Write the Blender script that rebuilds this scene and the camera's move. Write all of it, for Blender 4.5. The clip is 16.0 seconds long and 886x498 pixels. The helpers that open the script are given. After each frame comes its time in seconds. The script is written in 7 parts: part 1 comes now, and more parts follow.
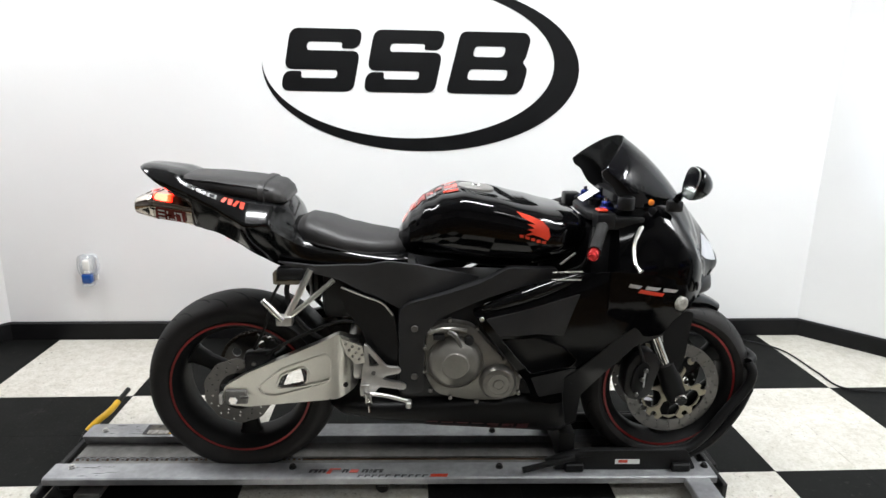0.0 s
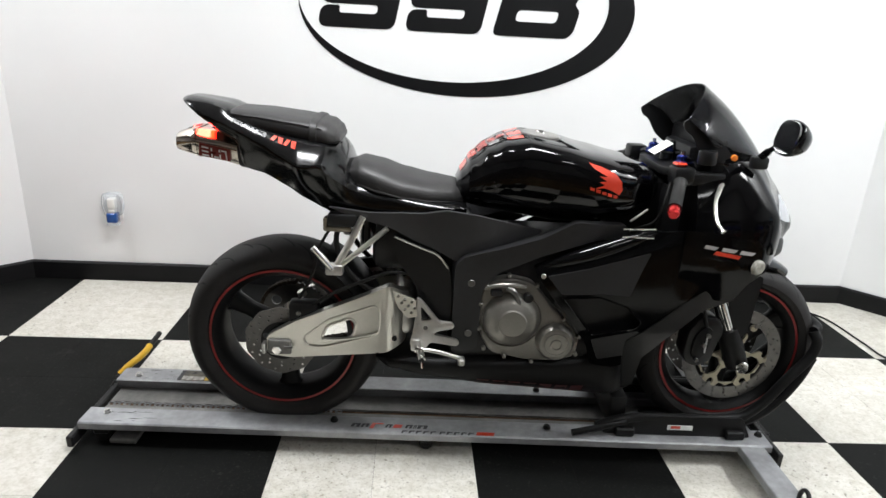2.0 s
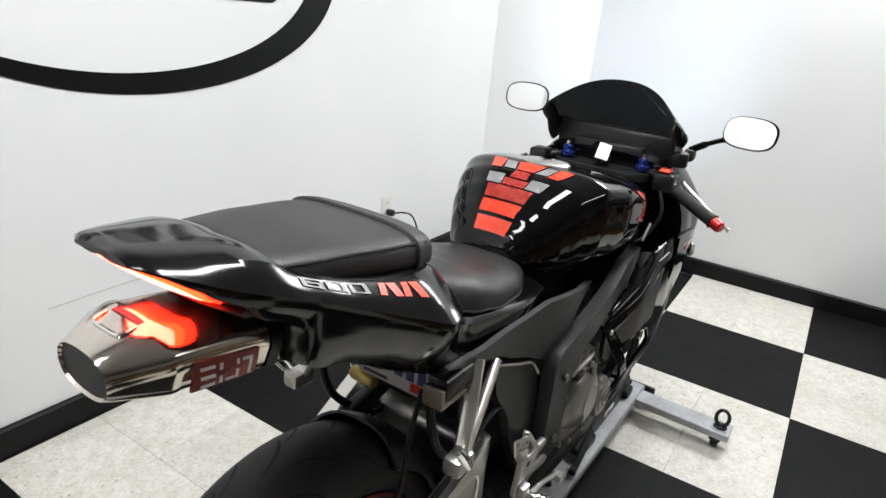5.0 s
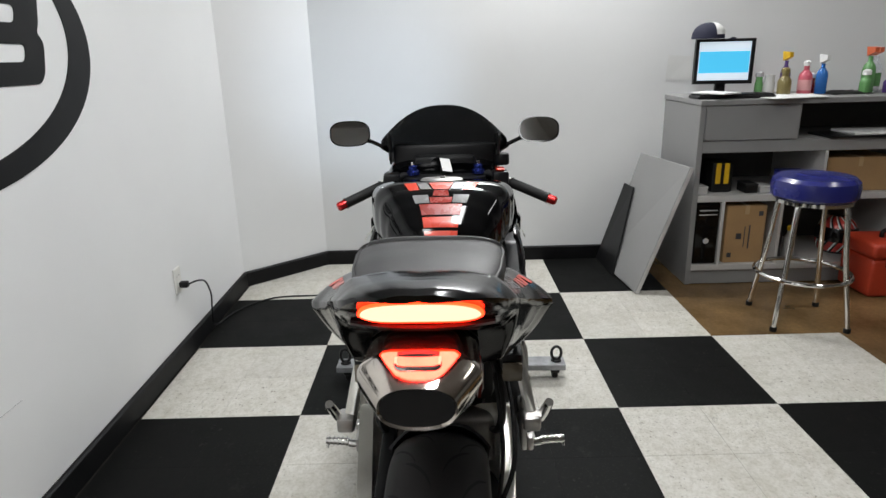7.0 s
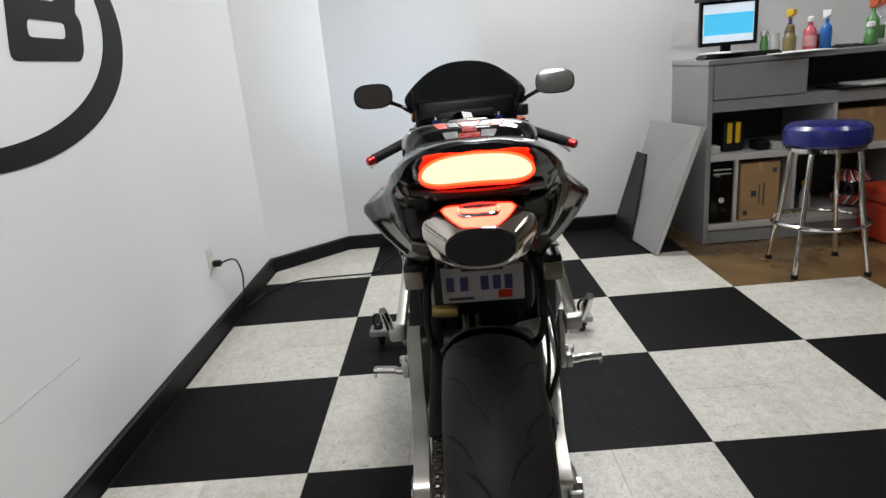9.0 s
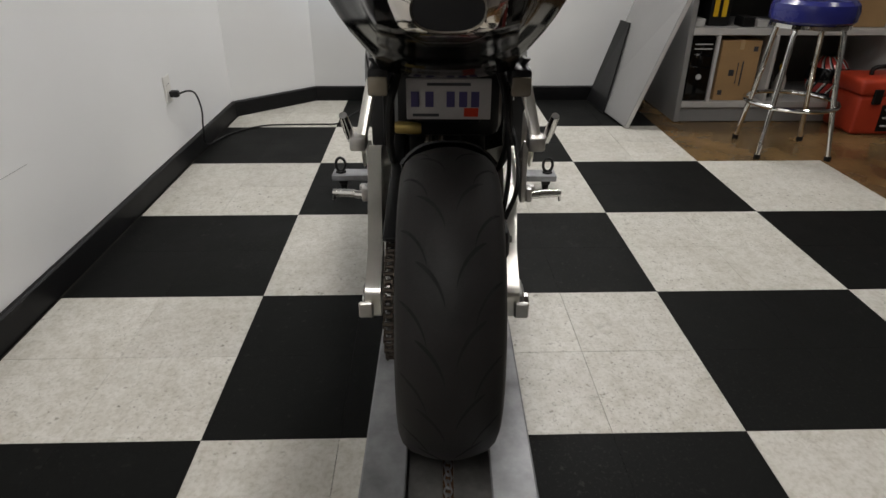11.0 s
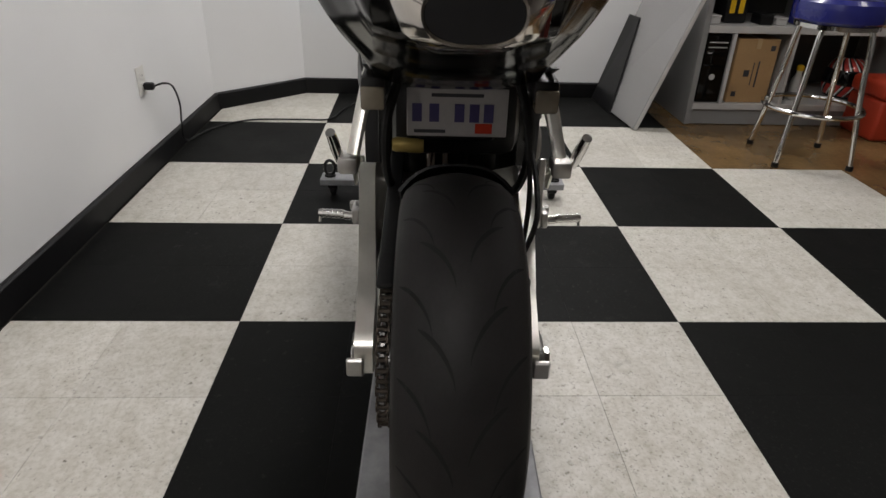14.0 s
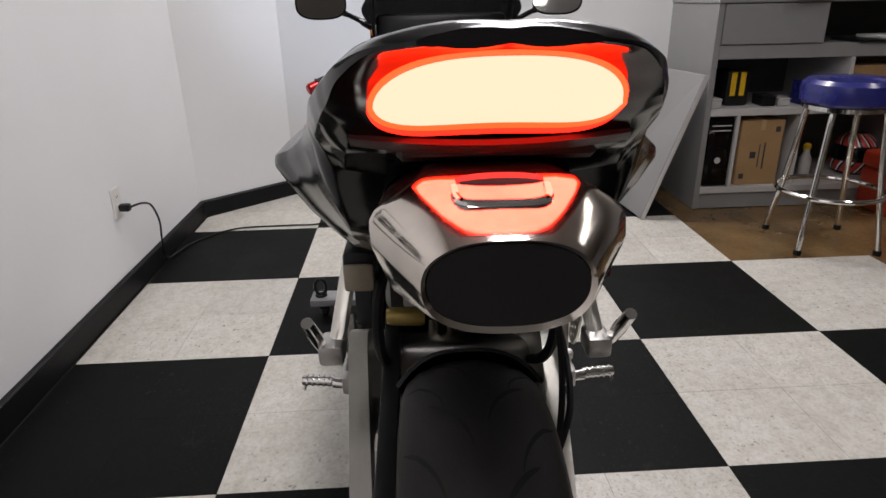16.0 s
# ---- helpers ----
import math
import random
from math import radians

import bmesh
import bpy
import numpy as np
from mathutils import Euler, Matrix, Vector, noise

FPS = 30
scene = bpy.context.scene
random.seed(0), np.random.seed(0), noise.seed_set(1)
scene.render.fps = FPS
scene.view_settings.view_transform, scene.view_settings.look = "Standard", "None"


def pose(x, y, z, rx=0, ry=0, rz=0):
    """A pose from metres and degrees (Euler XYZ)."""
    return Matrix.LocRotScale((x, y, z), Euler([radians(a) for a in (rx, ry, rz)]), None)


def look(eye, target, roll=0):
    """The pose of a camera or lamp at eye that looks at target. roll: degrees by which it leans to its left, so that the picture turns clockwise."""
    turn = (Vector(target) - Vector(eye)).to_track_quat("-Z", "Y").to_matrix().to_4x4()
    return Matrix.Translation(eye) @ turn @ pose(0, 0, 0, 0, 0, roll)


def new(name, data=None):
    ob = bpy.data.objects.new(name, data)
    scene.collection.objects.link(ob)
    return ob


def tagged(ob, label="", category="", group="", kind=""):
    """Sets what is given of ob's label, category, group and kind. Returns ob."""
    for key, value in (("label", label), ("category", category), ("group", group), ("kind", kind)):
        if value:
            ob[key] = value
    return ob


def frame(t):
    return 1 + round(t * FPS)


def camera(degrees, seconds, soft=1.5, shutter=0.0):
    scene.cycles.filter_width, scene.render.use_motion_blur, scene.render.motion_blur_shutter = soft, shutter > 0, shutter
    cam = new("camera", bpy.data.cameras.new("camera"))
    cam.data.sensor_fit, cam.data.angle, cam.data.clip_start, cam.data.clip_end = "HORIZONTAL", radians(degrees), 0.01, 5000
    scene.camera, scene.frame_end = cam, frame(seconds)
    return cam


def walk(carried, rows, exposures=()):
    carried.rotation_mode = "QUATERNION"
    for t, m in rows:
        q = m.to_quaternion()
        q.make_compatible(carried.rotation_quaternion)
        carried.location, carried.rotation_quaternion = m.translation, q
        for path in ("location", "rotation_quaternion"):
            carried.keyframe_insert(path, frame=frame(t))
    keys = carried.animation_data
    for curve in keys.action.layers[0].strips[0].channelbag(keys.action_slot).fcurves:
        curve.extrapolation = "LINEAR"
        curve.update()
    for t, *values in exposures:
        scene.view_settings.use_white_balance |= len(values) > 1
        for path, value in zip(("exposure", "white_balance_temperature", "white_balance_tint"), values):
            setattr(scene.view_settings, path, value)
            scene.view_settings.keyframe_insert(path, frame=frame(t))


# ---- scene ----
cam = camera(70.5, 16.0)
PATH = [
    (0, (0.535, -1.854, 1.289), (0.654, 0.076, 0.782), 1.0),
    (0.5, (0.522, -1.853, 1.287), (0.605, 0.072, 0.752), 1.6),
    (1, (0.518, -1.854, 1.28), (0.615, 0.062, 0.712), 1.7),
    (1.5, (0.466, -1.848, 1.29), (0.557, 0.059, 0.694), 1.9),
    (2, (0.386, -1.741, 1.247), (0.495, 0.147, 0.596), 3.1),
    (2.5, (0.272, -1.488, 1.265), (0.483, 0.379, 0.58), -0.0),
    (3, (0.088, -1.33, 1.249), (0.504, 0.522, 0.62), 1.6),
    (3.5, (-0.134, -1.192, 1.285), (0.616, 0.536, 0.613), 1.8),
    (3.7, (-0.198, -1.087, 1.275), (0.786, 0.52, 0.606), 3.4),
    (5.8, (-0.78, -0.234, 1.302), (1.029, 0.316, 0.651), 4.2),
    (5.9, (-0.817, -0.208, 1.3), (1.023, 0.264, 0.674), 3.9),
    (6, (-0.851, -0.181, 1.295), (1.005, 0.231, 0.675), 3.2),
    (6.5, (-0.867, -0.053, 1.291), (1.03, 0.143, 0.69), 0.9),
    (7, (-0.891, 0.048, 1.301), (1.02, 0.048, 0.713), -1.4),
    (7.5, (-1.013, 0.113, 1.271), (0.898, 0.155, 0.685), -2.0),
    (8, (-1.017, 0.124, 1.225), (0.928, 0.129, 0.759), -2.6),
    (8.2, (-1.016, 0.122, 1.209), (0.928, 0.157, 0.739), -4.4),
    (10.3, (-1.032, 0.115, 1.044), (0.809, 0.085, 0.262), -1.2),
    (10.5, (-1.038, 0.115, 1.031), (0.78, 0.077, 0.198), -0.9),
    (11, (-1.051, 0.111, 1.008), (0.728, 0.055, 0.095), 0.3),
    (11.5, (-1.06, 0.117, 0.989), (0.669, 0.05, -0.015), 0.8),
    (12, (-1.067, 0.113, 0.955), (0.592, 0.012, -0.158), 2.9),
    (12.5, (-1.08, 0.114, 0.933), (0.509, -0.017, -0.274), 4.9),
    (13, (-1.066, 0.118, 0.947), (0.56, -0.039, -0.207), 4.8),
    (13.5, (-0.954, 0.128, 0.965), (0.716, -0.038, -0.124), 4.3),
    (14, (-0.824, 0.13, 0.997), (0.937, 0.044, 0.052), 1.7),
    (14.5, (-0.738, 0.131, 1.028), (1.075, -0.019, 0.198), 0.6),
    (15, (-0.691, 0.143, 1.062), (1.157, -0.011, 0.313), -0.9),
    (15.5, (-0.612, 0.138, 1.06), (1.241, -0.028, 0.327), -1.0),
    (16, (-0.561, 0.13, 1.061), (1.294, 0.037, 0.318), -1.1),
]
EXPOSURES = [(0, 0.46, 6450, 10), (1.5, 0.46, 6450, 10), (2.5, 0.38, 6450, 10), (3.5, 0.36, 6450, 10), (6, -0.1, 6500, 10), (6.6, -0.32, 6500, 10), (8, -0.26, 6500, 10), (10.5, -0.52, 6700, 12), (12.5, -0.68, 7100, 12), (14, -0.55, 6800, 14), (16, -0.5, 6700, 18)]
walk(cam, [(t, look(eye, target, roll)) for t, eye, target, roll in PATH], EXPOSURES)

# ---- light ----
world = bpy.data.worlds.new("world")
scene.world = world
world.use_nodes = True
world.node_tree.nodes["Background"].inputs[0].default_value = (0.9, 0.95, 1.0, 1)
world.node_tree.nodes["Background"].inputs[1].default_value = 0.05


def area_lamp(name, place, size_x, size_y, watts, color):
    data = bpy.data.lights.new(name, "AREA")
    data.shape, data.size, data.size_y = "RECTANGLE", size_x, size_y
    data.energy, data.color = watts, color
    ob = new(name, data)
    ob.matrix_world = pose(*place)
    return ob


CEILING = 2.75
COOL = (0.965, 0.985, 1.0)
# fluorescent fittings on the ceiling: x, y, length along x, width along y, watts
FITTINGS = [(0.38, -0.15, 1.22, 0.28, 41), (2.86, -0.62, 0.28, 1.22, 44), (-1.75, 0.45, 1.22, 0.28, 22), (1.3, -2.6, 1.22, 0.28, 9)]
for fx, fy, sx, sy, watts in FITTINGS:
    area_lamp("fitting_lamp", (fx, fy, CEILING - 0.115), sx - 0.04, sy - 0.04, watts, COOL)

# the motorcycle's own head lamp, which throws a cold glow on the far walls
beam = bpy.data.lights.new("head_lamp_beam", "SPOT")
beam.energy, beam.color, beam.spot_size, beam.spot_blend, beam.shadow_soft_size = 34, (0.60, 0.78, 1.0), radians(58), 1.0, 0.03
new("head_lamp_beam", beam).matrix_world = look((1.555, 0.026, 0.80), (3.05, 0.50, 1.15))

# ---- materials ----


def nodes_of(name):
    m = bpy.data.materials.new(name)
    m.use_nodes = True
    t = m.node_tree
    return m, t, t.nodes["Principled BSDF"]


def link(t, a, b):
    t.links.new(a, b)


def coords(t, scale):
    tc = t.nodes.new("ShaderNodeTexCoord")
    mp = t.nodes.new("ShaderNodeMapping")
    mp.inputs["Scale"].default_value = scale if hasattr(scale, "__len__") else (scale,) * 3
    link(t, tc.outputs["Object"], mp.inputs["Vector"])
    return mp.outputs["Vector"]


def noise_tex(t, vec, scale, detail=4.0, rough=0.55):
    n = t.nodes.new("ShaderNodeTexNoise")
    n.inputs["Scale"].default_value, n.inputs["Detail"].default_value = scale, detail
    n.inputs["Roughness"].default_value = rough
    link(t, vec, n.inputs["Vector"])
    return n.outputs["Fac"]


def ramp(t, fac, stops):
    r = t.nodes.new("ShaderNodeValToRGB")
    while len(r.color_ramp.elements) < len(stops):
        r.color_ramp.elements.new(0.5)
    for e, (p, c) in zip(r.color_ramp.elements, stops):
        e.position, e.color = p, (*c, 1)
    link(t, fac, r.inputs["Fac"])
    return r.outputs["Color"]


def mix(t, fac, a, b, mode="MIX"):
    m = t.nodes.new("ShaderNodeMix")
    m.data_type, m.blend_type = "RGBA", mode
    for s, v in ((m.inputs[0], fac), (m.inputs[6], a), (m.inputs[7], b)):
        if hasattr(v, "links"):
            link(t, v, s)
        elif hasattr(v, "__len__"):
            s.default_value = (*v, 1)
        else:
            s.default_value = v
    return m.outputs[2]


def bump(t, p, height, strength, distance=0.002):
    b = t.nodes.new("ShaderNodeBump")
    b.inputs["Strength"].default_value, b.inputs["Distance"].default_value = strength, distance
    link(t, height, b.inputs["Height"])
    link(t, b.outputs["Normal"], p.inputs["Normal"])


def material(name, color, rough=0.5, metal=0.0, vary=0.12, scale=6.0, fine=120.0, relief=0.08, coat=0.0, spec=0.5, stretch=(1, 1, 1), rough_vary=0.1):
    """Surface with two scales of variation in colour, gloss and relief."""
    m, t, p = nodes_of(name)
    vec = coords(t, stretch)
    big, small = noise_tex(t, vec, scale), noise_tex(t, vec, fine, 2.0)
    lo = tuple(c * (1 - vary) for c in color)
    hi = tuple(min(1, c * (1 + vary)) for c in color)
    c1 = ramp(t, big, [(0.3, lo), (0.7, hi)])
    c2 = ramp(t, small, [(0.3, (1 - vary * 0.5,) * 3), (0.7, (1, 1, 1))])
    link(t, mix(t, 1.0, c1, c2, "MULTIPLY"), p.inputs["Base Color"])
    r = t.nodes.new("ShaderNodeMapRange")
    r.inputs["To Min"].default_value, r.inputs["To Max"].default_value = max(0.02, rough - rough_vary), min(1, rough + rough_vary)
    link(t, big, r.inputs["Value"])
    link(t, r.outputs["Result"], p.inputs["Roughness"])
    p.inputs["Metallic"].default_value = metal
    p.inputs["Specular IOR Level"].default_value = spec
    p.inputs["Coat Weight"].default_value, p.inputs["Coat Roughness"].default_value = coat, 0.03
    if relief:
        bump(t, p, small, relief, 0.001)
    return m


def emitter(name, color, strength):
    m, t, p = nodes_of(name)
    p.inputs["Base Color"].default_value = (*color, 1)
    p.inputs["Emission Color"].default_value = (*color, 1)
    p.inputs["Emission Strength"].default_value = strength
    return m


def tile_material(name, base, dark, dirt, rough, dirt_at, spec=0.4):
    """Vinyl composition tile: chips of a second tone, scuffs and grime, each tile a little different."""
    m, t, p = nodes_of(name)
    tc, info = t.nodes.new("ShaderNodeTexCoord"), t.nodes.new("ShaderNodeObjectInfo")
    add = t.nodes.new("ShaderNodeVectorMath")
    add.operation = "MULTIPLY_ADD"
    add.inputs[1].default_value = (1, 1, 1)
    sc = t.nodes.new("ShaderNodeVectorMath")
    sc.operation = "SCALE"
    link(t, info.outputs["Location"], sc.inputs[0])
    sc.inputs["Scale"].default_value = 1.0
    link(t, tc.outputs["Object"], add.inputs[0])
    link(t, sc.outputs[0], add.inputs[2])
    vec = add.outputs[0]
    chips = noise_tex(t, vec, 85, 3.0, 0.6)
    mottle = noise_tex(t, vec, 26.0, 3.0, 0.55)
    cloud = noise_tex(t, vec, 5.0, 5.0, 0.6)
    c = ramp(t, chips, [(0.36, dark), (0.56, base)])
    c = mix(t, 0.50, c, ramp(t, mottle, [(0.36, dark), (0.60, base)]))
    c = mix(t, 0.30, c, ramp(t, cloud, [(0.3, dark), (0.6, base)]))
    patch = ramp(t, noise_tex(t, vec, 1.7, 2.0), [(0.40, (0.10, 0.10, 0.10)), (0.62, (1, 1, 1))])
    spots = ramp(t, noise_tex(t, vec, 58.0, 2.5, 0.55), [(dirt_at + 0.10, (0, 0, 0)), (dirt_at + 0.19, (0.9, 0.9, 0.9))])
    c = mix(t, mix(t, 1.0, spots, patch, "MULTIPLY"), c, dirt)
    blots = ramp(t, noise_tex(t, vec, 33.0, 3.5, 0.6), [(0.635, (0, 0, 0)), (0.70, (0.75, 0.75, 0.75))])
    c = mix(t, mix(t, 1.0, blots, patch, "MULTIPLY"), c, dirt)
    grit = ramp(t, noise_tex(t, vec, 120.0, 3.0, 0.6), [(0.57, (0, 0, 0)), (0.70, (0.6, 0.6, 0.6))])
    worn = ramp(t, noise_tex(t, vec, 1.15, 2.0), [(0.46, (0.08, 0.08, 0.08)), (0.60, (1, 1, 1))])
    c = mix(t, mix(t, 1.0, grit, worn, "MULTIPLY"), c, dirt)
    scuff_mark = ramp(t, noise_tex(t, vec, 9.0, 6.0, 0.72), [(0.60, (0, 0, 0)), (0.72, (0.6, 0.6, 0.6))])
    c = mix(t, mix(t, 1.0, scuff_mark, worn, "MULTIPLY"), c, dirt)
    tone = t.nodes.new("ShaderNodeMapRange")
    tone.inputs["To Min"].default_value, tone.inputs["To Max"].default_value = 0.93, 1.04
    link(t, info.outputs["Random"], tone.inputs["Value"])
    val = t.nodes.new("ShaderNodeHueSaturation")
    link(t, tone.outputs["Result"], val.inputs["Value"])
    link(t, c, val.inputs["Color"])
    link(t, val.outputs["Color"], p.inputs["Base Color"])
    r = t.nodes.new("ShaderNodeMapRange")
    r.inputs["To Min"].default_value, r.inputs["To Max"].default_value = rough - 0.1, rough + 0.12
    link(t, cloud, r.inputs["Value"])
    link(t, r.outputs["Result"], p.inputs["Roughness"])
    p.inputs["Specular IOR Level"].default_value = spec
    bump(t, p, chips, 0.05, 0.001)
    return m


WALL = material("wall_paint", (0.80, 0.805, 0.80), 0.6, vary=0.02, scale=1.5, fine=260, relief=0.10)
# unseen ceiling, greyed so that it looks dim in mirrors and gloss black
CEIL = material("dimmed_ceiling_paint", (0.42, 0.42, 0.42), 0.8, vary=0.03)
BASE = material("black_trim_paint", (0.006, 0.006, 0.0065), 0.5, spec=0.2, vary=0.3, scale=9, relief=0.12)
TILE_WHITE = tile_material("white_vinyl_tile", (0.63, 0.615, 0.565), (0.405, 0.382, 0.315), (0.15, 0.138, 0.105), 0.38, 0.53)
TILE_BLACK = tile_material("black_vinyl_tile", (0.0054, 0.0056, 0.0052), (0.0032, 0.0036, 0.0034), (0.026, 0.026, 0.023), 0.54, 0.56, 0.09)
GROUT = material("dark_subfloor", (0.02, 0.018, 0.016), 0.9, spec=0.2)
BROWN = material("stained_concrete", (0.17, 0.105, 0.045), 0.22, vary=0.35, scale=3.5, fine=60, relief=0.1)
VINYL_BLACK = material("matte_black_vinyl_film", (0.0035, 0.0035, 0.004), 0.45, vary=0.1, spec=0.2)
PLASTIC_WHITE = material("white_plastic", (0.75, 0.74, 0.70), 0.35, vary=0.04)
RUBBER = material("black_rubber", (0.008, 0.0078, 0.0075), 0.62, spec=0.3, vary=0.25, scale=14, relief=0.2)
TREAD = material("tyre_rubber", (0.015, 0.0138, 0.0135), 0.58, spec=0.3, vary=0.3, scale=10, fine=200, relief=0.3)
GROOVE = material("groove_rubber", (0.004, 0.004, 0.004), 0.9)
GLOSS = material("gloss_black_paint", (0.0018, 0.0018, 0.0021), 0.06, vary=0.1, relief=0.0, spec=0.33, rough_vary=0.03)
GLOSS_DULL = material("scuffed_black_paint", (0.0018, 0.0018, 0.0021), 0.09, vary=0.15, relief=0.0, spec=0.20, rough_vary=0.03)
APRON = material("satin_black_apron", (0.03, 0.028, 0.028), 0.34, vary=0.15, relief=0.0, spec=0.45)
TAIL_PAINT = material("waxed_black_paint", (0.0032, 0.0032, 0.0034), 0.13, vary=0.15, relief=0.0, spec=0.42, rough_vary=0.04)
SATIN = material("satin_black_plastic", (0.010, 0.010, 0.0106), 0.42, spec=0.34, vary=0.2, fine=400, relief=0.15)
FRAMEBLK = material("satin_black_frame_paint", (0.018, 0.018, 0.019), 0.40, spec=0.40, vary=0.2, relief=0.06)
MATT = material("matt_black_steel_paint", (0.0045, 0.0045, 0.0047), 0.46, spec=0.22, vary=0.25, fine=200, relief=0.1)
COVER = material("grey_black_plastic", (0.036, 0.036, 0.038), 0.46, spec=0.4, vary=0.2, fine=400, relief=0.12)
LEATHER = material("black_seat_vinyl", (0.023, 0.022, 0.022), 0.46, spec=0.45, vary=0.25, scale=12, fine=320, relief=0.5)
ALU = material("satin_aluminium", (0.80, 0.785, 0.725), 0.30, 0.96, vary=0.07, scale=7, fine=150, relief=0.02, rough_vary=0.08)
ALU_CAST = material("cast_aluminium", (0.55, 0.54, 0.52), 0.38, 1.0, vary=0.15, scale=18, relief=0.12)
BRONZE = material("bronze_grey_engine_paint", (0.225, 0.216, 0.196), 0.35, 0.6, vary=0.12, scale=12, relief=0.12)
STEEL = material("brake_disc_steel", (0.18, 0.177, 0.170), 0.38, 1.0, vary=0.15, scale=20, stretch=(1, 1, 1))
CHROME = material("chrome", (0.82, 0.81, 0.79), 0.07, 1.0, vary=0.04, relief=0.0, rough_vary=0.03)
TITAN = material("polished_titanium", (0.62, 0.57, 0.50), 0.14, 1.0, vary=0.14, scale=9, relief=0.02, rough_vary=0.05)
BLUED = material("heat_tinted_titanium", (0.64, 0.59, 0.53), 0.11, 1.0, vary=0.14, scale=14, relief=0.02, rough_vary=0.06)
GALV = material("galvanised_steel", (0.34, 0.345, 0.355), 0.55, 0.6, vary=0.3, scale=9, fine=45, relief=0.12)
GALV_DARK = material("dirty_galvanised_steel", (0.215, 0.21, 0.20), 0.5, 0.5, vary=0.35, scale=9, fine=60, relief=0.15)
RUST = material("rusty_steel", (0.14, 0.075, 0.035), 0.75, 0.2, vary=0.5, scale=30, relief=0.4)
RED = material("red_film", (0.62, 0.045, 0.018), 0.28, vary=0.08, coat=0.6, relief=0.0)
RED_ANOD = material("red_anodised_metal", (0.55, 0.03, 0.03), 0.25, 0.7, vary=0.1)
RED_STRIPE = material("red_rim_stripe", (0.24, 0.013, 0.013), 0.4, vary=0.2)
BLUE_ANOD = material("blue_anodised_metal", (0.03, 0.05, 0.28), 0.28, 0.8, vary=0.1)
SILVER_FILM = material("silver_film", (0.62, 0.62, 0.62), 0.25, 0.4, vary=0.06)
WHITE_FILM = material("white_film", (0.78, 0.78, 0.76), 0.35, vary=0.04)
AMBER = material("amber_lens", (0.75, 0.22, 0.03), 0.2, vary=0.05, coat=0.5)
CLEARLENS = material("clear_signal_lens", (0.33, 0.32, 0.28), 0.25, vary=0.3, scale=60, coat=0.5)
GOLD = material("gold_disc_carrier", (0.36, 0.335, 0.26), 0.4, 0.9, vary=0.1)
BRASS = material("brass_cylinder", (0.60, 0.44, 0.14), 0.4, 0.6, vary=0.15)
YELLOW = material("yellow_paint", (0.70, 0.42, 0.015), 0.4, vary=0.12, scale=25)
LAMINATE = material("grey_laminate", (0.245, 0.242, 0.238), 0.45, vary=0.06, scale=3, fine=300, relief=0.05)
SHELF_WHITE = material("white_melamine", (0.50, 0.49, 0.47), 0.4, vary=0.06)
INSIDE = material("shaded_shelf_back", (0.10, 0.095, 0.09), 0.7, vary=0.2)
CARD = material("brown_cardboard", (0.36, 0.22, 0.10), 0.85, vary=0.1, scale=5, fine=90, relief=0.2)
PAPER = material("white_paper", (0.78, 0.78, 0.76), 0.7, vary=0.05)
INK = material("dark_print", (0.04, 0.04, 0.045), 0.6)
NAVY = material("navy_vinyl", (0.018, 0.022, 0.16), 0.25, vary=0.15, coat=0.3, scale=8)
TOOL_RED = material("red_tool_box_plastic", (0.50, 0.05, 0.02), 0.4, vary=0.12)
BLACK_PLASTIC = material("black_plastic", (0.007, 0.007, 0.0075), 0.35, spec=0.35, vary=0.15)
PINK = material("pink_liquid_plastic", (0.60, 0.12, 0.16), 0.3)
PURPLE = material("purple_plastic", (0.07, 0.03, 0.16), 0.3)
BLUE_LIQ = material("blue_liquid_plastic", (0.03, 0.16, 0.50), 0.2)
GREEN_LIQ = material("green_liquid_plastic", (0.12, 0.30, 0.10), 0.25)
OLIVE = material("olive_bottle_plastic", (0.20, 0.16, 0.06), 0.3)
ORANGE = material("orange_trigger_plastic", (0.70, 0.14, 0.05), 0.35)
MIRROR = material("mirror_glass", (0.86, 0.87, 0.86), 0.03, 1.0, vary=0.01, relief=0.0, rough_vary=0.01)
DIFFUSER = emitter("lit_diffuser", (1.0, 0.985, 0.96), 6.0)
SCREEN_LIT = emitter("lit_screen_blue", (0.06, 0.45, 0.72), 1.0)
SCREEN_PALE = emitter("lit_screen_pale", (0.62, 0.72, 0.80), 0.9)
TAIL_HOT = emitter("lit_tail_lamp", (1.0, 0.043, 0.028), 30.0)
TAIL_GLOW = emitter("lit_tail_lamp_rim", (1.0, 0.020, 0.004), 14.0)
TAIL_RED = emitter("lit_tail_lens_rim", (1.0, 0.016, 0.006), 6.0)


def tinted_screen():
    m, t, p = nodes_of("dark_tinted_acrylic")
    p.inputs["Base Color"].default_value = (0.004, 0.004, 0.005, 1)
    p.inputs["Roughness"].default_value = 0.05
    p.inputs["Specular IOR Level"].default_value = 0.25
    p.inputs["Alpha"].default_value = 0.88
    return m


def clear_plastic(name, tint, alpha):
    m, t, p = nodes_of(name)
    p.inputs["Base Color"].default_value = (*tint, 1)
    p.inputs["Roughness"].default_value = 0.06
    p.inputs["Alpha"].default_value = alpha
    return m


SMOKE = tinted_screen()
HEADLENS = clear_plastic("headlamp_lens", (0.75, 0.77, 0.80), 0.55)
CLEAR = clear_plastic("clear_plastic", (0.75, 0.80, 0.85), 0.30)

# ---- mesh builders ----


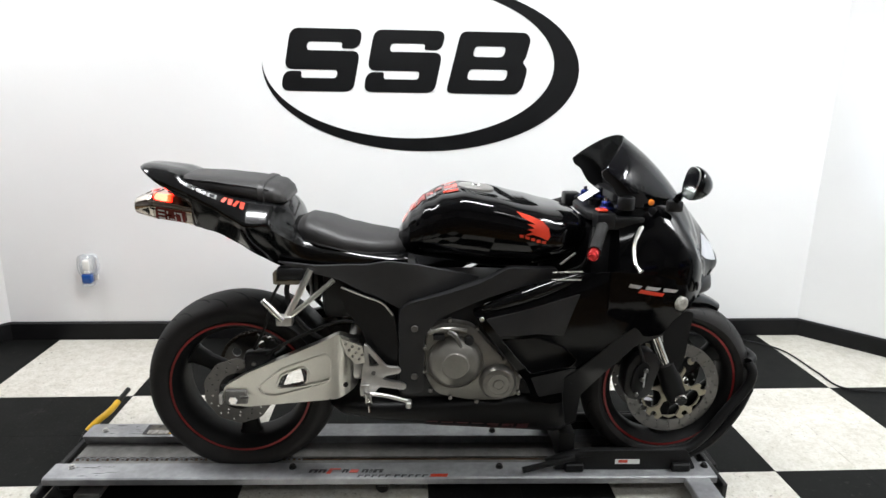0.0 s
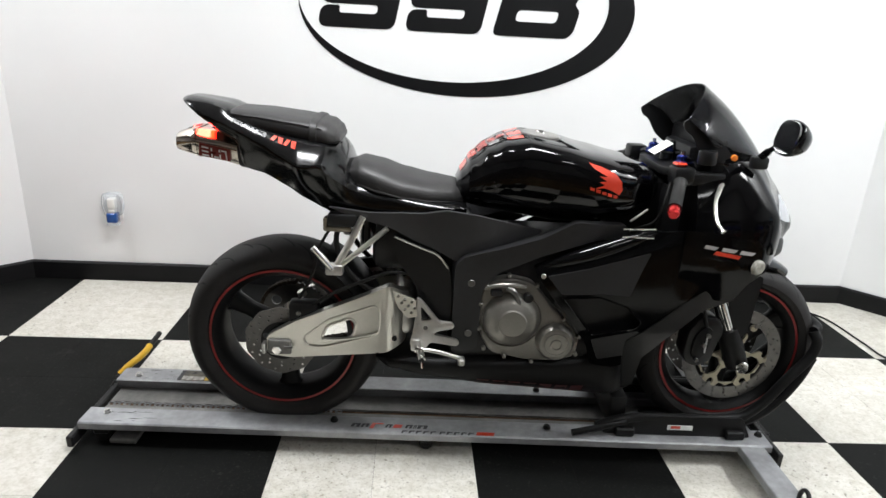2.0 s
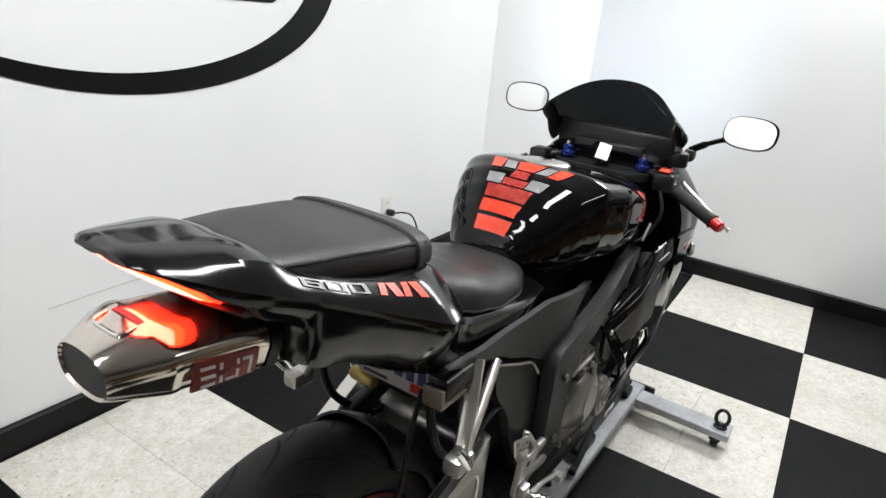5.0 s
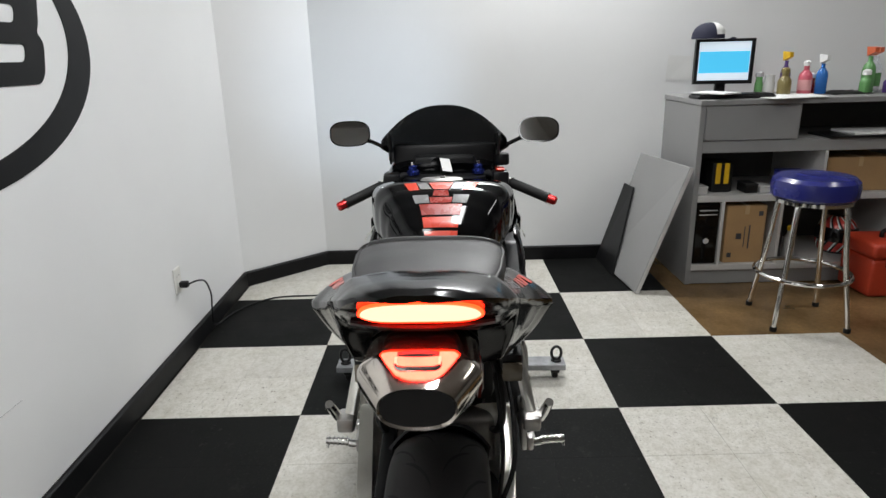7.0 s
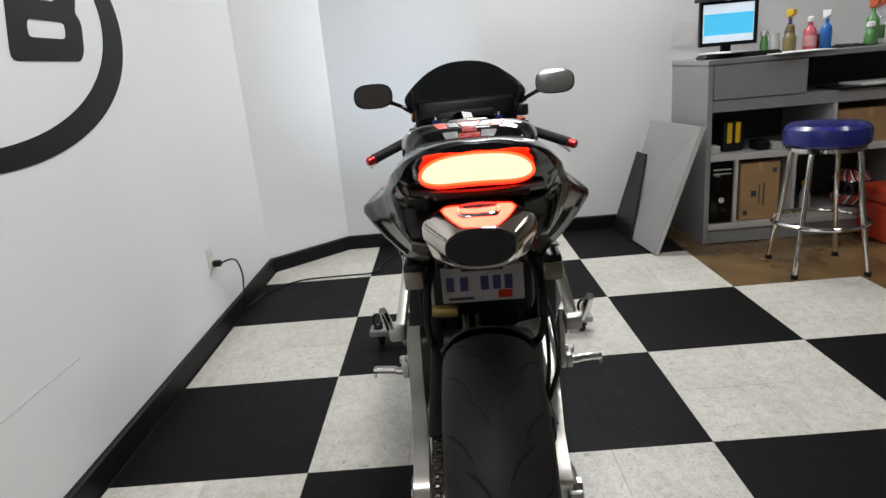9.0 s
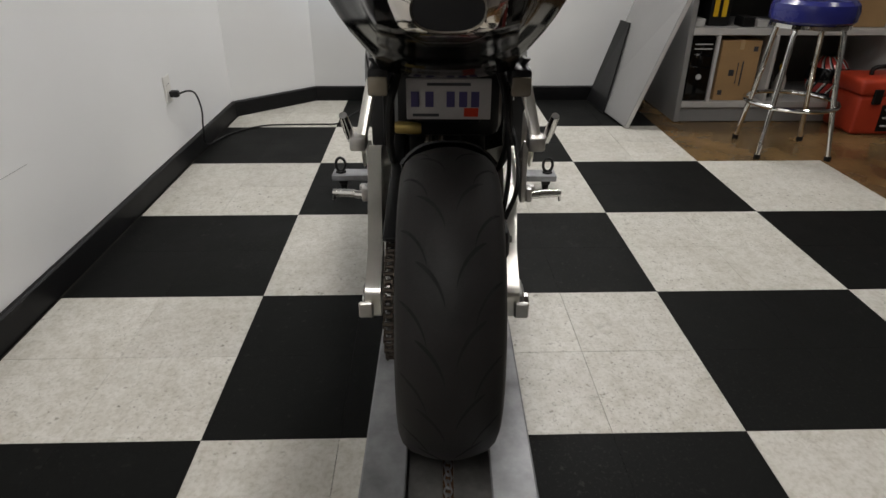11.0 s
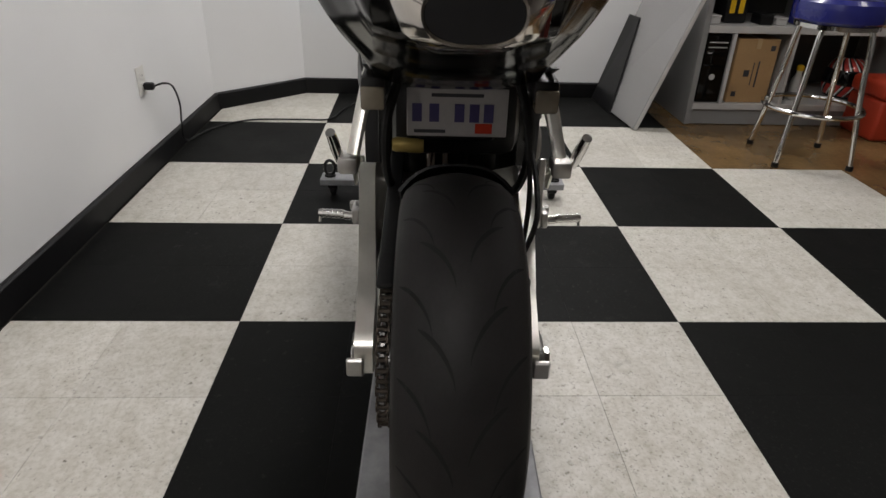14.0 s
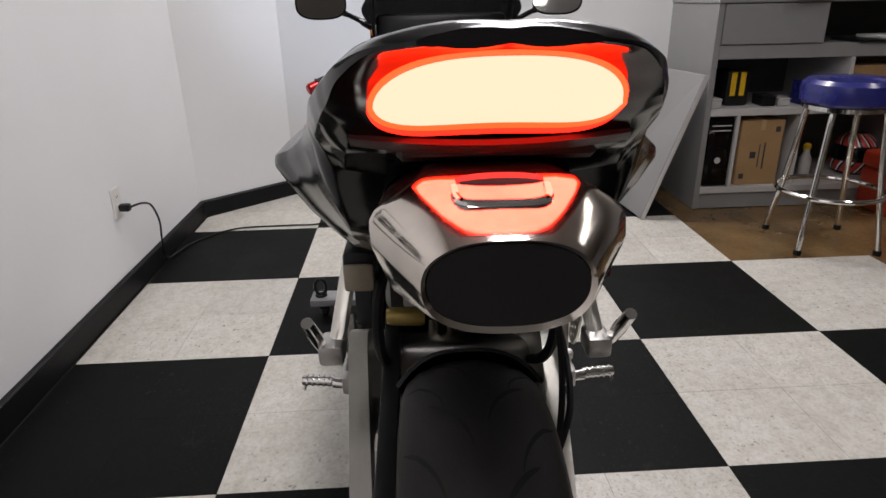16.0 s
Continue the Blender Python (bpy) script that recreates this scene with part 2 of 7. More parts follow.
def mesh_object(name, bm, mat, smooth=35):
    bmesh.ops.recalc_face_normals(bm, faces=bm.faces)
    me = bpy.data.meshes.new(name)
    bm.to_mesh(me)
    bm.free()
    me.materials.append(mat)
    if smooth:
        me.polygons.foreach_set("use_smooth", [True] * len(me.polygons))
        me.set_sharp_from_angle(angle=radians(smooth))
    return new(name, me)


def part(name, bm, mat, parent, label="", smooth=35):
    ob = mesh_object(name, bm, mat, smooth)
    ob.parent = parent
    if label:
        ob["label"] = label
    return ob


def thing(name, m, label, category, group="", kind=""):
    ob = new(name)
    ob.empty_display_size = 0.05
    ob.matrix_world = m
    return tagged(ob, label, category, group, kind)


def box(lo, hi, bevel=0.003, bm=None, seg=1):
    out = bmesh.new() if bm is None else bm
    c = [(a + b) / 2 for a, b in zip(lo, hi)]
    s = [abs(b - a) for a, b in zip(lo, hi)]
    made = bmesh.ops.create_cube(out, size=1.0, matrix=Matrix.Translation(c) @ Matrix.Diagonal((*s, 1)))
    if bevel:
        edges = {e for v in made["verts"] for e in v.link_edges}
        bmesh.ops.bevel(out, geom=list(edges), offset=min(bevel, min(s) * 0.45), segments=seg, affect="EDGES", profile=0.5)
    return out


def spline(points, steps=6):
    """Smooth line through the points."""
    p = [Vector(q) for q in points]
    p = [2 * p[0] - p[1], *p, 2 * p[-1] - p[-2]]
    out = []
    for i in range(1, len(p) - 2):
        for k in range(steps):
            s = k / steps
            a, b, c, d = p[i - 1:i + 3]
            out.append(0.5 * (2 * b + (c - a) * s + (2 * a - 5 * b + 4 * c - d) * s * s + (3 * b - a - 3 * c + d) * s ** 3))
    return out + [p[-2]]


def tube(points, radius, sides=10, bm=None, closed=False, flat=1.0):
    """Round bar along the points; radius may be one number or one a point."""
    out = bmesh.new() if bm is None else bm
    pts = [Vector(q) for q in points]
    n = len(pts)
    radii = radius if hasattr(radius, "__len__") else [radius] * n
    rings, up = [], None
    for i, q in enumerate(pts):
        a = pts[(i - 1) % n] if (closed or i) else q
        b = pts[(i + 1) % n] if (closed or i < n - 1) else q
        d = (b - a).normalized()
        if up is None:
            up = Vector((0, 0, 1)) if abs(d.z) < 0.9 else Vector((1, 0, 0))
        side = d.cross(up).normalized()
        up = side.cross(d).normalized()
        rings.append([out.verts.new(q + (math.cos(2 * math.pi * k / sides) * side + flat * math.sin(2 * math.pi * k / sides) * up) * radii[i]) for k in range(sides)])
    for i in range(n if closed else n - 1):
        r, s = rings[i], rings[(i + 1) % n]
        for k in range(sides):
            out.faces.new((r[k], r[(k + 1) % sides], s[(k + 1) % sides], s[k]))
    if not closed:
        out.faces.new(rings[0][::-1])
        out.faces.new(rings[-1])
    return out


def lathe(profile, sides=48, bm=None, m=None, closed=False):
    """Turn (radius, height) pairs round the y axis of the part, or round m's y axis."""
    out = bmesh.new() if bm is None else bm
    m = m or Matrix.Identity(4)
    rings = []
    for r, h in profile:
        if r < 1e-6:
            rings.append([out.verts.new(m @ Vector((0, h, 0)))])
        else:
            rings.append([out.verts.new(m @ Vector((r * math.cos(2 * math.pi * k / sides), h, r * math.sin(2 * math.pi * k / sides)))) for k in range(sides)])
    pairs = list(zip(rings, rings[1:])) + ([(rings[-1], rings[0])] if closed else [])
    for a, b in pairs:
        for k in range(sides):
            quad = [a[k % len(a)], a[(k + 1) % len(a)], b[(k + 1) % len(b)], b[k % len(b)]]
            seen = list(dict.fromkeys(quad))
            if len(seen) > 2:
                out.faces.new(seen)
    return out


def disc_y(center, radius, depth, sides=32, bevel=0.002, bm=None):
    """Solid round plate about the y axis, from y = center y - depth to center y."""
    x, y, z = center
    return lathe([(0, 0), (radius - bevel, 0), (radius, -bevel), (radius, -depth + bevel), (radius - bevel, -depth), (0, -depth)], sides, bm, Matrix.Translation((x, y, z)))


def upright(profile, sides=24, at=(0, 0, 0), bm=None):
    """Turn (radius, z) pairs round the vertical through at."""
    return lathe(profile, sides, bm, Matrix.Translation(at) @ pose(0, 0, 0, 90, 0, 0))


def loft(rings, caps=True, bm=None):
    out = bmesh.new() if bm is None else bm
    made = [[out.verts.new(q) for q in ring] for ring in rings]
    n = len(made[0])
    for a, b in zip(made, made[1:]):
        for k in range(n):
            out.faces.new((a[k], a[(k + 1) % n], b[(k + 1) % n], b[k]))
    if caps:
        out.faces.new(made[0][::-1])
        out.faces.new(made[-1])
    return out


def round_corners(outline, r, steps=3):
    """Outline with its corners cut by short arcs."""
    out = []
    n = len(outline)
    for i in range(n):
        a, b, c = Vector(outline[i - 1]), Vector(outline[i]), Vector(outline[(i + 1) % n])
        d1, d2 = (a - b), (c - b)
        k = min(r, d1.length * 0.45, d2.length * 0.45)
        p, q = b + d1.normalized() * k, b + d2.normalized() * k
        for s in range(steps + 1):
            f = s / steps
            out.append(tuple((1 - f) ** 2 * p + 2 * f * (1 - f) * b + f * f * q))
    return out


def plate(outline, v0, v1, holes=(), bevel=0.0, bm=None):
    """Flat plate: an outline in (x, z), with holes, from y = v0 to y = v1."""
    out = bmesh.new() if bm is None else bm
    edges = []
    tmp = bmesh.new()
    for loop in (outline, *holes):
        vs = [tmp.verts.new((x, v0, z)) for x, z in loop]
        edges += [tmp.edges.new((vs[i], vs[(i + 1) % len(vs)])) for i in range(len(vs))]
    bmesh.ops.triangle_fill(tmp, use_beauty=True, use_dissolve=False, edges=edges)
    faces = list(tmp.faces)
    made = bmesh.ops.extrude_face_region(tmp, geom=faces)
    bmesh.ops.translate(tmp, vec=(0, v1 - v0, 0), verts=[g for g in made["geom"] if isinstance(g, bmesh.types.BMVert)])
    bmesh.ops.recalc_face_normals(tmp, faces=tmp.faces)
    if bevel:
        rim = [e for e in tmp.edges if len(e.link_faces) == 2 and e.calc_face_angle(0) > 1.2 and abs(e.verts[0].co.y - e.verts[1].co.y) < 1e-6]
        bmesh.ops.bevel(tmp, geom=rim, offset=bevel, segments=2, affect="EDGES", profile=0.5)
    me = bpy.data.meshes.new("scratch")
    tmp.to_mesh(me)
    tmp.free()
    out.from_mesh(me)
    bpy.data.meshes.remove(me)
    return out


def panel(outline, depth, thick=0.006, cuts=3, holes=(), side=-1):
    """Curved body panel: an outline in (x, z) laid on the surface y = side * depth(x, z), thick metres thick inwards."""
    bm = bmesh.new()
    edges = []
    for loop in (outline, *holes):
        vs = [bm.verts.new((x, 0, z)) for x, z in loop]
        edges += [bm.edges.new((vs[i], vs[(i + 1) % len(vs)])) for i in range(len(vs))]
    bmesh.ops.triangle_fill(bm, use_beauty=True, use_dissolve=False, edges=edges)
    for _ in range(cuts):
        long_edges = [e for e in bm.edges if e.calc_length() > 0.03]
        if long_edges:
            bmesh.ops.subdivide_edges(bm, edges=long_edges, cuts=1)
            bmesh.ops.triangulate(bm, faces=bm.faces)
    bmesh.ops.beautify_fill(bm, faces=bm.faces, edges=[e for e in bm.edges if not e.is_boundary])
    faces = list(bm.faces)
    made = bmesh.ops.extrude_face_region(bm, geom=faces)
    inner = {g for g in made["geom"] if isinstance(g, bmesh.types.BMVert)}
    for q in bm.verts:
        q.co.y = side * (depth(q.co.x, q.co.z) - (thick if q in inner else 0))
    return bm


def curve_at(table, x):
    """Smooth value at x from rows (x, value...)."""
    if x <= table[0][0]:
        return table[0][1:]
    for a, b in zip(table, table[1:]):
        if x <= b[0]:
            s = (x - a[0]) / (b[0] - a[0])
            s = s * s * (3 - 2 * s) * 0.5 + s * 0.5
            return tuple(p + (q - p) * s for p, q in zip(a[1:], b[1:]))
    return table[-1][1:]


def bars(parent, name, mat, m, rows, depth=0.0008, slant=0.0):
    """Printing that is not shown letter by letter: flat bars (x0, x1, z0, z1) on the plane of m, one part each."""
    for x0, x1, z0, z1 in rows:
        bm = plate([(x0 + slant * z0, z0), (x1 + slant * z0, z0), (x1 + slant * z1, z1), (x0 + slant * z1, z1)], 0, -depth)
        bm.transform(m)
        part(name, bm, mat, parent, smooth=0)


# ---- room ----
TILE = 0.3048
NORTH, EAST, WEST, SOUTH = 1.245, 3.07, -6.5, -8.5
BOARD = 0.019


def wall(name, a, b, inward, label):
    """Wall with its inner face from a to b, 0.12 m thick."""
    a, b, n = Vector((*a, 0)), Vector((*b, 0)), Vector((*inward, 0)).normalized()
    bm = bmesh.new()
    low = [a, b, b - n * 0.12, a - n * 0.12]
    loft([[q + Vector((0, 0, -0.02)) for q in low], [q + Vector((0, 0, CEILING)) for q in low]], bm=bm)
    return tagged(mesh_object(name, bm, WALL, 0), label, "wall", kind="structure")


def board(a, b, inward, height=0.090, thick=BOARD):
    a, b, n = Vector((*a, 0)), Vector((*b, 0)), Vector((*inward, 0)).normalized()
    rings = []
    for q in (a, b):
        rings.append([q + n * 0.001, q + n * thick, q + n * thick + Vector((0, 0, height - 0.006)), q + n * (thick - 0.006) + Vector((0, 0, height)), q + n * 0.001 + Vector((0, 0, height))])
    ob = mesh_object("baseboard", loft(rings), BASE, 30)
    return tagged(ob, "black painted wooden baseboard along the wall foot", "baseboard", kind="structure")


WHITE_WALL = "plain white painted wall above a black baseboard"
CNE, CE, CNW, CW = (2.67, NORTH), (EAST, 0.815), (-1.46, NORTH), (-1.92, 0.79)
NE_IN, NW_IN = (CNE[1] - CE[1], CE[0] - CNE[0]), (CNW[1] - CW[1], -(CNW[0] - CW[0]))
NE_IN, NW_IN = (-abs(NE_IN[0]), -abs(NE_IN[1])), (abs(NW_IN[0]), -abs(NW_IN[1]))
wall("wall_north", CNW, CNE, (0, -1), "white painted wall with a large black emblem")
wall("wall_northeast", CNE, CE, NE_IN, WHITE_WALL)
wall("wall_east", CE, (EAST, SOUTH), (-1, 0), WHITE_WALL)
wall("wall_northwest", CW, CNW, NW_IN, WHITE_WALL)
wall("wall_northwest_run", (WEST, CW[1]), CW, (0, -1), WHITE_WALL)
wall("wall_west", (WEST, CW[1]), (WEST, SOUTH), (1, 0), WHITE_WALL)
wall("wall_south", (WEST, SOUTH), (EAST, SOUTH), (0, 1), WHITE_WALL)
board((CNW[0], NORTH), (CNE[0], NORTH), (0, -1))
board((CNE[0] - 0.012, NORTH + 0.014), (CE[0] + 0.010, CE[1] - 0.012), NE_IN)
board((EAST, CE[1] + 0.01), (EAST, -1.36), (-1, 0))
board((CW[0] - 0.010, CW[1] - 0.012), (CNW[0] + 0.012, NORTH + 0.014), NW_IN)
board((WEST, CW[1]), (CW[0], CW[1]), (0, -1))

ceiling = tagged(mesh_object("ceiling", box((WEST - 0.12, SOUTH - 0.12, CEILING), (EAST + 0.12, NORTH + 0.12, CEILING + 0.1), 0), CEIL, 0), "plain flat ceiling out of view, greyed to look dim in reflections", "ceiling", kind="structure")

concrete = tagged(mesh_object("floor_concrete", box((WEST - 0.1, SOUTH - 0.1, -0.12), (EAST + 0.1, NORTH + 0.1, -0.004), 0), BROWN, 0), "shiny brown stained concrete floor", "floor", kind="structure")

for fx, fy, sx, sy, watts in FITTINGS:
    lamp = thing("ceiling_light", pose(fx, fy, CEILING), "white fluorescent ceiling light fitting, switched on", "ceiling light", "ceiling lights")
    part("housing", box((-sx / 2 - 0.03, -sy / 2 - 0.03, -0.10), (sx / 2 + 0.03, sy / 2 + 0.03, -0.001), 0.01), PLASTIC_WHITE, lamp)
    part("diffuser", box((-sx / 2, -sy / 2, -0.111), (sx / 2, sy / 2, -0.1005), 0.003), DIFFUSER, lamp, "lit white diffuser")


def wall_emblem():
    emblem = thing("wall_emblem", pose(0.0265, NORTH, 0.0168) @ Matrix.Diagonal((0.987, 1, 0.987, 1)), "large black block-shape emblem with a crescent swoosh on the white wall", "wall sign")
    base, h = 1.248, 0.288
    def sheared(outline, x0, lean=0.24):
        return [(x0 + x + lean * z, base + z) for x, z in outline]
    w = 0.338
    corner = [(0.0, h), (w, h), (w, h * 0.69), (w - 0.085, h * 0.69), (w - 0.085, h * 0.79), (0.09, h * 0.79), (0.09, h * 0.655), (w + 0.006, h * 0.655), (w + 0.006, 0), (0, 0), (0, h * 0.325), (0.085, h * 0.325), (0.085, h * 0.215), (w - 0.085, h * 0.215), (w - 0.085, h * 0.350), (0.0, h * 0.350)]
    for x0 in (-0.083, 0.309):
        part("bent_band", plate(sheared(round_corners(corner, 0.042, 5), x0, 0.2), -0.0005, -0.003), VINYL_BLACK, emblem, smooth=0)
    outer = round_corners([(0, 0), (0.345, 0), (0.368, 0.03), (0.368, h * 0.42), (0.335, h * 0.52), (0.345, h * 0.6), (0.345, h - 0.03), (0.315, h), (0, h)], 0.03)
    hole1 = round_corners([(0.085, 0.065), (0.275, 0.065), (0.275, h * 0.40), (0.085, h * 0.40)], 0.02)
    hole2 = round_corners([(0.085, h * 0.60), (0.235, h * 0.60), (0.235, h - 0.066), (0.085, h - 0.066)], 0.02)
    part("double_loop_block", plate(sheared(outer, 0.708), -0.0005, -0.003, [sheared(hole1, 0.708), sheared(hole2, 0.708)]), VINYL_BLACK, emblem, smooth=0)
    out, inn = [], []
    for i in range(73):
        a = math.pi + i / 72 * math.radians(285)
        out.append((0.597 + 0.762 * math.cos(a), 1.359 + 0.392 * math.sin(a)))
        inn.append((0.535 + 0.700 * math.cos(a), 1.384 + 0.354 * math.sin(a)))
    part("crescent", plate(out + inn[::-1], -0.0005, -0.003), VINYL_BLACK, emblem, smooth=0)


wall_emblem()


def outlet_plate(x, z, label):
    ob = thing("wall_outlet", pose(x, NORTH, z), label, "outlet", "wall outlets")
    part("cover_plate", box((-0.036, -0.006, -0.058), (0.036, -0.0005, 0.058), 0.003), PLASTIC_WHITE, ob)
    for dz in (-0.02, 0.02):
        part("socket", box((-0.016, -0.009, dz - 0.014), (0.016, -0.0062, dz + 0.014), 0.004), PLASTIC_WHITE, ob)
        for dx in (-0.006, 0.006):
            part("slot", box((dx - 0.001, -0.0095, dz - 0.002), (dx + 0.001, -0.0088, dz + 0.007), 0), INK, ob, smooth=0)
    return ob


outlet_plate(1.765, 0.368, "white wall outlet with a black cord plugged in")
outlet_plate(-1.036, 0.372, "white wall outlet behind a plug-in air freshener")

freshener = thing("air_freshener", pose(-1.030, NORTH - 0.010, 0.362), "clear plug-in air freshener with blue liquid on an outlet", "air freshener")
hood = round_corners([(-0.047, 0.020), (-0.040, 0.088), (0.040, 0.088), (0.047, 0.020), (0.030, -0.030), (-0.030, -0.030)], 0.022, 4)
rim = [Vector((x, -0.030 - 0.10 * abs(x), z)) for x, z in hood]
part("holder", loft([[(x, 0.0, z) for x, z in hood], [(x * 0.96, -0.026, z) for x, z in hood], [(x * 0.75, -0.040, z * 0.75 + 0.006) for x, z in hood]]), CLEAR, freshener, "clear plastic holder", 60)
part("holder_rim", tube(rim, 0.0022, 6, closed=True), material("frosted_rim", (0.35, 0.36, 0.37), 0.25, vary=0.05), freshener, "grey rim of the holder")
part("warmer", box((-0.018, -0.048, 0.012), (0.016, -0.004, 0.066), 0.009, seg=3), PLASTIC_WHITE, freshener, "white plug body")
part("bottle", box((-0.024, -0.056, -0.052), (0.024, -0.010, -0.004), 0.008, seg=3), material("dark_blue_liquid", (0.006, 0.055, 0.24), 0.12, coat=0.8), freshener, "bottle of dark blue liquid")
part("bottle_neck", box((-0.014, -0.048, -0.0035), (0.014, -0.016, 0.0115), 0.004, seg=2), PLASTIC_WHITE, freshener)
part("bottle_base", box((-0.026, -0.058, -0.066), (0.026, -0.009, -0.0525), 0.006, seg=2), CLEAR, freshener, "clear bottle base")

cord = thing("power_cord", pose(0, 0, 0), "black power cord from the outlet over the checkered floor", "cord")
part("plug", box((1.752, NORTH - 0.050, 0.332), (1.782, NORTH - 0.0096, 0.362), 0.008, seg=2), BLACK_PLASTIC, cord)
run = spline([(1.768, 1.198, 0.347), (1.80, 1.165, 0.352), (1.87, 1.16, 0.32), (1.94, 1.17, 0.23), (1.99, 1.195, 0.13), (2.04, 1.205, 0.03), (2.28, 1.17, 0.006), (2.45, 1.02, 0.006), (2.475, 0.76, 0.006), (2.49, 0.60, 0.006), (2.66, 0.55, 0.006), (2.88, 0.46, 0.006), (2.98, 0.32, 0.006), (3.0, 0.0, 0.006)], 8)
part("cable", tube(run, 0.0042, 8), BLACK_PLASTIC, cord)

scuff = thing("wall_scuff", pose(0, NORTH, 0), "thin grey scratch on the white wall", "scuff")
part("scratch", tube([(0.22, -0.0004, 0.398), (0.45, -0.0004, 0.404), (0.68, -0.0004, 0.402)], 0.0016, 5, flat=0.4), material("grey_scratch", (0.45, 0.45, 0.45), 0.7), scuff)

# ---- motorcycle ----
# bike axes: x forward from the rear axle, y to the bike's left, z up from the floor
bike = thing("motorcycle", pose(0.015, 0.066, -0.007, 0, 0, -1.5), "gloss black sport motorcycle with red rim stripes on a dolly", "motorcycle")


class Body:
    """Rounded body along x: rows of x, top z, bottom z, half width, height share of the widest line (and the section's powers above and below it)."""

    def __init__(self, rows, power=2.4, shift=0.0, low_power=None):
        self.rows, self.power, self.shift, self.low = rows, power, shift, low_power or power

    def at(self, x, a, proud=0.0):
        top, bottom, half, share, *own = curve_at(self.rows, x)
        mid = bottom + (top - bottom) * share
        c, s = math.cos(a), math.sin(a)
        p = own[0 if s >= 0 else 1] if own else (self.power if s >= 0 else self.low)
        y = math.copysign(abs(c) ** (2 / p), c) * (half + proud)
        z = mid + math.copysign(abs(s) ** (2 / p), s) * ((top - mid if s >= 0 else mid - bottom) + proud)
        return Vector((x, y + self.shift, z))

    def side(self, x, z):
        top, bottom, half, share, *own = curve_at(self.rows, x)
        mid = bottom + (top - bottom) * share
        s = (z - mid) / (top - mid) if z >= mid else (mid - z) / (mid - bottom)
        p = own[0 if z >= mid else 1] if own else (self.power if z >= mid else self.low)
        return half * max(0.0, 1 - min(1, abs(s)) ** p) ** (1 / p)

    def mesh(self, steps=4, sides=40):
        xs = []
        for a, b in zip(self.rows, self.rows[1:]):
            xs += [a[0] + (b[0] - a[0]) * k / steps for k in range(steps)]
        xs.append(self.rows[-1][0])
        return loft([[self.at(x, 2 * math.pi * k / sides) for k in range(sides)] for x in xs])

    def patch(self, x0, x1, a0, a1, proud=0.0012, nx=6, na=6, taper=0.0):
        """Thin film on the body between two stations and two angles (degrees)."""
        bm = bmesh.new()
        grid = []
        for i in range(nx + 1):
            f = i / nx
            x = x0 + (x1 - x0) * f
            d = taper * (1 - f)
            grid.append([bm.verts.new(self.at(x, radians(a0 + d + (a1 - a0 - 2 * d) * j / na), proud)) for j in range(na + 1)])
        for i in range(nx):
            for j in range(na):
                bm.faces.new((grid[i][j], grid[i + 1][j], grid[i + 1][j + 1], grid[i][j + 1]))
        return bm


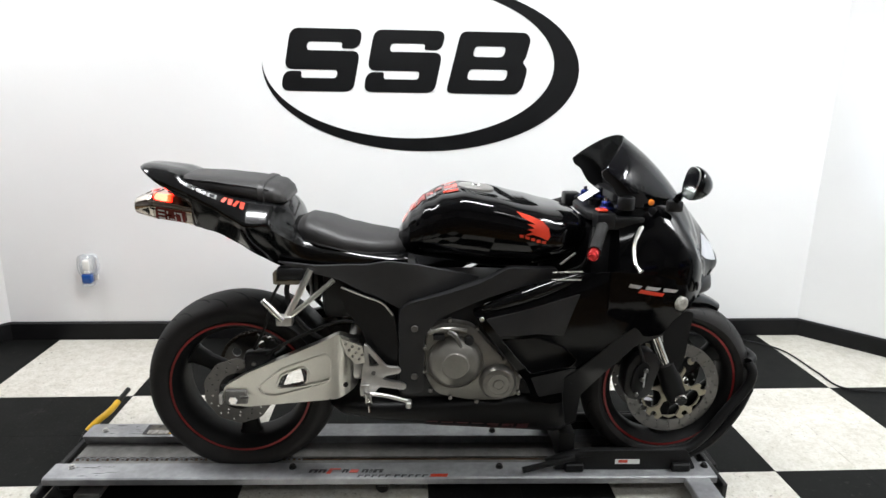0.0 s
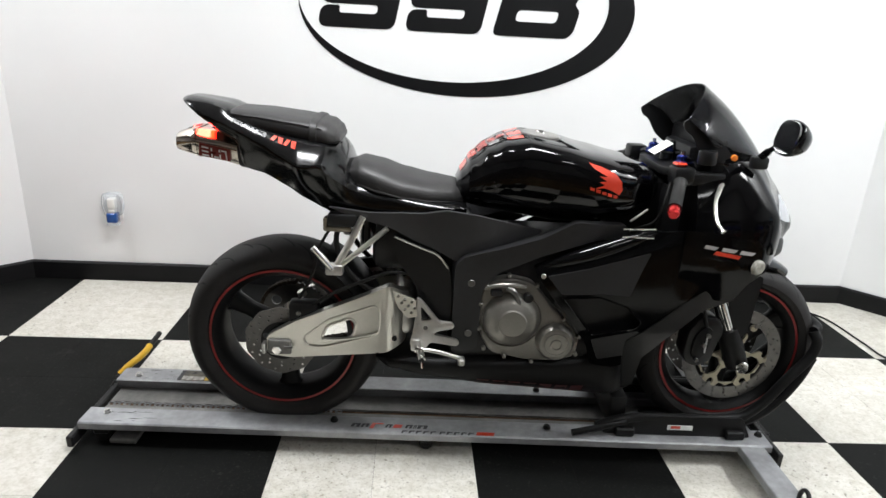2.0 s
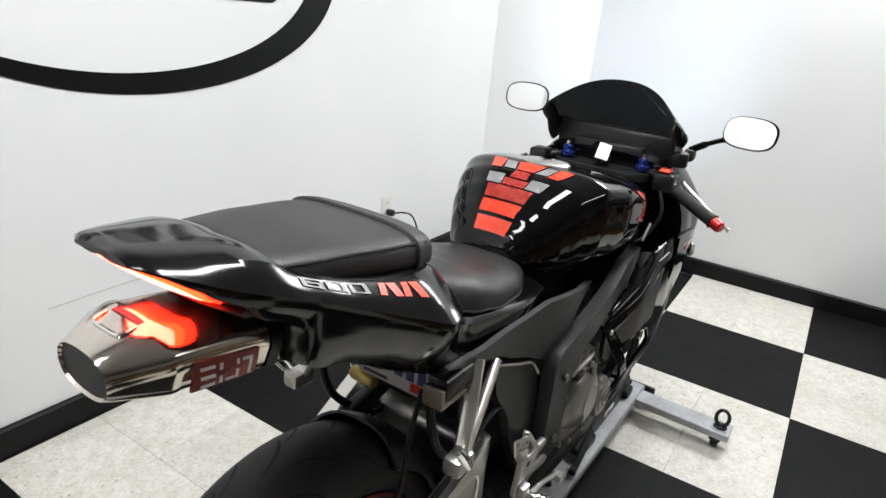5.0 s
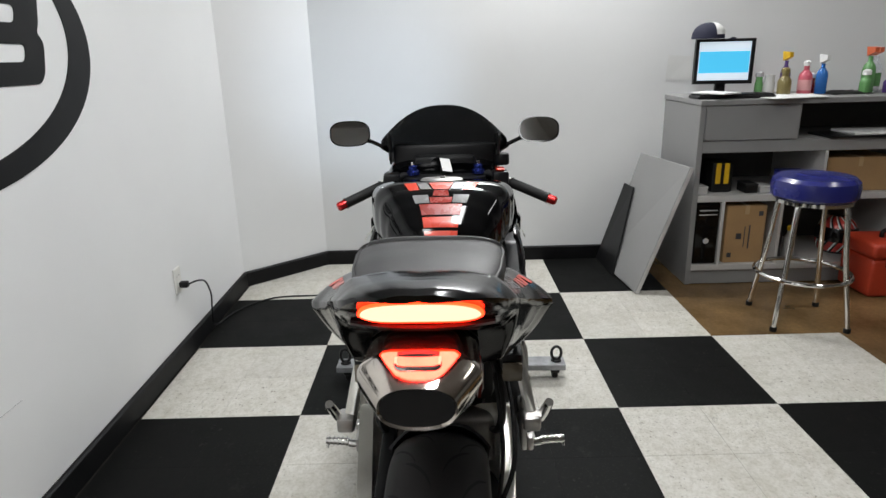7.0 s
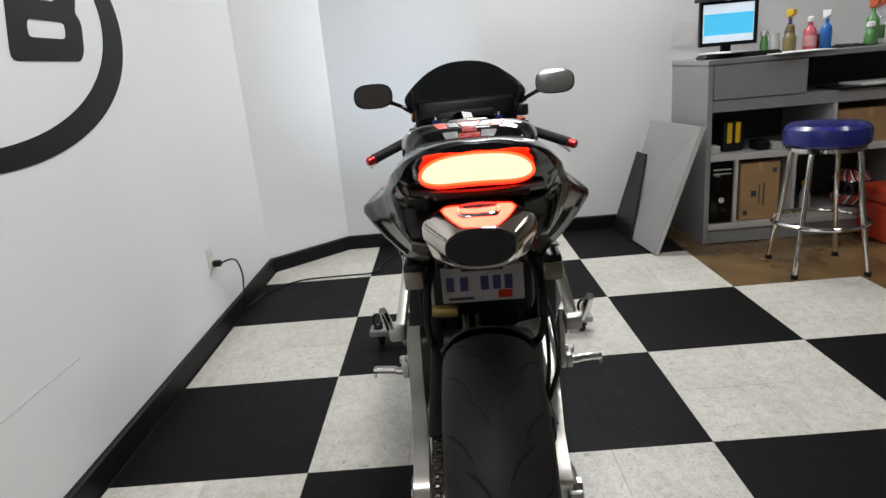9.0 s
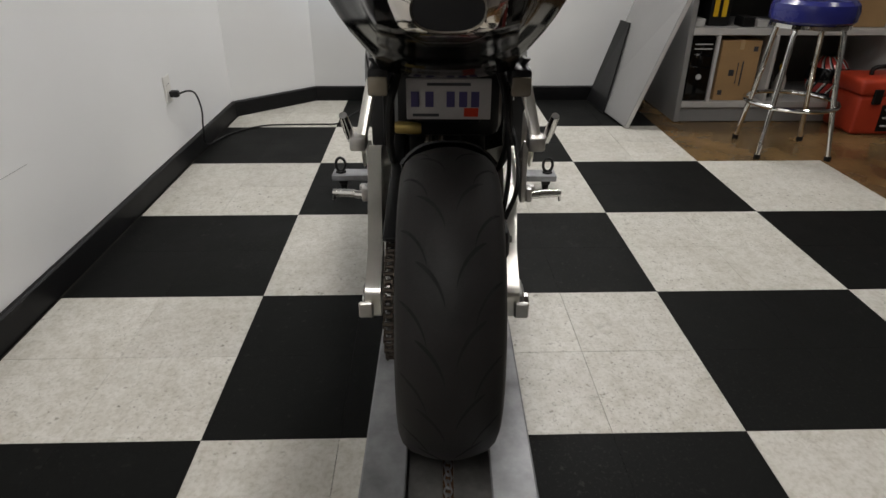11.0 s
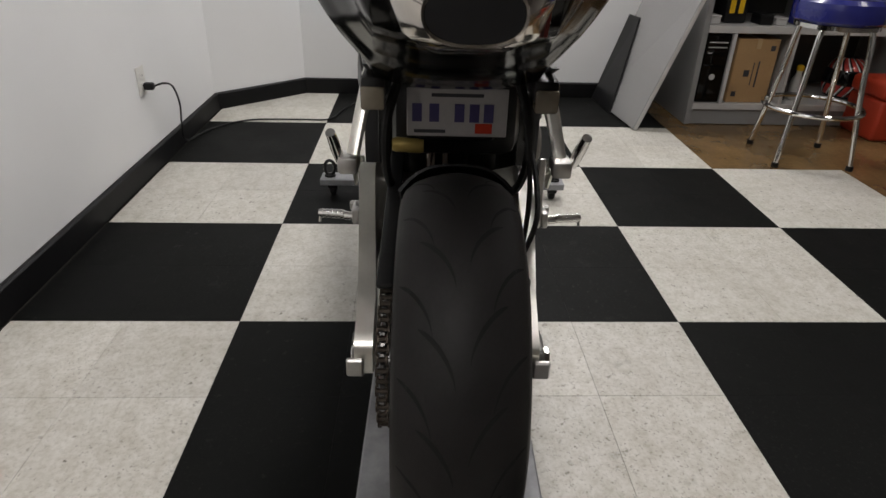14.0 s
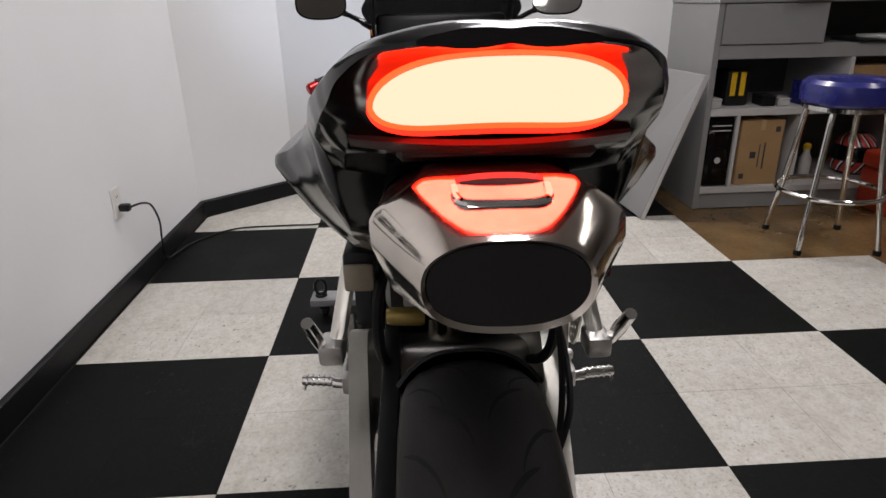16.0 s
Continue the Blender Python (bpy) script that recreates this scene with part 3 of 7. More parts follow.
class Shell:
    """Creased body along x: rows of x, then y and z of each corner of the half section, from the top's middle to the bottom's middle."""

    def __init__(self, rows, shift=0.0):
        self.rows, self.shift, self.last = rows, shift, (len(rows[0]) - 1) // 2 - 1

    def corners(self, x):
        t = self.rows
        i = max(0, min(len(t) - 2, sum(1 for q in t if q[0] <= x) - 1))
        a, b = t[i], t[i + 1]
        p, q = t[max(0, i - 1)], t[min(len(t) - 1, i + 2)]
        w = b[0] - a[0]
        f = min(1.0, max(0.0, (x - a[0]) / w))
        r = []
        for n in range(1, len(a)):
            m0 = 0.8 * w * (b[n] - p[n]) / max(1e-6, b[0] - p[0])
            m1 = 0.8 * w * (q[n] - a[n]) / max(1e-6, q[0] - a[0])
            lo, hi = min(a[n], b[n]), max(a[n], b[n])
            v = (2 * f ** 3 - 3 * f * f + 1) * a[n] + (f ** 3 - 2 * f * f + f) * m0 + (3 * f * f - 2 * f ** 3) * b[n] + (f ** 3 - f * f) * m1
            r.append(min(hi + 0.003, max(lo - 0.003, v)))
        return [(r[2 * k], r[2 * k + 1]) for k in range(self.last + 1)]

    def at(self, x, k, side=-1, proud=0.0):
        c = self.corners(x)
        i = min(int(k), self.last - 1)
        f = k - i
        (y0, z0), (y1, z1) = c[i], c[i + 1]
        n = math.hypot(y1 - y0, z1 - z0) or 1.0
        bow = 0.05 * n * math.sin(math.pi * f) + proud
        y, z = y0 + (y1 - y0) * f + bow * (z0 - z1) / n, z0 + (z1 - z0) * f + bow * (y1 - y0) / n
        return Vector((x, side * y + self.shift, z))

    def side(self, x, z):
        c = self.corners(x)
        best = 0.0
        for (y0, z0), (y1, z1) in zip(c, c[1:]):
            if min(z0, z1) - 1e-6 <= z <= max(z0, z1) + 1e-6:
                f = 0.5 if abs(z1 - z0) < 1e-6 else (z - z0) / (z1 - z0)
                n = math.hypot(y1 - y0, z1 - z0)
                best = max(best, y0 + (y1 - y0) * f + 0.05 * math.sin(math.pi * f) * abs(z1 - z0))
        return best

    def mesh(self, steps=4, fine=4):
        xs = []
        for a, b in zip(self.rows, self.rows[1:]):
            xs += [a[0] + (b[0] - a[0]) * k / steps for k in range(steps)]
        xs.append(self.rows[-1][0])
        ks = [k / fine for k in range(self.last * fine + 1)]
        return loft([[self.at(x, k, 1) for k in ks[::-1]] + [self.at(x, k, -1) for k in ks[1:-1]] for x in xs])

    def patch(self, side, quad, proud=0.0012, n=3):
        """Thin film between four (x, k) corners in order round it."""
        bm = bmesh.new()
        a, b, c, d = quad
        grid = []
        for i in range(n + 1):
            f = i / n
            row = []
            for j in range(n + 1):
                g = j / n
                x = (a[0] * (1 - f) + b[0] * f) * (1 - g) + (d[0] * (1 - f) + c[0] * f) * g
                k = (a[1] * (1 - f) + b[1] * f) * (1 - g) + (d[1] * (1 - f) + c[1] * f) * g
                row.append(bm.verts.new(self.at(x, k, side, proud)))
            grid.append(row)
        for i in range(n):
            for j in range(n):
                q = (grid[i][j], grid[i + 1][j], grid[i + 1][j + 1], grid[i][j + 1])
                bm.faces.new(q if side < 0 else q[::-1])
        return bm


def mirrored(bm):
    me = bpy.data.meshes.new("scratch")
    bm.to_mesh(me)
    out = bmesh.new()
    out.from_mesh(me)
    bpy.data.meshes.remove(me)
    bmesh.ops.scale(out, vec=(1, -1, 1), verts=out.verts)
    bmesh.ops.reverse_faces(out, faces=out.faces)
    return out


def both(name, bm, mat, parent, label="", smooth=35):
    """The part on the bike's right side as given, and its mirror image on the left."""
    other = mirrored(bm)
    return part(name, bm, mat, parent, label, smooth), part(name, other, mat, parent, label, smooth)


def ring_holes(cx, cz, rows):
    """Round holes: rows of (ring radius, count, hole radius, first angle)."""
    out = []
    for r, n, h, a0 in rows:
        for k in range(n):
            a = a0 + 2 * math.pi * k / n
            px, pz = cx + r * math.cos(a), cz + r * math.sin(a)
            out.append([(px + h * math.cos(b), pz + h * math.sin(b)) for b in (2 * math.pi * j / 8 for j in range(8))])
    return out


def circle(cx, cz, r, n=48):
    return [(cx + r * math.cos(2 * math.pi * k / n), cz + r * math.sin(2 * math.pi * k / n)) for k in range(n)]


def wheel(name, cx, cz, radius, half, rim_half, turn, spokes, groove_count):
    at = Matrix.Translation((cx, 0, cz)) @ pose(0, 0, 0, 0, 0, turn)
    w = rim_half
    rim = lathe([(0.2225, -w), (0.2225, -w + 0.004), (0.212, -w + 0.010), (0.203, -w * 0.5), (0.203, w * 0.5), (0.212, w - 0.010), (0.2225, w - 0.004), (0.2225, w), (0.2145, w), (0.196, w * 0.72), (0.190, w * 0.4), (0.190, -w * 0.4), (0.196, -w * 0.72), (0.2145, -w)], 72, closed=True)
    rim.transform(at)
    ob = part(name, rim, MATT, bike, "black wheel rim with a red stripe")
    hw, hr = half, radius
    k = [(0.2235, -w + 0.002), (0.232, -w - 0.004), (0.248, -hw * 0.96), (hr - 0.045, -hw), (hr - 0.0305, -hw * 0.93), (hr - 0.017, -hw * 0.76), (hr - 0.0072, -hw * 0.48), (hr - 0.0017, -hw * 0.22), (hr, 0)]
    prof = k + [(r, -y) for r, y in k[-2::-1]]
    tyre = lathe(prof + [(0.2235, 0)], 96, closed=True)
    tyre.transform(at)
    tyre_ob = part("tyre", tyre, TREAD, ob, "worn black rubber tyre", 60)
    # slanting tread grooves lying on the crown
    def surface(y):
        f = abs(y) / hw
        for (r0, y0), (r1, y1) in zip(k, k[1:]):
            if y1 >= -abs(y) >= y0:
                return r0 + (r1 - r0) * ((-abs(y) - y0) / (y1 - y0) if y1 != y0 else 0)
        return hr
    gr = bmesh.new()
    for s in (-1, 1):
        for n in range(groove_count):
            for off, y0, y1, wid in ((0.0, 0.10, 0.62, 0.0046), (0.5, 0.42, 0.90, 0.0036)):
                a0 = (n + off + (0.25 if s > 0 else 0)) / groove_count * 2 * math.pi
                left, right = [], []
                for j in range(13):
                    f = j / 12
                    y = s * hw * (y0 + (y1 - y0) * (f ** 1.4))
                    a = a0 - 0.34 * f + 0.10 * f * f
                    wd = wid * math.sin(math.pi * min(1, 0.12 + 0.88 * f)) ** 0.5 + 0.0006
                    r = surface(y) + 0.0004
                    for lst, d in ((left, -1), (right, 1)):
                        b = a + d * wd / r
                        lst.append(gr.verts.new(at @ Vector((r * math.cos(b), y, r * math.sin(b)))))
                for j in range(12):
                    gr.faces.new((left[j], left[j + 1], right[j + 1], right[j]))
    tagged(part("tread_groove", gr, GROOVE, ob, "dark tread grooves"), kind="stuff")
    for s in (-1, 1):
        st = lathe([(0.2148, s * (w + 0.0006)), (0.2220, s * (w + 0.0006))], 72)
        st.transform(at)
        part("rim_stripe", st, RED_STRIPE, ob, "red rim stripe")
    for n in range(spokes):
        a = 2 * math.pi * n / spokes + 0.55
        d, e = Vector((math.cos(a), 0, math.sin(a))), Vector((-math.sin(a), 0, math.cos(a)))
        rows = []
        for r, wd, th in ((0.030, 0.030, 0.026), (0.075, 0.026, 0.022), (0.13, 0.024, 0.018), (0.175, 0.030, 0.020), (0.195, 0.042, 0.026)):
            rows.append([d * r + e * (wd * math.copysign(abs(math.cos(b)) ** 0.6, math.cos(b))) + Vector((0, th * math.copysign(abs(math.sin(b)) ** 0.6, math.sin(b)), 0)) for b in (2 * math.pi * j / 14 for j in range(14))])
        sp = loft(rows)
        sp.transform(at)
        part("spoke", sp, MATT, ob)
    hub = lathe([(0, -0.05), (0.030, -0.05), (0.040, -0.035), (0.045, 0), (0.040, 0.035), (0.030, 0.05), (0, 0.05)], 32)
    hub.transform(at)
    part("hub", hub, MATT, ob)
    return ob, at


REAR, FRONT = (0.0, 0.352), (1.387, 0.352)
rear_wheel, rear_at = wheel("rear_wheel", *REAR, 0.3035, 0.090, 0.074, 0, 3, 15)
front_wheel, front_at = wheel("front_wheel", *FRONT, 0.288, 0.060, 0.047, 2.5, 3, 15)


def brake_disc(at, outer, inner, y, thick, rows, parent, mat, scallop=0.0):
    n = 72
    rim = [((outer - scallop * (0.5 + 0.5 * math.cos(10 * 2 * math.pi * k / n))) * math.cos(2 * math.pi * k / n), (outer - scallop * (0.5 + 0.5 * math.cos(10 * 2 * math.pi * k / n))) * math.sin(2 * math.pi * k / n)) for k in range(n)]
    bm = plate(rim, y, y - thick, [circle(0, 0, inner), *ring_holes(0, 0, rows)])
    bm.transform(at)
    return part("brake_disc", bm, mat, parent, "drilled steel brake disc", 30)


brake_disc(rear_at, 0.110, 0.062, -0.088, 0.005, [(0.073, 12, 0.0034, 0), (0.085, 14, 0.0034, 0.2), (0.099, 14, 0.0034, 0.0)], rear_wheel, STEEL, 0.004)
carrier = plate(circle(0, 0, 0.064), -0.086, -0.092, [circle(0, 0, 0.030, 24), *ring_holes(0, 0, [(0.048, 5, 0.010, 0.3)])])
carrier.transform(rear_at)
part("disc_carrier", carrier, SATIN, rear_wheel)
for s in (-1, 1):
    y = s * 0.066 + (0.0025 if s > 0 else 0.0025)
    brake_disc(front_at, 0.155, 0.117, y, 0.005, [(0.124, 20, 0.0033, 0), (0.135, 22, 0.0033, 0.15), (0.147, 20, 0.0033, 0.05)], front_wheel, STEEL)
    star = []
    for k in range(60):
        a = 2 * math.pi * k / 60
        r = 0.100 + 0.017 * (math.cos(6 * a) > 0.2)
        star.append((r * math.cos(a), r * math.sin(a)))
    hub_plate = plate(star, y + 0.001, y - 0.006, [circle(0, 0, 0.032, 24), *ring_holes(0, 0, [(0.074, 6, 0.034, 0.52), (0.106, 6, 0.011, 0.0)])])
    hub_plate.transform(front_at)
    part("disc_carrier", hub_plate, GOLD, front_wheel, "gold disc carrier")
    for k in range(6):
        a = 2 * math.pi * k / 6
        rv = disc_y((0.116 * math.cos(a), y - (0.007 if s < 0 else -0.008), 0.116 * math.sin(a)), 0.008, 0.004, 12, 0.001)
        rv.transform(front_at)
        part("rivet", rv, STEEL, front_wheel)

# sprocket and chain on the left
teeth = []
for k in range(172):
    a = 2 * math.pi * k / 172
    r = 0.106 + (0.006 if k % 4 in (0, 1) else 0)
    teeth.append((REAR[0] + r * math.cos(a), REAR[1] + r * math.sin(a)))
part("sprocket", plate(teeth, 0.108, 0.114, [circle(*REAR, 0.045, 24), *ring_holes(*REAR, [(0.075, 5, 0.017, 0)])]), STEEL, rear_wheel, "toothed steel sprocket", 30)
loop = []
for k in range(60):
    a = math.pi / 2 + math.pi * k / 59
    loop.append((REAR[0] + 0.112 * math.cos(a), REAR[1] + 0.112 * math.sin(a)))
loop += [(0.0 + 0.46 * f, REAR[1] - 0.112 + 0.10 * f) for f in np.linspace(0.03, 1, 40)]
loop += [(0.50, 0.49), (0.49, 0.52)] + [(0.47 - 0.47 * f, 0.525 - 0.053 * f) for f in np.linspace(0, 0.97, 40)]
links = bmesh.new()
pts = [Vector((x, 0, z)) for x, z in loop]
travelled, step, count = 0.0, 0.0159, 0
for a, b in zip(pts, pts[1:] + pts[:1]):
    seg = (b - a).length
    while travelled < seg and count < 110:
        q = a + (b - a) * (travelled / seg)
        d = (b - a).normalized()
        e = Vector((-d.z, 0, d.x))
        for y in ((0.103, 0.106) if count % 2 else (0.101, 0.1035)), ((0.116, 0.119) if count % 2 else (0.1185, 0.121)):
            loft([[q + d * 0.0095 * math.cos(t) + e * 0.0068 * math.sin(t) + Vector((0, yy, 0)) for t in (2 * math.pi * j / 8 for j in range(8))] for yy in y], bm=links)
        tube([q + Vector((0, 0.102, 0)), q + Vector((0, 0.12, 0))], 0.0042, 6, links)
        travelled += step
        count += 1
    travelled -= seg
tagged(part("drive_chain", links, material("greasy_chain_steel", (0.065, 0.052, 0.040), 0.5, 0.7, vary=0.3), bike, "greasy drive chain"), kind="stuff")
part("chain_guard", plate(round_corners([(-0.02, 0.490), (0.10, 0.505), (0.30, 0.535), (0.40, 0.565), (0.38, 0.590), (0.12, 0.535), (-0.03, 0.505)], 0.01), 0.098, 0.124, bevel=0.003), SATIN, bike, "black chain guard")

# swingarm
ARM = [(-0.033, 0.388), (-0.031, 0.331), (0.038, 0.322), (0.316, 0.360), (0.372, 0.382), (0.384, 0.45), (0.380, 0.536), (0.325, 0.572), (0.253, 0.535), (0.046, 0.437)]
SLOT = [(0.127, 0.388), (0.145, 0.432), (0.214, 0.463), (0.230, 0.448), (0.224, 0.408), (0.200, 0.394)]


def arm_y(x, z):
    return 0.137 + 0.020 * max(0, min(1, (x - 0.05) / 0.25)) - 0.055 * max(0, (x - 0.315) / 0.065) ** 2


POCKET = round_corners([(0.072, 0.390), (0.150, 0.455), (0.284, 0.510), (0.300, 0.496), (0.298, 0.424), (0.286, 0.412), (0.128, 0.362), (0.086, 0.366)], 0.016, 4)
arm = panel(round_corners(ARM, 0.014, 4), arm_y, 0.030, 4, [POCKET])
swingarm = part("swingarm", arm, ALU, bike, "brushed aluminium swingarm", 40)
part("pressed_pocket", panel(POCKET, lambda x, z: arm_y(x, z) - 0.0045, 0.010, 4, [round_corners(SLOT, 0.014, 4)]), ALU, swingarm, "pressed panel round the slot", 40)
part("pocket_edge", tube([Vector((x, -arm_y(x, z) + 0.0012, z)) for x, z in POCKET], 0.0028, 6, closed=True), ALU, swingarm, "rolled edge of the pocket")
part("left_arm", panel(round_corners(ARM, 0.014), lambda x, z: arm_y(x, z) + 0.025, 0.030, 4, side=1), ALU, swingarm)
part("cross_brace", box((0.335, -0.125, 0.40), (0.400, 0.135, 0.53), 0.025, seg=3), ALU_CAST, swingarm)
slot_rim = [Vector((x, -arm_y(x, z) + 0.003, z)) for x, z in round_corners(SLOT, 0.014, 4)]
part("slot_rim", tube(slot_rim, 0.0042, 8, closed=True), ALU, swingarm, "raised rim of the slot")
part("slot_sill", tube(spline([Vector((x, -arm_y(x, z) - 0.0005, z)) for x, z in ((0.132, 0.388), (0.20, 0.397), (0.26, 0.412), (0.292, 0.424))]), 0.0036, 8), ALU, swingarm, "bright lower edge")
for s in (-1, 1):
    y = -0.141 if s < 0 else 0.160
    adj = part("chain_adjuster", box((-0.028, y - 0.006, 0.335), (0.040, y + 0.006, 0.383), 0.004), GALV_DARK, swingarm, "dull chain adjuster block")
    part("axle_nut", disc_y((0.0, y + (0.010 if s > 0 else -0.0062), 0.354), 0.0145, 0.012, 6 if s < 0 else 24, 0.002), CHROME, adj)
    part("adjuster_bolt", tube([(0.02, y - 0.008 * (s < 0) + 0.008 * (s > 0), 0.36), (0.045, y + s * 0.008, 0.362)], 0.0045, 8), STEEL, adj)
    part("end_cap", box((-0.044, y - 0.014, 0.338), (-0.0335, y + 0.014, 0.372), 0.003), ALU_CAST, swingarm, "cast end cap")
part("pivot_bolt", disc_y((0.342, -0.144, 0.404), 0.008, 0.008, 14, 0.001), BLACK_PLASTIC, swingarm)
# rear brake caliper and hose
cal = part("rear_caliper", box((0.028, -0.120, 0.425), (0.115, -0.070, 0.490), 0.012, seg=2), SATIN, bike, "black rear brake caliper")
part("pin", disc_y((0.060, -0.1205, 0.46), 0.007, 0.006, 12, 0.001), STEEL, cal)
part("pin", disc_y((0.095, -0.1205, 0.452), 0.007, 0.006, 12, 0.001), STEEL, cal)
part("brake_hose", tube(spline([(0.10, -0.115, 0.485), (0.16, -0.145, 0.535), (0.26, -0.150, 0.585), (0.34, -0.145, 0.610), (0.42, -0.145, 0.590), (0.45, -0.15, 0.55)], 6), 0.005, 8), RUBBER, bike, "black brake hose")

# hugger over the rear tyre
hug = []
for k in range(15):
    a = math.radians(64 - k * 4.2)
    ring = []
    for j in range(13):
        f = j / 12 * 2 - 1
        r = 0.319 - 0.045 * abs(f) ** 3
        ring.append(Vector((REAR[0] + r * math.cos(a), 0.098 * f, REAR[1] + r * math.sin(a))))
    for j in range(12, -1, -1):
        f = j / 12 * 2 - 1
        r = 0.315 - 0.045 * abs(f) ** 3
        ring.append(Vector((REAR[0] + r * math.cos(a), 0.094 * f, REAR[1] + r * math.sin(a))))
    hug.append(ring)
part("hugger", loft(hug), SATIN, bike, "black tyre hugger")

# frame, covers and engine
def frame_y(x, z):
    return 0.192 + 0.015 * math.sin((x - 0.5) * 6) - 0.10 * max(0, x - 0.85) - 0.25 * max(0, 0.5 - z) ** 1.5


BEAM = [(0.505, 0.655), (0.530, 0.682), (0.64, 0.715), (0.735, 0.748), (0.82, 0.796), (0.90, 0.792), (0.96, 0.79), (0.98, 0.76), (0.86, 0.742), (0.735, 0.696), (0.62, 0.640), (0.582, 0.585), (0.580, 0.40), (0.515, 0.388), (0.505, 0.50)]
both("frame_beam", panel(round_corners(BEAM, 0.016), frame_y, 0.03, 4), FRAMEBLK, bike, "satin black frame beam")
for x, z in ((0.552, 0.608), (0.552, 0.455)):
    both("frame_bolt", disc_y((x, -frame_y(x, z) - 0.0008, z), 0.0105, 0.006, 18, 0.002), STEEL, bike, "steel frame bolt")
part("engine_block", box((0.50, -0.155, 0.345), (0.93, 0.155, 0.70), 0.03, seg=2), SATIN, bike, "dark engine block")
part("inner_panel", box((0.27, -0.118, 0.60), (0.47, 0.118, 0.775), 0.03, seg=2), BLACK_PLASTIC, bike, "black inner panel")
part("under_frame", box((0.40, -0.10, 0.40), (0.56, 0.10, 0.76), 0.03, seg=2), BLACK_PLASTIC, bike)
part("shock", tube([(0.44, 0, 0.44), (0.38, 0, 0.70)], 0.035, 18), SATIN, bike)
CASE = [(0.583, 0.585), (0.605, 0.612), (0.655, 0.626), (0.722, 0.614), (0.775, 0.555), (0.835, 0.495), (0.873, 0.452), (0.866, 0.388), (0.80, 0.372), (0.72, 0.372), (0.62, 0.392), (0.590, 0.44), (0.578, 0.50)]
case = part("clutch_case", plate(round_corners(CASE, 0.018), -0.150, -0.190, bevel=0.008), BRONZE, bike, "bronze-grey engine side case")
part("clutch_cover", lathe([(0, -0.036), (0.038, -0.036), (0.041, -0.033), (0.043, -0.032), (0.060, -0.028), (0.076, -0.014), (0.082, 0.0)], 40, m=Matrix.Translation((0.672, -0.1895, 0.500))), BRONZE, case, "domed clutch cover")
part("cover_lip", lathe([(0.082, 0.0), (0.086, -0.003), (0.086, 0.004)], 40, m=Matrix.Translation((0.672, -0.1895, 0.500))), BRONZE, case)
part("rotor_cover", lathe([(0, -0.030), (0.012, -0.030), (0.013, -0.033), (0.016, -0.033), (0.017, -0.029), (0.030, -0.029), (0.031, -0.031), (0.034, -0.031), (0.035, -0.028), (0.046, -0.026), (0.054, -0.016), (0.056, 0.0)], 40, m=Matrix.Translation((0.802, -0.1895, 0.438))), BRONZE, case, "round rotor cover with rings")
for k in range(11):
    x, z = ((0.595, 0.600), (0.655, 0.633), (0.735, 0.607), (0.582, 0.545), (0.583, 0.47), (0.600, 0.408), (0.66, 0.385), (0.74, 0.372), (0.865, 0.40), (0.868, 0.455), (0.82, 0.508))[k]
    part("case_bolt", disc_y((x, -0.184, z), 0.0062, 0.016, 12, 0.002), BRONZE, case)
part("cable_bracket", tube(spline([(0.592, -0.196, 0.592), (0.622, -0.204, 0.606), (0.664, -0.206, 0.610), (0.704, -0.198, 0.602)], 5), 0.0062, 10), BRONZE, case, "bronze-grey cable bracket")
part("clutch_arm", tube(spline([(0.650, -0.208, 0.603), (0.672, -0.212, 0.590), (0.688, -0.212, 0.556)], 4), [0.0080] * 5 + [0.0062] * 4, 10), STEEL, case, "steel clutch arm")
part("cable_end", box((0.606, -0.210, 0.574), (0.640, -0.190, 0.592), 0.005, seg=2), SATIN, case, "black cable end")
part("oil_cap", disc_y((0.712, -0.188, 0.572), 0.014, 0.022, 16, 0.003), BLACK_PLASTIC, case)
part("left_case", plate(round_corners(CASE, 0.018), 0.150, 0.185, bevel=0.008), BRONZE, bike, "bronze-grey engine side case")
part("exhaust_pipe", tube(spline([(0.92, -0.05, 0.46), (0.90, -0.06, 0.33), (0.80, -0.03, 0.292), (0.60, 0.0, 0.288), (0.44, 0.02, 0.33), (0.40, 0.03, 0.45), (0.34, 0.03, 0.66), (0.22, 0.02, 0.80), (0.05, 0.014, 0.875)], 6), 0.026, 16), TITAN, bike, "exhaust header pipe")

SIDE = [(0.150, 0.795), (0.267, 0.782), (0.411, 0.788), (0.476, 0.803), (0.556, 0.797), (0.740, 0.754), (0.735, 0.745), (0.528, 0.676), (0.512, 0.655), (0.44, 0.690), (0.394, 0.705), (0.330, 0.739), (0.23, 0.765)]
both("side_cover", panel(round_corners(SIDE, 0.01), lambda x, z: 0.150 + 0.03 * math.exp(-((x - 0.56) / 0.12) ** 2) + 0.10 * (z - 0.75), 0.012, 4), COVER, bike, "satin black side cover")
REARCOVER = [(0.330, 0.715), (0.405, 0.690), (0.455, 0.672), (0.492, 0.630), (0.502, 0.560), (0.500, 0.44), (0.46, 0.42), (0.42, 0.50), (0.395, 0.58), (0.345, 0.645)]
both("pivot_cover", panel(round_corners(REARCOVER, 0.012), lambda x, z: 0.152 + 0.1 * (x - 0.4), 0.02, 3), BLACK_PLASTIC, bike, "black swingarm pivot cover")
edge = [Vector((x, -(0.1545 + 0.1 * (x - 0.4)), z)) for x, z in ((0.335, 0.716), (0.405, 0.690), (0.455, 0.672), (0.488, 0.635))]
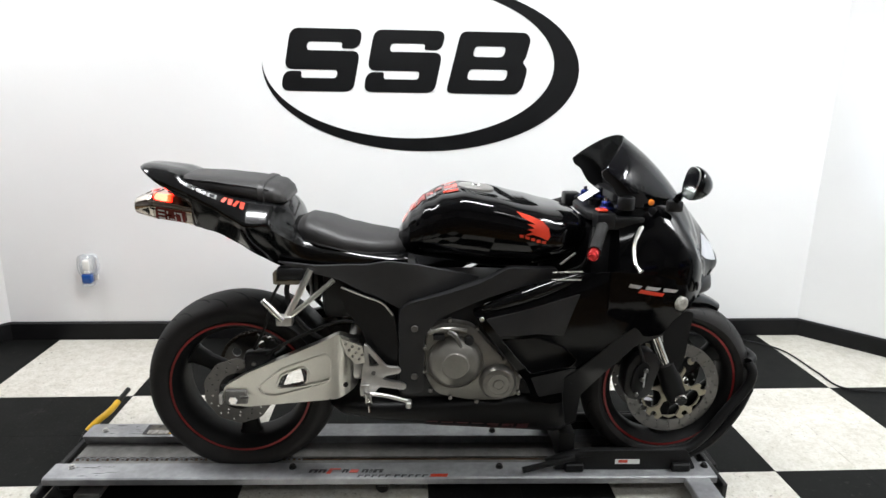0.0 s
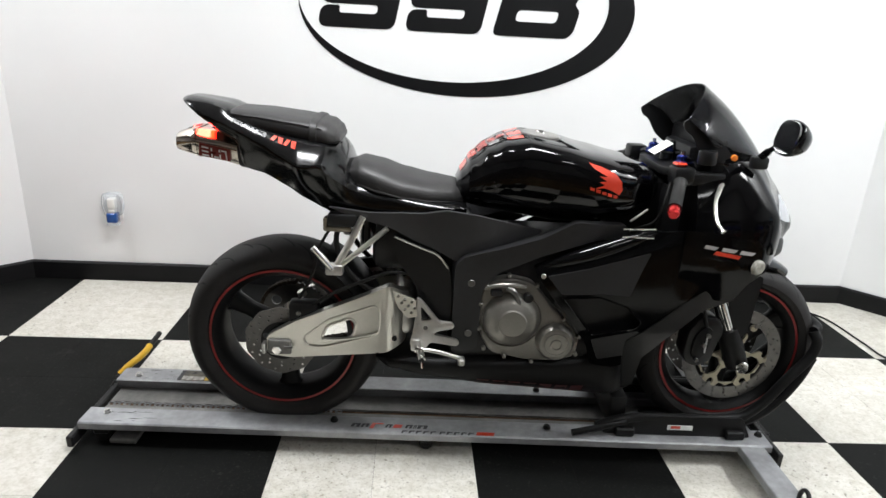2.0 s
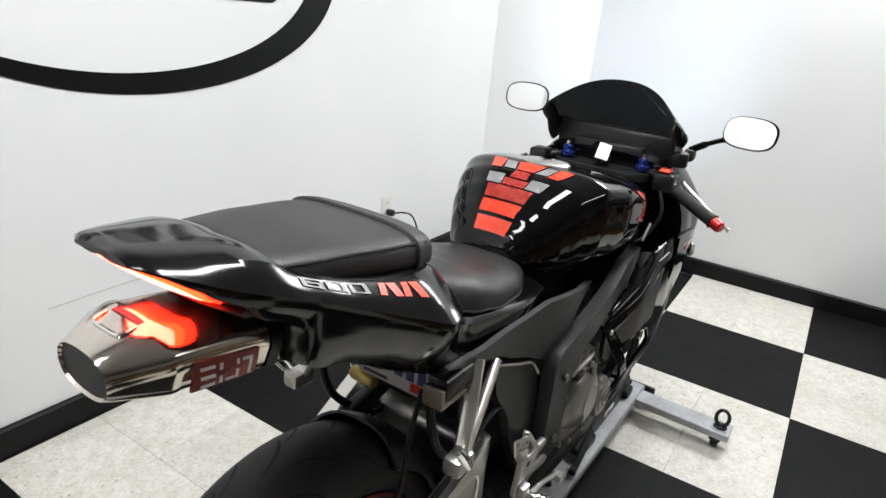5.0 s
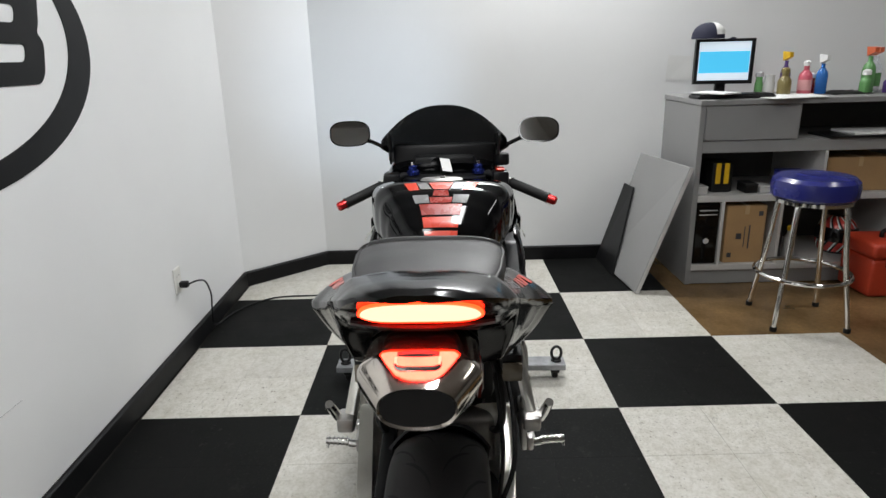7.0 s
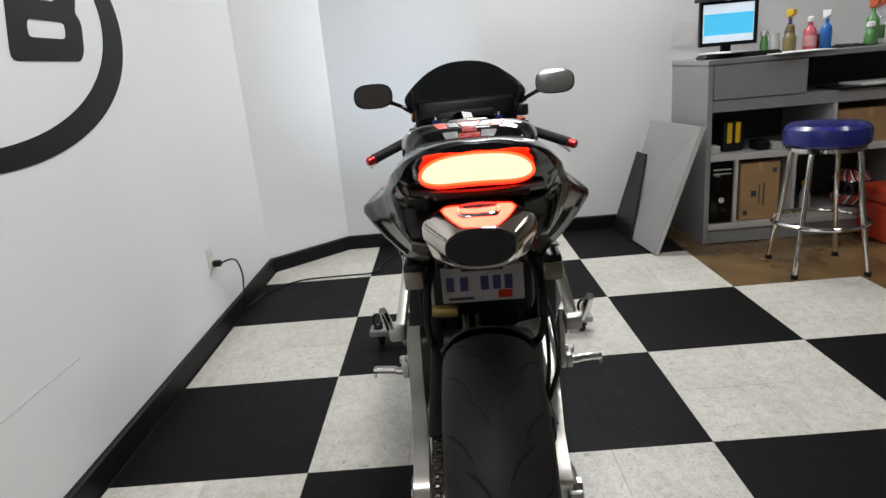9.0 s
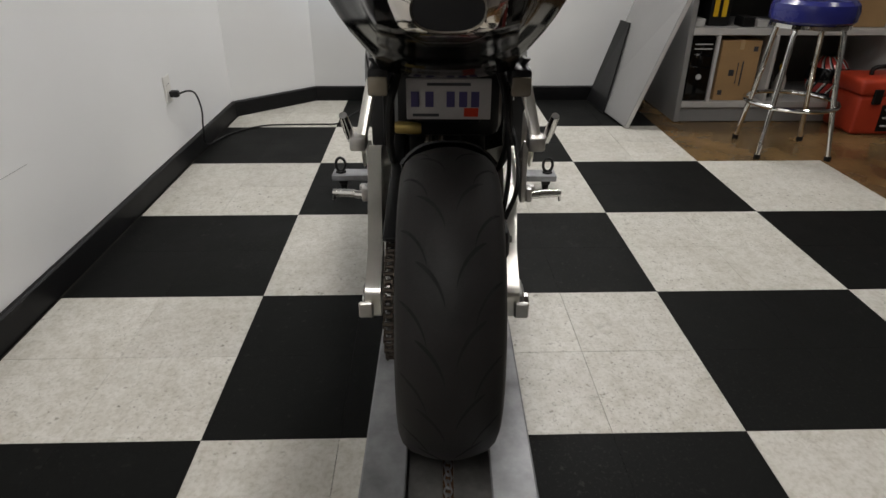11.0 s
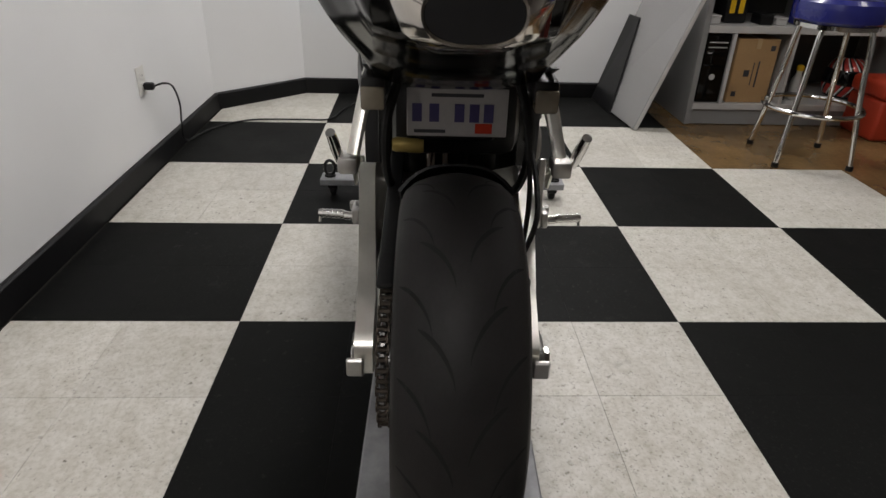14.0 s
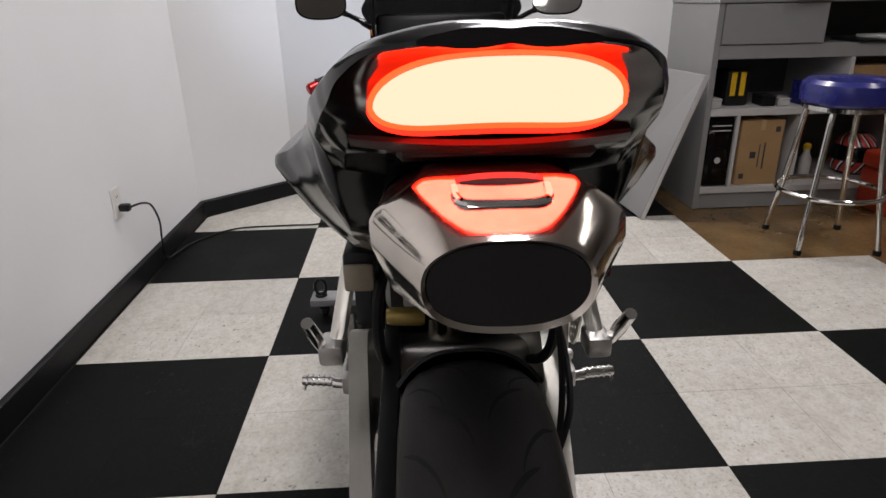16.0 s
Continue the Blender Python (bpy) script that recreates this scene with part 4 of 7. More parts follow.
part("cover_edge", tube(spline(edge), 0.0028, 8), ALU, bike, "bright edge of the cover")

# rider controls on both sides
SIGNAL_LENS = material("pale_smoked_lens", (0.20, 0.17, 0.125), 0.22, vary=0.15, coat=0.5)
HEEL = [(0.336, 0.577), (0.400, 0.553), (0.407, 0.500), (0.378, 0.497), (0.352, 0.528)]
heel_holes = [[(x + 0.0046 * math.cos(b), z + 0.0046 * math.sin(b)) for b in (2 * math.pi * j / 10 for j in range(10))] for x, z in ((0.352, 0.560), (0.362, 0.541), (0.372, 0.522), (0.371, 0.552), (0.381, 0.533), (0.390, 0.513), (0.390, 0.545), (0.399, 0.526))]
both("heel_guard", plate(round_corners(HEEL, 0.006), -0.198, -0.202, heel_holes, bevel=0.0), ALU, bike, "drilled aluminium heel guard")
HANGER = [(0.404, 0.556), (0.414, 0.553), (0.470, 0.486), (0.505, 0.484), (0.514, 0.474), (0.508, 0.464), (0.470, 0.456), (0.455, 0.446), (0.522, 0.432), (0.530, 0.420), (0.522, 0.410), (0.448, 0.420), (0.432, 0.398), (0.398, 0.394), (0.388, 0.412), (0.394, 0.440), (0.402, 0.498)]
GAP = round_corners([(0.416, 0.530), (0.448, 0.492), (0.420, 0.487)], 0.006)
both("peg_hanger", plate(round_corners(HANGER, 0.007), -0.184, -0.1975, [circle(0.431, 0.465, 0.0065, 12), GAP], bevel=0.003), ALU_CAST, bike, "cast aluminium footpeg hanger")
both("hanger_bolt", disc_y((0.431, -0.1905, 0.465), 0.0064, 0.008, 8, 0.001), STEEL, bike)
both("peg_clevis", box((0.392, -0.214, 0.398), (0.420, -0.1978, 0.434), 0.005, seg=2), ALU_CAST, bike, "cast peg clevis")
for s in (-1, 1):
    peg = part("foot_peg", tube([(0.408, s * 0.205, 0.412), (0.412, s * 0.230, 0.412), (0.418, s * 0.234, 0.412), (0.424, s * 0.290, 0.412)], [0.009, 0.0098, 0.0098, 0.0086], 12), CHROME, bike, "ribbed metal foot peg")
    for k in range(5):
        y = 0.240 + k * 0.0105
        part("rib", lathe([(0.0075, -0.002), (0.0110, -0.0015), (0.0110, 0.0015), (0.0075, 0.002)], 14, m=Matrix.Translation((0.419 + k * 0.0011, s * y, 0.412)), closed=True), CHROME, peg)
    part("feeler", tube([(0.424, s * 0.286, 0.414), (0.426, s * 0.290, 0.390)], 0.0032, 8), CHROME, peg)
    pedal = part("brake_pedal" if s < 0 else "shift_lever", tube(spline([(0.412, s * 0.215, 0.408), (0.46, s * 0.217, 0.404), (0.50, s * 0.220, 0.396), (0.535, s * 0.222, 0.387)], 4), 0.0058, 10), ALU_CAST, bike, "bare metal foot lever")
    part("toe_pad", box((0.527, s * 0.225 - 0.016, 0.370), (0.545, s * 0.225 + 0.012, 0.392), 0.004), ALU_CAST, pedal)
    hanger = part("pillion_hanger", tube([(0.248, s * 0.150, 0.770), (0.215, s * 0.165, 0.700), (0.178, s * 0.178, 0.632)], 0.0125, 10, flat=0.75), ALU, bike, "aluminium pillion peg hanger")
    part("hanger_arm", tube([(0.315, s * 0.152, 0.740), (0.25, s * 0.167, 0.685), (0.182, s * 0.180, 0.630)], 0.0095, 10, flat=0.75), ALU, hanger)
    part("hanger_foot", box((0.150, s * 0.181 - 0.014, 0.610), (0.198, s * 0.181 + 0.020, 0.640), 0.006, seg=2), ALU_CAST, hanger)
    part("pillion_peg", tube([(0.170, s * 0.198, 0.630), (0.148, s * 0.201, 0.660), (0.120, s * 0.204, 0.694)], [0.008, 0.010, 0.008], 12), CHROME, hanger, "folded metal pillion peg")
    sig = part("rear_signal", box((0.150, s * 0.138 - 0.021, 0.738), (0.232, s * 0.138 + 0.021, 0.776), 0.009, seg=2), SATIN, bike, "rear turn signal with a pale lens")
    part("signal_lens", box((0.141, s * 0.138 - 0.019, 0.724), (0.215, s * 0.138 + 0.019, 0.7375), 0.005, seg=2), SIGNAL_LENS, sig, "pale smoked lens")
    part("signal_face", box((0.139, s * 0.138 - 0.019, 0.7262), (0.1495, s * 0.138 + 0.019, 0.762), 0.004, seg=2), SIGNAL_LENS, sig, "pale smoked lens")

# rear brake reservoir, hoses and wiring round the seat frame
part("fluid_bottle", tube([(0.246, 0.058, 0.632), (0.246, 0.063, 0.632), (0.246, 0.108, 0.634), (0.246, 0.114, 0.634)], [0.011, 0.0135, 0.0135, 0.011], 16), BRASS, bike, "brass coloured cylinder")
for s in (-1, 1):
    part("wiring_hose", tube(spline([(0.20, s * 0.10, 0.76), (0.17, s * 0.118, 0.70), (0.19, s * 0.122, 0.62), (0.24, s * 0.118, 0.56), (0.30, s * 0.11, 0.52)], 6), 0.008, 8), RUBBER, bike)
part("wiring_hose", tube(spline([(0.16, -0.105, 0.735), (0.12, -0.115, 0.66), (0.10, -0.118, 0.58), (0.06, -0.105, 0.50)], 6), 0.0045, 8), RUBBER, bike)
part("inner_fender", box((0.262, -0.085, 0.69), (0.40, 0.085, 0.80), 0.02, seg=2), BLACK_PLASTIC, bike, "black inner rear fender")
part("plate_bracket", box((0.238, -0.07, 0.645), (0.261, 0.07, 0.79), 0.006), BLACK_PLASTIC, bike)

# number plate, its writing as plain bars
number = part("number_plate", box((0.2330, -0.088, 0.655), (0.2365, 0.088, 0.740), 0.002), material("dull_white_plate", (0.46, 0.44, 0.43), 0.5), bike, "white number plate with dark bars")
face = Matrix(((0, 1, 0, 0.2327), (-1, 0, 0, 0), (0, 0, 1, 0.6975), (0, 0, 0, 1)))
for x in (-0.070, -0.040, 0.004, 0.030, 0.055):
    bars(number, "plate_mark", material("plate_blue", (0.06, 0.05, 0.16), 0.5), face, [(x - 0.0085, x + 0.0085, -0.016, 0.016)])
bars(number, "plate_mark", INK, face, [(-0.045, 0.045, 0.028, 0.034)])
bars(number, "plate_mark", INK, face, [(-0.075, -0.02, -0.036, -0.030)])
bars(number, "plate_mark", RED, face, [(0.032, 0.062, -0.036, -0.018)])

# tail cowl, seats and tail lamp
TAIL_ROWS = [
    # x, top, shoulder, upper crease, lower crease, lower edge, bottom
    (-0.266, 0, 1.049, 0.034, 1.047, 0.044, 1.044, 0.044, 1.042, 0.034, 1.041, 0, 1.042),
    (-0.252, 0, 1.052, 0.054, 1.047, 0.068, 1.040, 0.068, 1.037, 0.054, 1.038, 0, 1.039),
    (-0.226, 0, 1.051, 0.066, 1.044, 0.088, 1.030, 0.088, 1.021, 0.066, 1.021, 0, 1.023),
    (-0.204, 0, 1.048, 0.072, 1.041, 0.098, 1.020, 0.097, 1.006, 0.072, 1.003, 0, 1.006),
    (-0.185, 0, 1.045, 0.078, 1.038, 0.106, 1.012, 0.104, 0.996, 0.080, 0.989, 0, 0.992),
    (-0.150, 0, 1.038, 0.088, 1.031, 0.117, 0.999, 0.113, 0.982, 0.094, 0.963, 0, 0.964),
    (-0.108, 0, 1.022, 0.100, 1.008, 0.126, 0.982, 0.122, 0.966, 0.102, 0.940, 0, 0.936),
    (-0.094, 0, 1.015, 0.104, 1.002, 0.129, 0.976, 0.126, 0.960, 0.102, 0.884, 0, 0.872),
    (-0.037, 0, 0.995, 0.112, 0.983, 0.144, 0.952, 0.142, 0.938, 0.108, 0.864, 0, 0.850),
    (0.027, 0, 0.980, 0.122, 0.968, 0.170, 0.927, 0.170, 0.914, 0.114, 0.832, 0, 0.815),
    (0.070, 0, 0.974, 0.129, 0.961, 0.193, 0.912, 0.194, 0.900, 0.120, 0.806, 0, 0.788),
    (0.090, 0, 0.971, 0.128, 0.958, 0.191, 0.909, 0.191, 0.895, 0.122, 0.797, 0, 0.778),
    (0.132, 0, 0.964, 0.120, 0.952, 0.174, 0.908, 0.174, 0.892, 0.124, 0.778, 0, 0.760),
    (0.146, 0, 0.960, 0.112, 0.946, 0.158, 0.902, 0.168, 0.884, 0.124, 0.772, 0, 0.756),
    (0.166, 0, 0.954, 0.100, 0.938, 0.134, 0.890, 0.156, 0.868, 0.125, 0.768, 0, 0.753),
    (0.188, 0, 0.930, 0.090, 0.916, 0.114, 0.876, 0.144, 0.852, 0.127, 0.764, 0, 0.752),
    (0.206, 0, 0.888, 0.082, 0.878, 0.106, 0.862, 0.137, 0.840, 0.129, 0.763, 0, 0.753),
    (0.242, 0, 0.862, 0.080, 0.858, 0.106, 0.850, 0.134, 0.828, 0.132, 0.766, 0, 0.756),
    (0.290, 0, 0.840, 0.085, 0.838, 0.125, 0.832, 0.140, 0.818, 0.138, 0.770, 0, 0.760),
    (0.420, 0, 0.816, 0.090, 0.815, 0.140, 0.812, 0.152, 0.802, 0.148, 0.774, 0, 0.766),
    (0.530, 0, 0.808, 0.080, 0.807, 0.120, 0.804, 0.134, 0.798, 0.130, 0.780, 0, 0.775)]


def rear_fade(x):
    """1 at the tail's end, 0 from the rider's seat on."""
    return max(0.0, min(1.0, (0.24 - x) / 0.16))


TAIL = Shell([(r[0] + 0.010 * rear_fade(r[0]), *(v * (1 + 0.05 * rear_fade(r[0])) if k % 2 == 0 else v + 0.005 * rear_fade(r[0]) for k, v in enumerate(r[1:]))) for r in TAIL_ROWS], 0.006)
tail = part("tail_cowl", TAIL.mesh(4, 4), TAIL_PAINT, bike, "gloss black tail cowl", 24)
PILLION = Body([(-0.150, 1.019, 1.005, 0.072, 0.4), (-0.126, 1.034, 0.989, 0.097, 0.4), (-0.04, 1.031, 0.975, 0.112, 0.4), (0.05, 1.022, 0.964, 0.121, 0.4), (0.100, 1.016, 0.955, 0.122, 0.4), (0.142, 1.008, 0.948, 0.116, 0.4), (0.164, 0.992, 0.950, 0.100, 0.4), (0.174, 0.972, 0.956, 0.080, 0.4)], 3.4, 0.004)
pillion = part("pillion_seat", PILLION.mesh(4, 40), LEATHER, bike, "black vinyl pillion seat", 50)
part("seat_strap", loft([[PILLION.at(x, radians(a), p) for a in range(-20, 201, 10)] for x, p in ((0.098, 0.001), (0.100, 0.0045), (0.116, 0.0045), (0.118, 0.001))], caps=False), LEATHER, pillion, "strap across the seat")
for s in (0, 180):
    part("seam", tube([PILLION.at(-0.12 + 0.25 * k / 12, radians(s + (22 if s == 0 else -22)), 0.001) for k in range(13)], 0.0022, 6), LEATHER, pillion)
RIDER = Body([(0.188, 0.880, 0.858, 0.060, 0.4), (0.204, 0.898, 0.840, 0.092, 0.4), (0.232, 0.908, 0.822, 0.112, 0.4), (0.285, 0.897, 0.810, 0.128, 0.4), (0.350, 0.874, 0.801, 0.132, 0.4), (0.430, 0.858, 0.795, 0.122, 0.4), (0.490, 0.852, 0.790, 0.100, 0.4), (0.522, 0.842, 0.794, 0.080, 0.4)], 2.9)
rider = part("rider_seat", RIDER.mesh(4, 40), LEATHER, bike, "creased black vinyl rider seat", 50)
for s in (0, 180):
    part("seam", tube([RIDER.at(0.20 + 0.30 * k / 12, radians(s + (-8 if s == 0 else 8)), 0.001) for k in range(13)], 0.0022, 6), LEATHER, rider)


def lens_band(half, z_top, z_low, proud, deep=0.010):
    """Tail lens: a rounded band that faces back and down, swept forward at its ends."""
    rings = []
    for j in range(37):
        f = math.sin((j / 36 * 2 - 1) * math.pi / 2)
        round_off = (1 - abs(f) ** 5) ** 0.5 if abs(f) < 1 else 0.0
        crown, sill = z_top - 0.014 * abs(f) ** 2.4, z_low + 0.007 * (1 - f * f)
        mid = (crown + sill) / 2
        top, low = mid + (crown - mid) * max(0.06, round_off), mid + (sill - mid) * max(0.06, round_off)
        ring = []
        for i in range(7):
            z = top + (low - top) * i / 6
            g = (1.044 - z) / 0.0645
            ring.append(Vector((-0.249 + 0.080 * g + 0.010 * abs(half * f / 0.080) ** 2.4 - 0.003 * math.sin(math.pi * i / 6) - proud, half * f + 0.006, z)))
        ring += [Vector((q.x + deep, q.y, q.z)) for q in ring[::-1]]
        rings.append(ring)
    return loft(rings)


part("tail_lens", lens_band(0.0785, 1.0415, 0.9800, 0.0, 0.014), TAIL_RED, tail, "red tail lens, glowing", 50)
part("lit_rim", lens_band(0.0775, 1.0430, 0.9855, 0.0040, 0.010), TAIL_GLOW, tail, "bright red rim of the lit lamp", 50)
part("lit_panel", lens_band(0.0735, 1.0405, 0.9905, 0.0062, 0.004), TAIL_HOT, tail, "lit tail lamp, dazzling", 50)
apron = []
for k in range(25):
    f = k / 12 - 1
    ring = [Vector((-0.178 + 0.012 * f * f + dx, 0.094 * f + 0.006, z - 0.003 + 0.004 * f * f)) for dx, z in ((0.0, 0.9825), (0.008, 0.9755), (0.026, 0.9712), (0.070, 0.9700), (0.070, 0.9740), (0.030, 0.9760), (0.014, 0.9800), (0.006, 0.9850))]
    apron.append(ring)
part("under_tail_apron", loft(apron), APRON, tail, "black apron under the lens", 50)

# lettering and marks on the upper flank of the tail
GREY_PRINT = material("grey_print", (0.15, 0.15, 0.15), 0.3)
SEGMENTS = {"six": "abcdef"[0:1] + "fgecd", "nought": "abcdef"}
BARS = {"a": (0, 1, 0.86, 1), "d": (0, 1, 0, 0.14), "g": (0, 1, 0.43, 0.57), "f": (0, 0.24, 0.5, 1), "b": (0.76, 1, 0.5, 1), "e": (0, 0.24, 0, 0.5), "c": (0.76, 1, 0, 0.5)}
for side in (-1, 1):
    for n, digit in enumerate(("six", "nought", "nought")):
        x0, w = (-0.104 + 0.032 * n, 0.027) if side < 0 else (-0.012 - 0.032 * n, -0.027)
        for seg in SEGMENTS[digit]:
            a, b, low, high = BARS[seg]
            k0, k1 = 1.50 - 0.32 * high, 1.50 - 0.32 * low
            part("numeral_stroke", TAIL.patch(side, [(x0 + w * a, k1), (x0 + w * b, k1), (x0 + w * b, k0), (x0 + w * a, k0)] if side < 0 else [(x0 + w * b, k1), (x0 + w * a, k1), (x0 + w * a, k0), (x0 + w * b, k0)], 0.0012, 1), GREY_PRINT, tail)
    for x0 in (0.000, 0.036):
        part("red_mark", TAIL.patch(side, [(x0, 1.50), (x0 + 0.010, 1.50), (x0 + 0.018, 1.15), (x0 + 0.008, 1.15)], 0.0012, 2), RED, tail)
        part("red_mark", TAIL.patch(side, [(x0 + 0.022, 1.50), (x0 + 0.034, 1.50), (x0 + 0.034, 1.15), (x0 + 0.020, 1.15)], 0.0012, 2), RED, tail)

# silencer under the tail
SECTION = [(0.58, 1.0), (-0.58, 1.0), (-0.98, 0.50), (-1.0, 0.10), (-0.82, -0.72), (-0.45, -1.0), (0.45, -1.0), (0.82, -0.72), (1.0, 0.10), (0.98, 0.50)]


def can_ring(x, zc, half, high, shift=0.010, square=1.0):
    """Section of the silencer: flat on top with bevelled shoulders, or an oval."""
    ring = []
    loop = round_corners(SECTION, 0.10, 3)
    for k in range(48):
        a = 2 * math.pi * k / 48
        c, s = math.cos(a), math.sin(a)
        far = 1.0
        for (y0, z0), (y1, z1) in zip(loop, loop[1:] + loop[:1]):
            det = c * (z1 - z0) - s * (y1 - y0)
            if abs(det) > 1e-9:
                r = (y0 * (z1 - z0) - z0 * (y1 - y0)) / det
                f = (y0 * s - z0 * c) / det
                if r > 0 and -1e-6 <= f <= 1 + 1e-6:
                    far = r
        oy, oz = math.copysign(abs(c) ** 0.85, c), math.copysign(abs(s) ** 0.85, s)
        ring.append(Vector((x, shift + half * (oy + (far * c - oy) * square), zc + high * (oz + (far * s - oz) * square))))
    return ring


can = part("silencer", loft([can_ring(x, zc, h, v, 0.008) for x, zc, h, v in ((-0.232, 0.9268, 0.0750, 0.0405), (-0.158, 0.9165, 0.0750, 0.0425), (-0.10, 0.9040, 0.0745, 0.0450), (-0.02, 0.884, 0.069, 0.044), (0.03, 0.870, 0.052, 0.036))]), TITAN, bike, "polished oval exhaust silencer", 30)
can.matrix_basis = pose(0.003, 0, 0.004)
part("end_cone", loft([can_ring(x, zc, h, v, 0.008, q) for x, zc, h, v, q in ((-0.286, 0.9245, 0.0435, 0.0240, 0.1), (-0.289, 0.9245, 0.0460, 0.0265, 0.15), (-0.284, 0.9248, 0.0495, 0.0290, 0.3), (-0.240, 0.9275, 0.0748, 0.0400, 1.0), (-0.232, 0.9270, 0.0768, 0.0420, 1.0), (-0.225, 0.9262, 0.0768, 0.0420, 1.0))], caps=False), BLUED, can, "polished tapered end cone", 28)
part("top_recess", loft([[Vector((x, 0.008 + 0.026 * math.cos(b) * k, z + 0.0035 * math.sin(b) * k)) for b in (2 * math.pi * n / 20 for n in range(20))] for x, z, k in ((-0.2405, 0.9664, 1.0), (-0.2340, 0.9680, 1.0))]), INK, can, "dark slot in the top")
rib = spline([(-0.2435, 0.034, 0.9660), (-0.2560, 0.033, 0.9632), (-0.2605, 0.027, 0.9618), (-0.2610, 0.008, 0.9614), (-0.2605, -0.011, 0.9618), (-0.2560, -0.017, 0.9632), (-0.2435, -0.018, 0.9660)], 5)
part("top_rib", tube(rib, 0.0026, 8), CHROME, can, "raised rib on the cone")
for side in (-1, 1):
    for n in range(3):
        y = 0.008 + side * (0.052 + 0.005 * n)
        part("cone_groove", tube([(-0.240, y, 0.959 - 0.005 * n), (-0.256, y - side * 0.006, 0.952 - 0.004 * n), (-0.270, y - side * 0.012, 0.945 - 0.003 * n)], 0.0013, 6), INK, can, "fine groove on the cone")
part("outlet_liner", loft([can_ring(x, 0.9245, h, v, 0.008, 0.1) for x, h, v in ((-0.286, 0.0430, 0.0235), (-0.25, 0.037, 0.0200), (-0.21, 0.030, 0.016))]), SATIN, can, "dark outlet liner")
part("can_band", loft([can_ring(x, zc, 0.0765, 0.0462, 0.008) for x, zc in ((-0.112, 0.9066), (-0.096, 0.9032))], caps=False), SATIN, can, "dark clamp band")
def can_side(x, z):
    return 0.0685 - 0.30 * max(0.0, 0.905 - z)


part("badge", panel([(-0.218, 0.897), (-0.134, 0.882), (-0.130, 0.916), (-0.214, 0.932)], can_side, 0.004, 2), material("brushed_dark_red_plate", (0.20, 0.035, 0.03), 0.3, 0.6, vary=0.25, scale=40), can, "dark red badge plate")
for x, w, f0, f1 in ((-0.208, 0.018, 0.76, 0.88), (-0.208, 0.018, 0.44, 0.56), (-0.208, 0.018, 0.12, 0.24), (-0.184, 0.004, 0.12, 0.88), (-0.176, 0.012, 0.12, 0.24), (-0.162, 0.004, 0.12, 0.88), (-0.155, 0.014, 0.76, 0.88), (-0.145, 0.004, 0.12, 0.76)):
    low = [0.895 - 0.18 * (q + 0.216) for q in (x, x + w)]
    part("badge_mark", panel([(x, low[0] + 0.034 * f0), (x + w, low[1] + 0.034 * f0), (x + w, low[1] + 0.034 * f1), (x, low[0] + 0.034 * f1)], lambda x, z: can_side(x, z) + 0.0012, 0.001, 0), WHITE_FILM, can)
part("under_tray", box((-0.150, -0.07, 0.962), (-0.02, 0.07, 0.975), 0.004), SATIN, bike, "black under tray")

# tank
TANKB = Body([(0.500, 0.862, 0.815, 0.055, 0.4, 3.0, 2.4), (0.515, 0.893, 0.800, 0.084, 0.42, 3.0, 2.4), (0.540, 0.930, 0.790, 0.110, 0.46, 3.2, 2.4), (0.580, 0.964, 0.782, 0.134, 0.52, 3.4, 2.4), (0.630, 0.988, 0.776, 0.156, 0.58, 3.8, 2.4), (0.690, 1.000, 0.768, 0.178, 0.62, 4.2, 2.4), (0.780, 0.988, 0.758, 0.196, 0.64, 4.4, 2.4), (0.880, 0.966, 0.760, 0.196, 0.62, 4.0, 2.4), (0.970, 0.949, 0.778, 0.174, 0.56, 3.4, 2.4), (1.030, 0.936, 0.80, 0.142, 0.5, 3.0, 2.4), (1.060, 0.915, 0.83, 0.10, 0.5, 3.0, 2.4)], 3.2, 0.0, 2.4)
tank = part("fuel_tank", TANKB.mesh(5, 56), GLOSS, bike, "gloss black fuel tank", 60)
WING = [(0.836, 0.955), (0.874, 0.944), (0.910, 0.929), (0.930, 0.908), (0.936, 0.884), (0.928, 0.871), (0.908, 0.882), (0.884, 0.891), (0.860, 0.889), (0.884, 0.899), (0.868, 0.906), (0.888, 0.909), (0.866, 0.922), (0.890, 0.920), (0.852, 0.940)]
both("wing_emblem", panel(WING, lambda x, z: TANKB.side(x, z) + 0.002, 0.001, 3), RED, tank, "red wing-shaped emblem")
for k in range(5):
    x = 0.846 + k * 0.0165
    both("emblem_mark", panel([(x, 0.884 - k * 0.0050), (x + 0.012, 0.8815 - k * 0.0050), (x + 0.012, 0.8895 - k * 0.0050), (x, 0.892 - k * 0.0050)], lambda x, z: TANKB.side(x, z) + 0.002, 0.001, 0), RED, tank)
# tank pad of stacked pieces
PAD_GREY = material("grey_pad_film", (0.20, 0.20, 0.20), 0.25, vary=0.12, scale=40)
PAD_DULL = material("dull_red_pad_film", (0.30, 0.028, 0.02), 0.28, vary=0.12, scale=40)


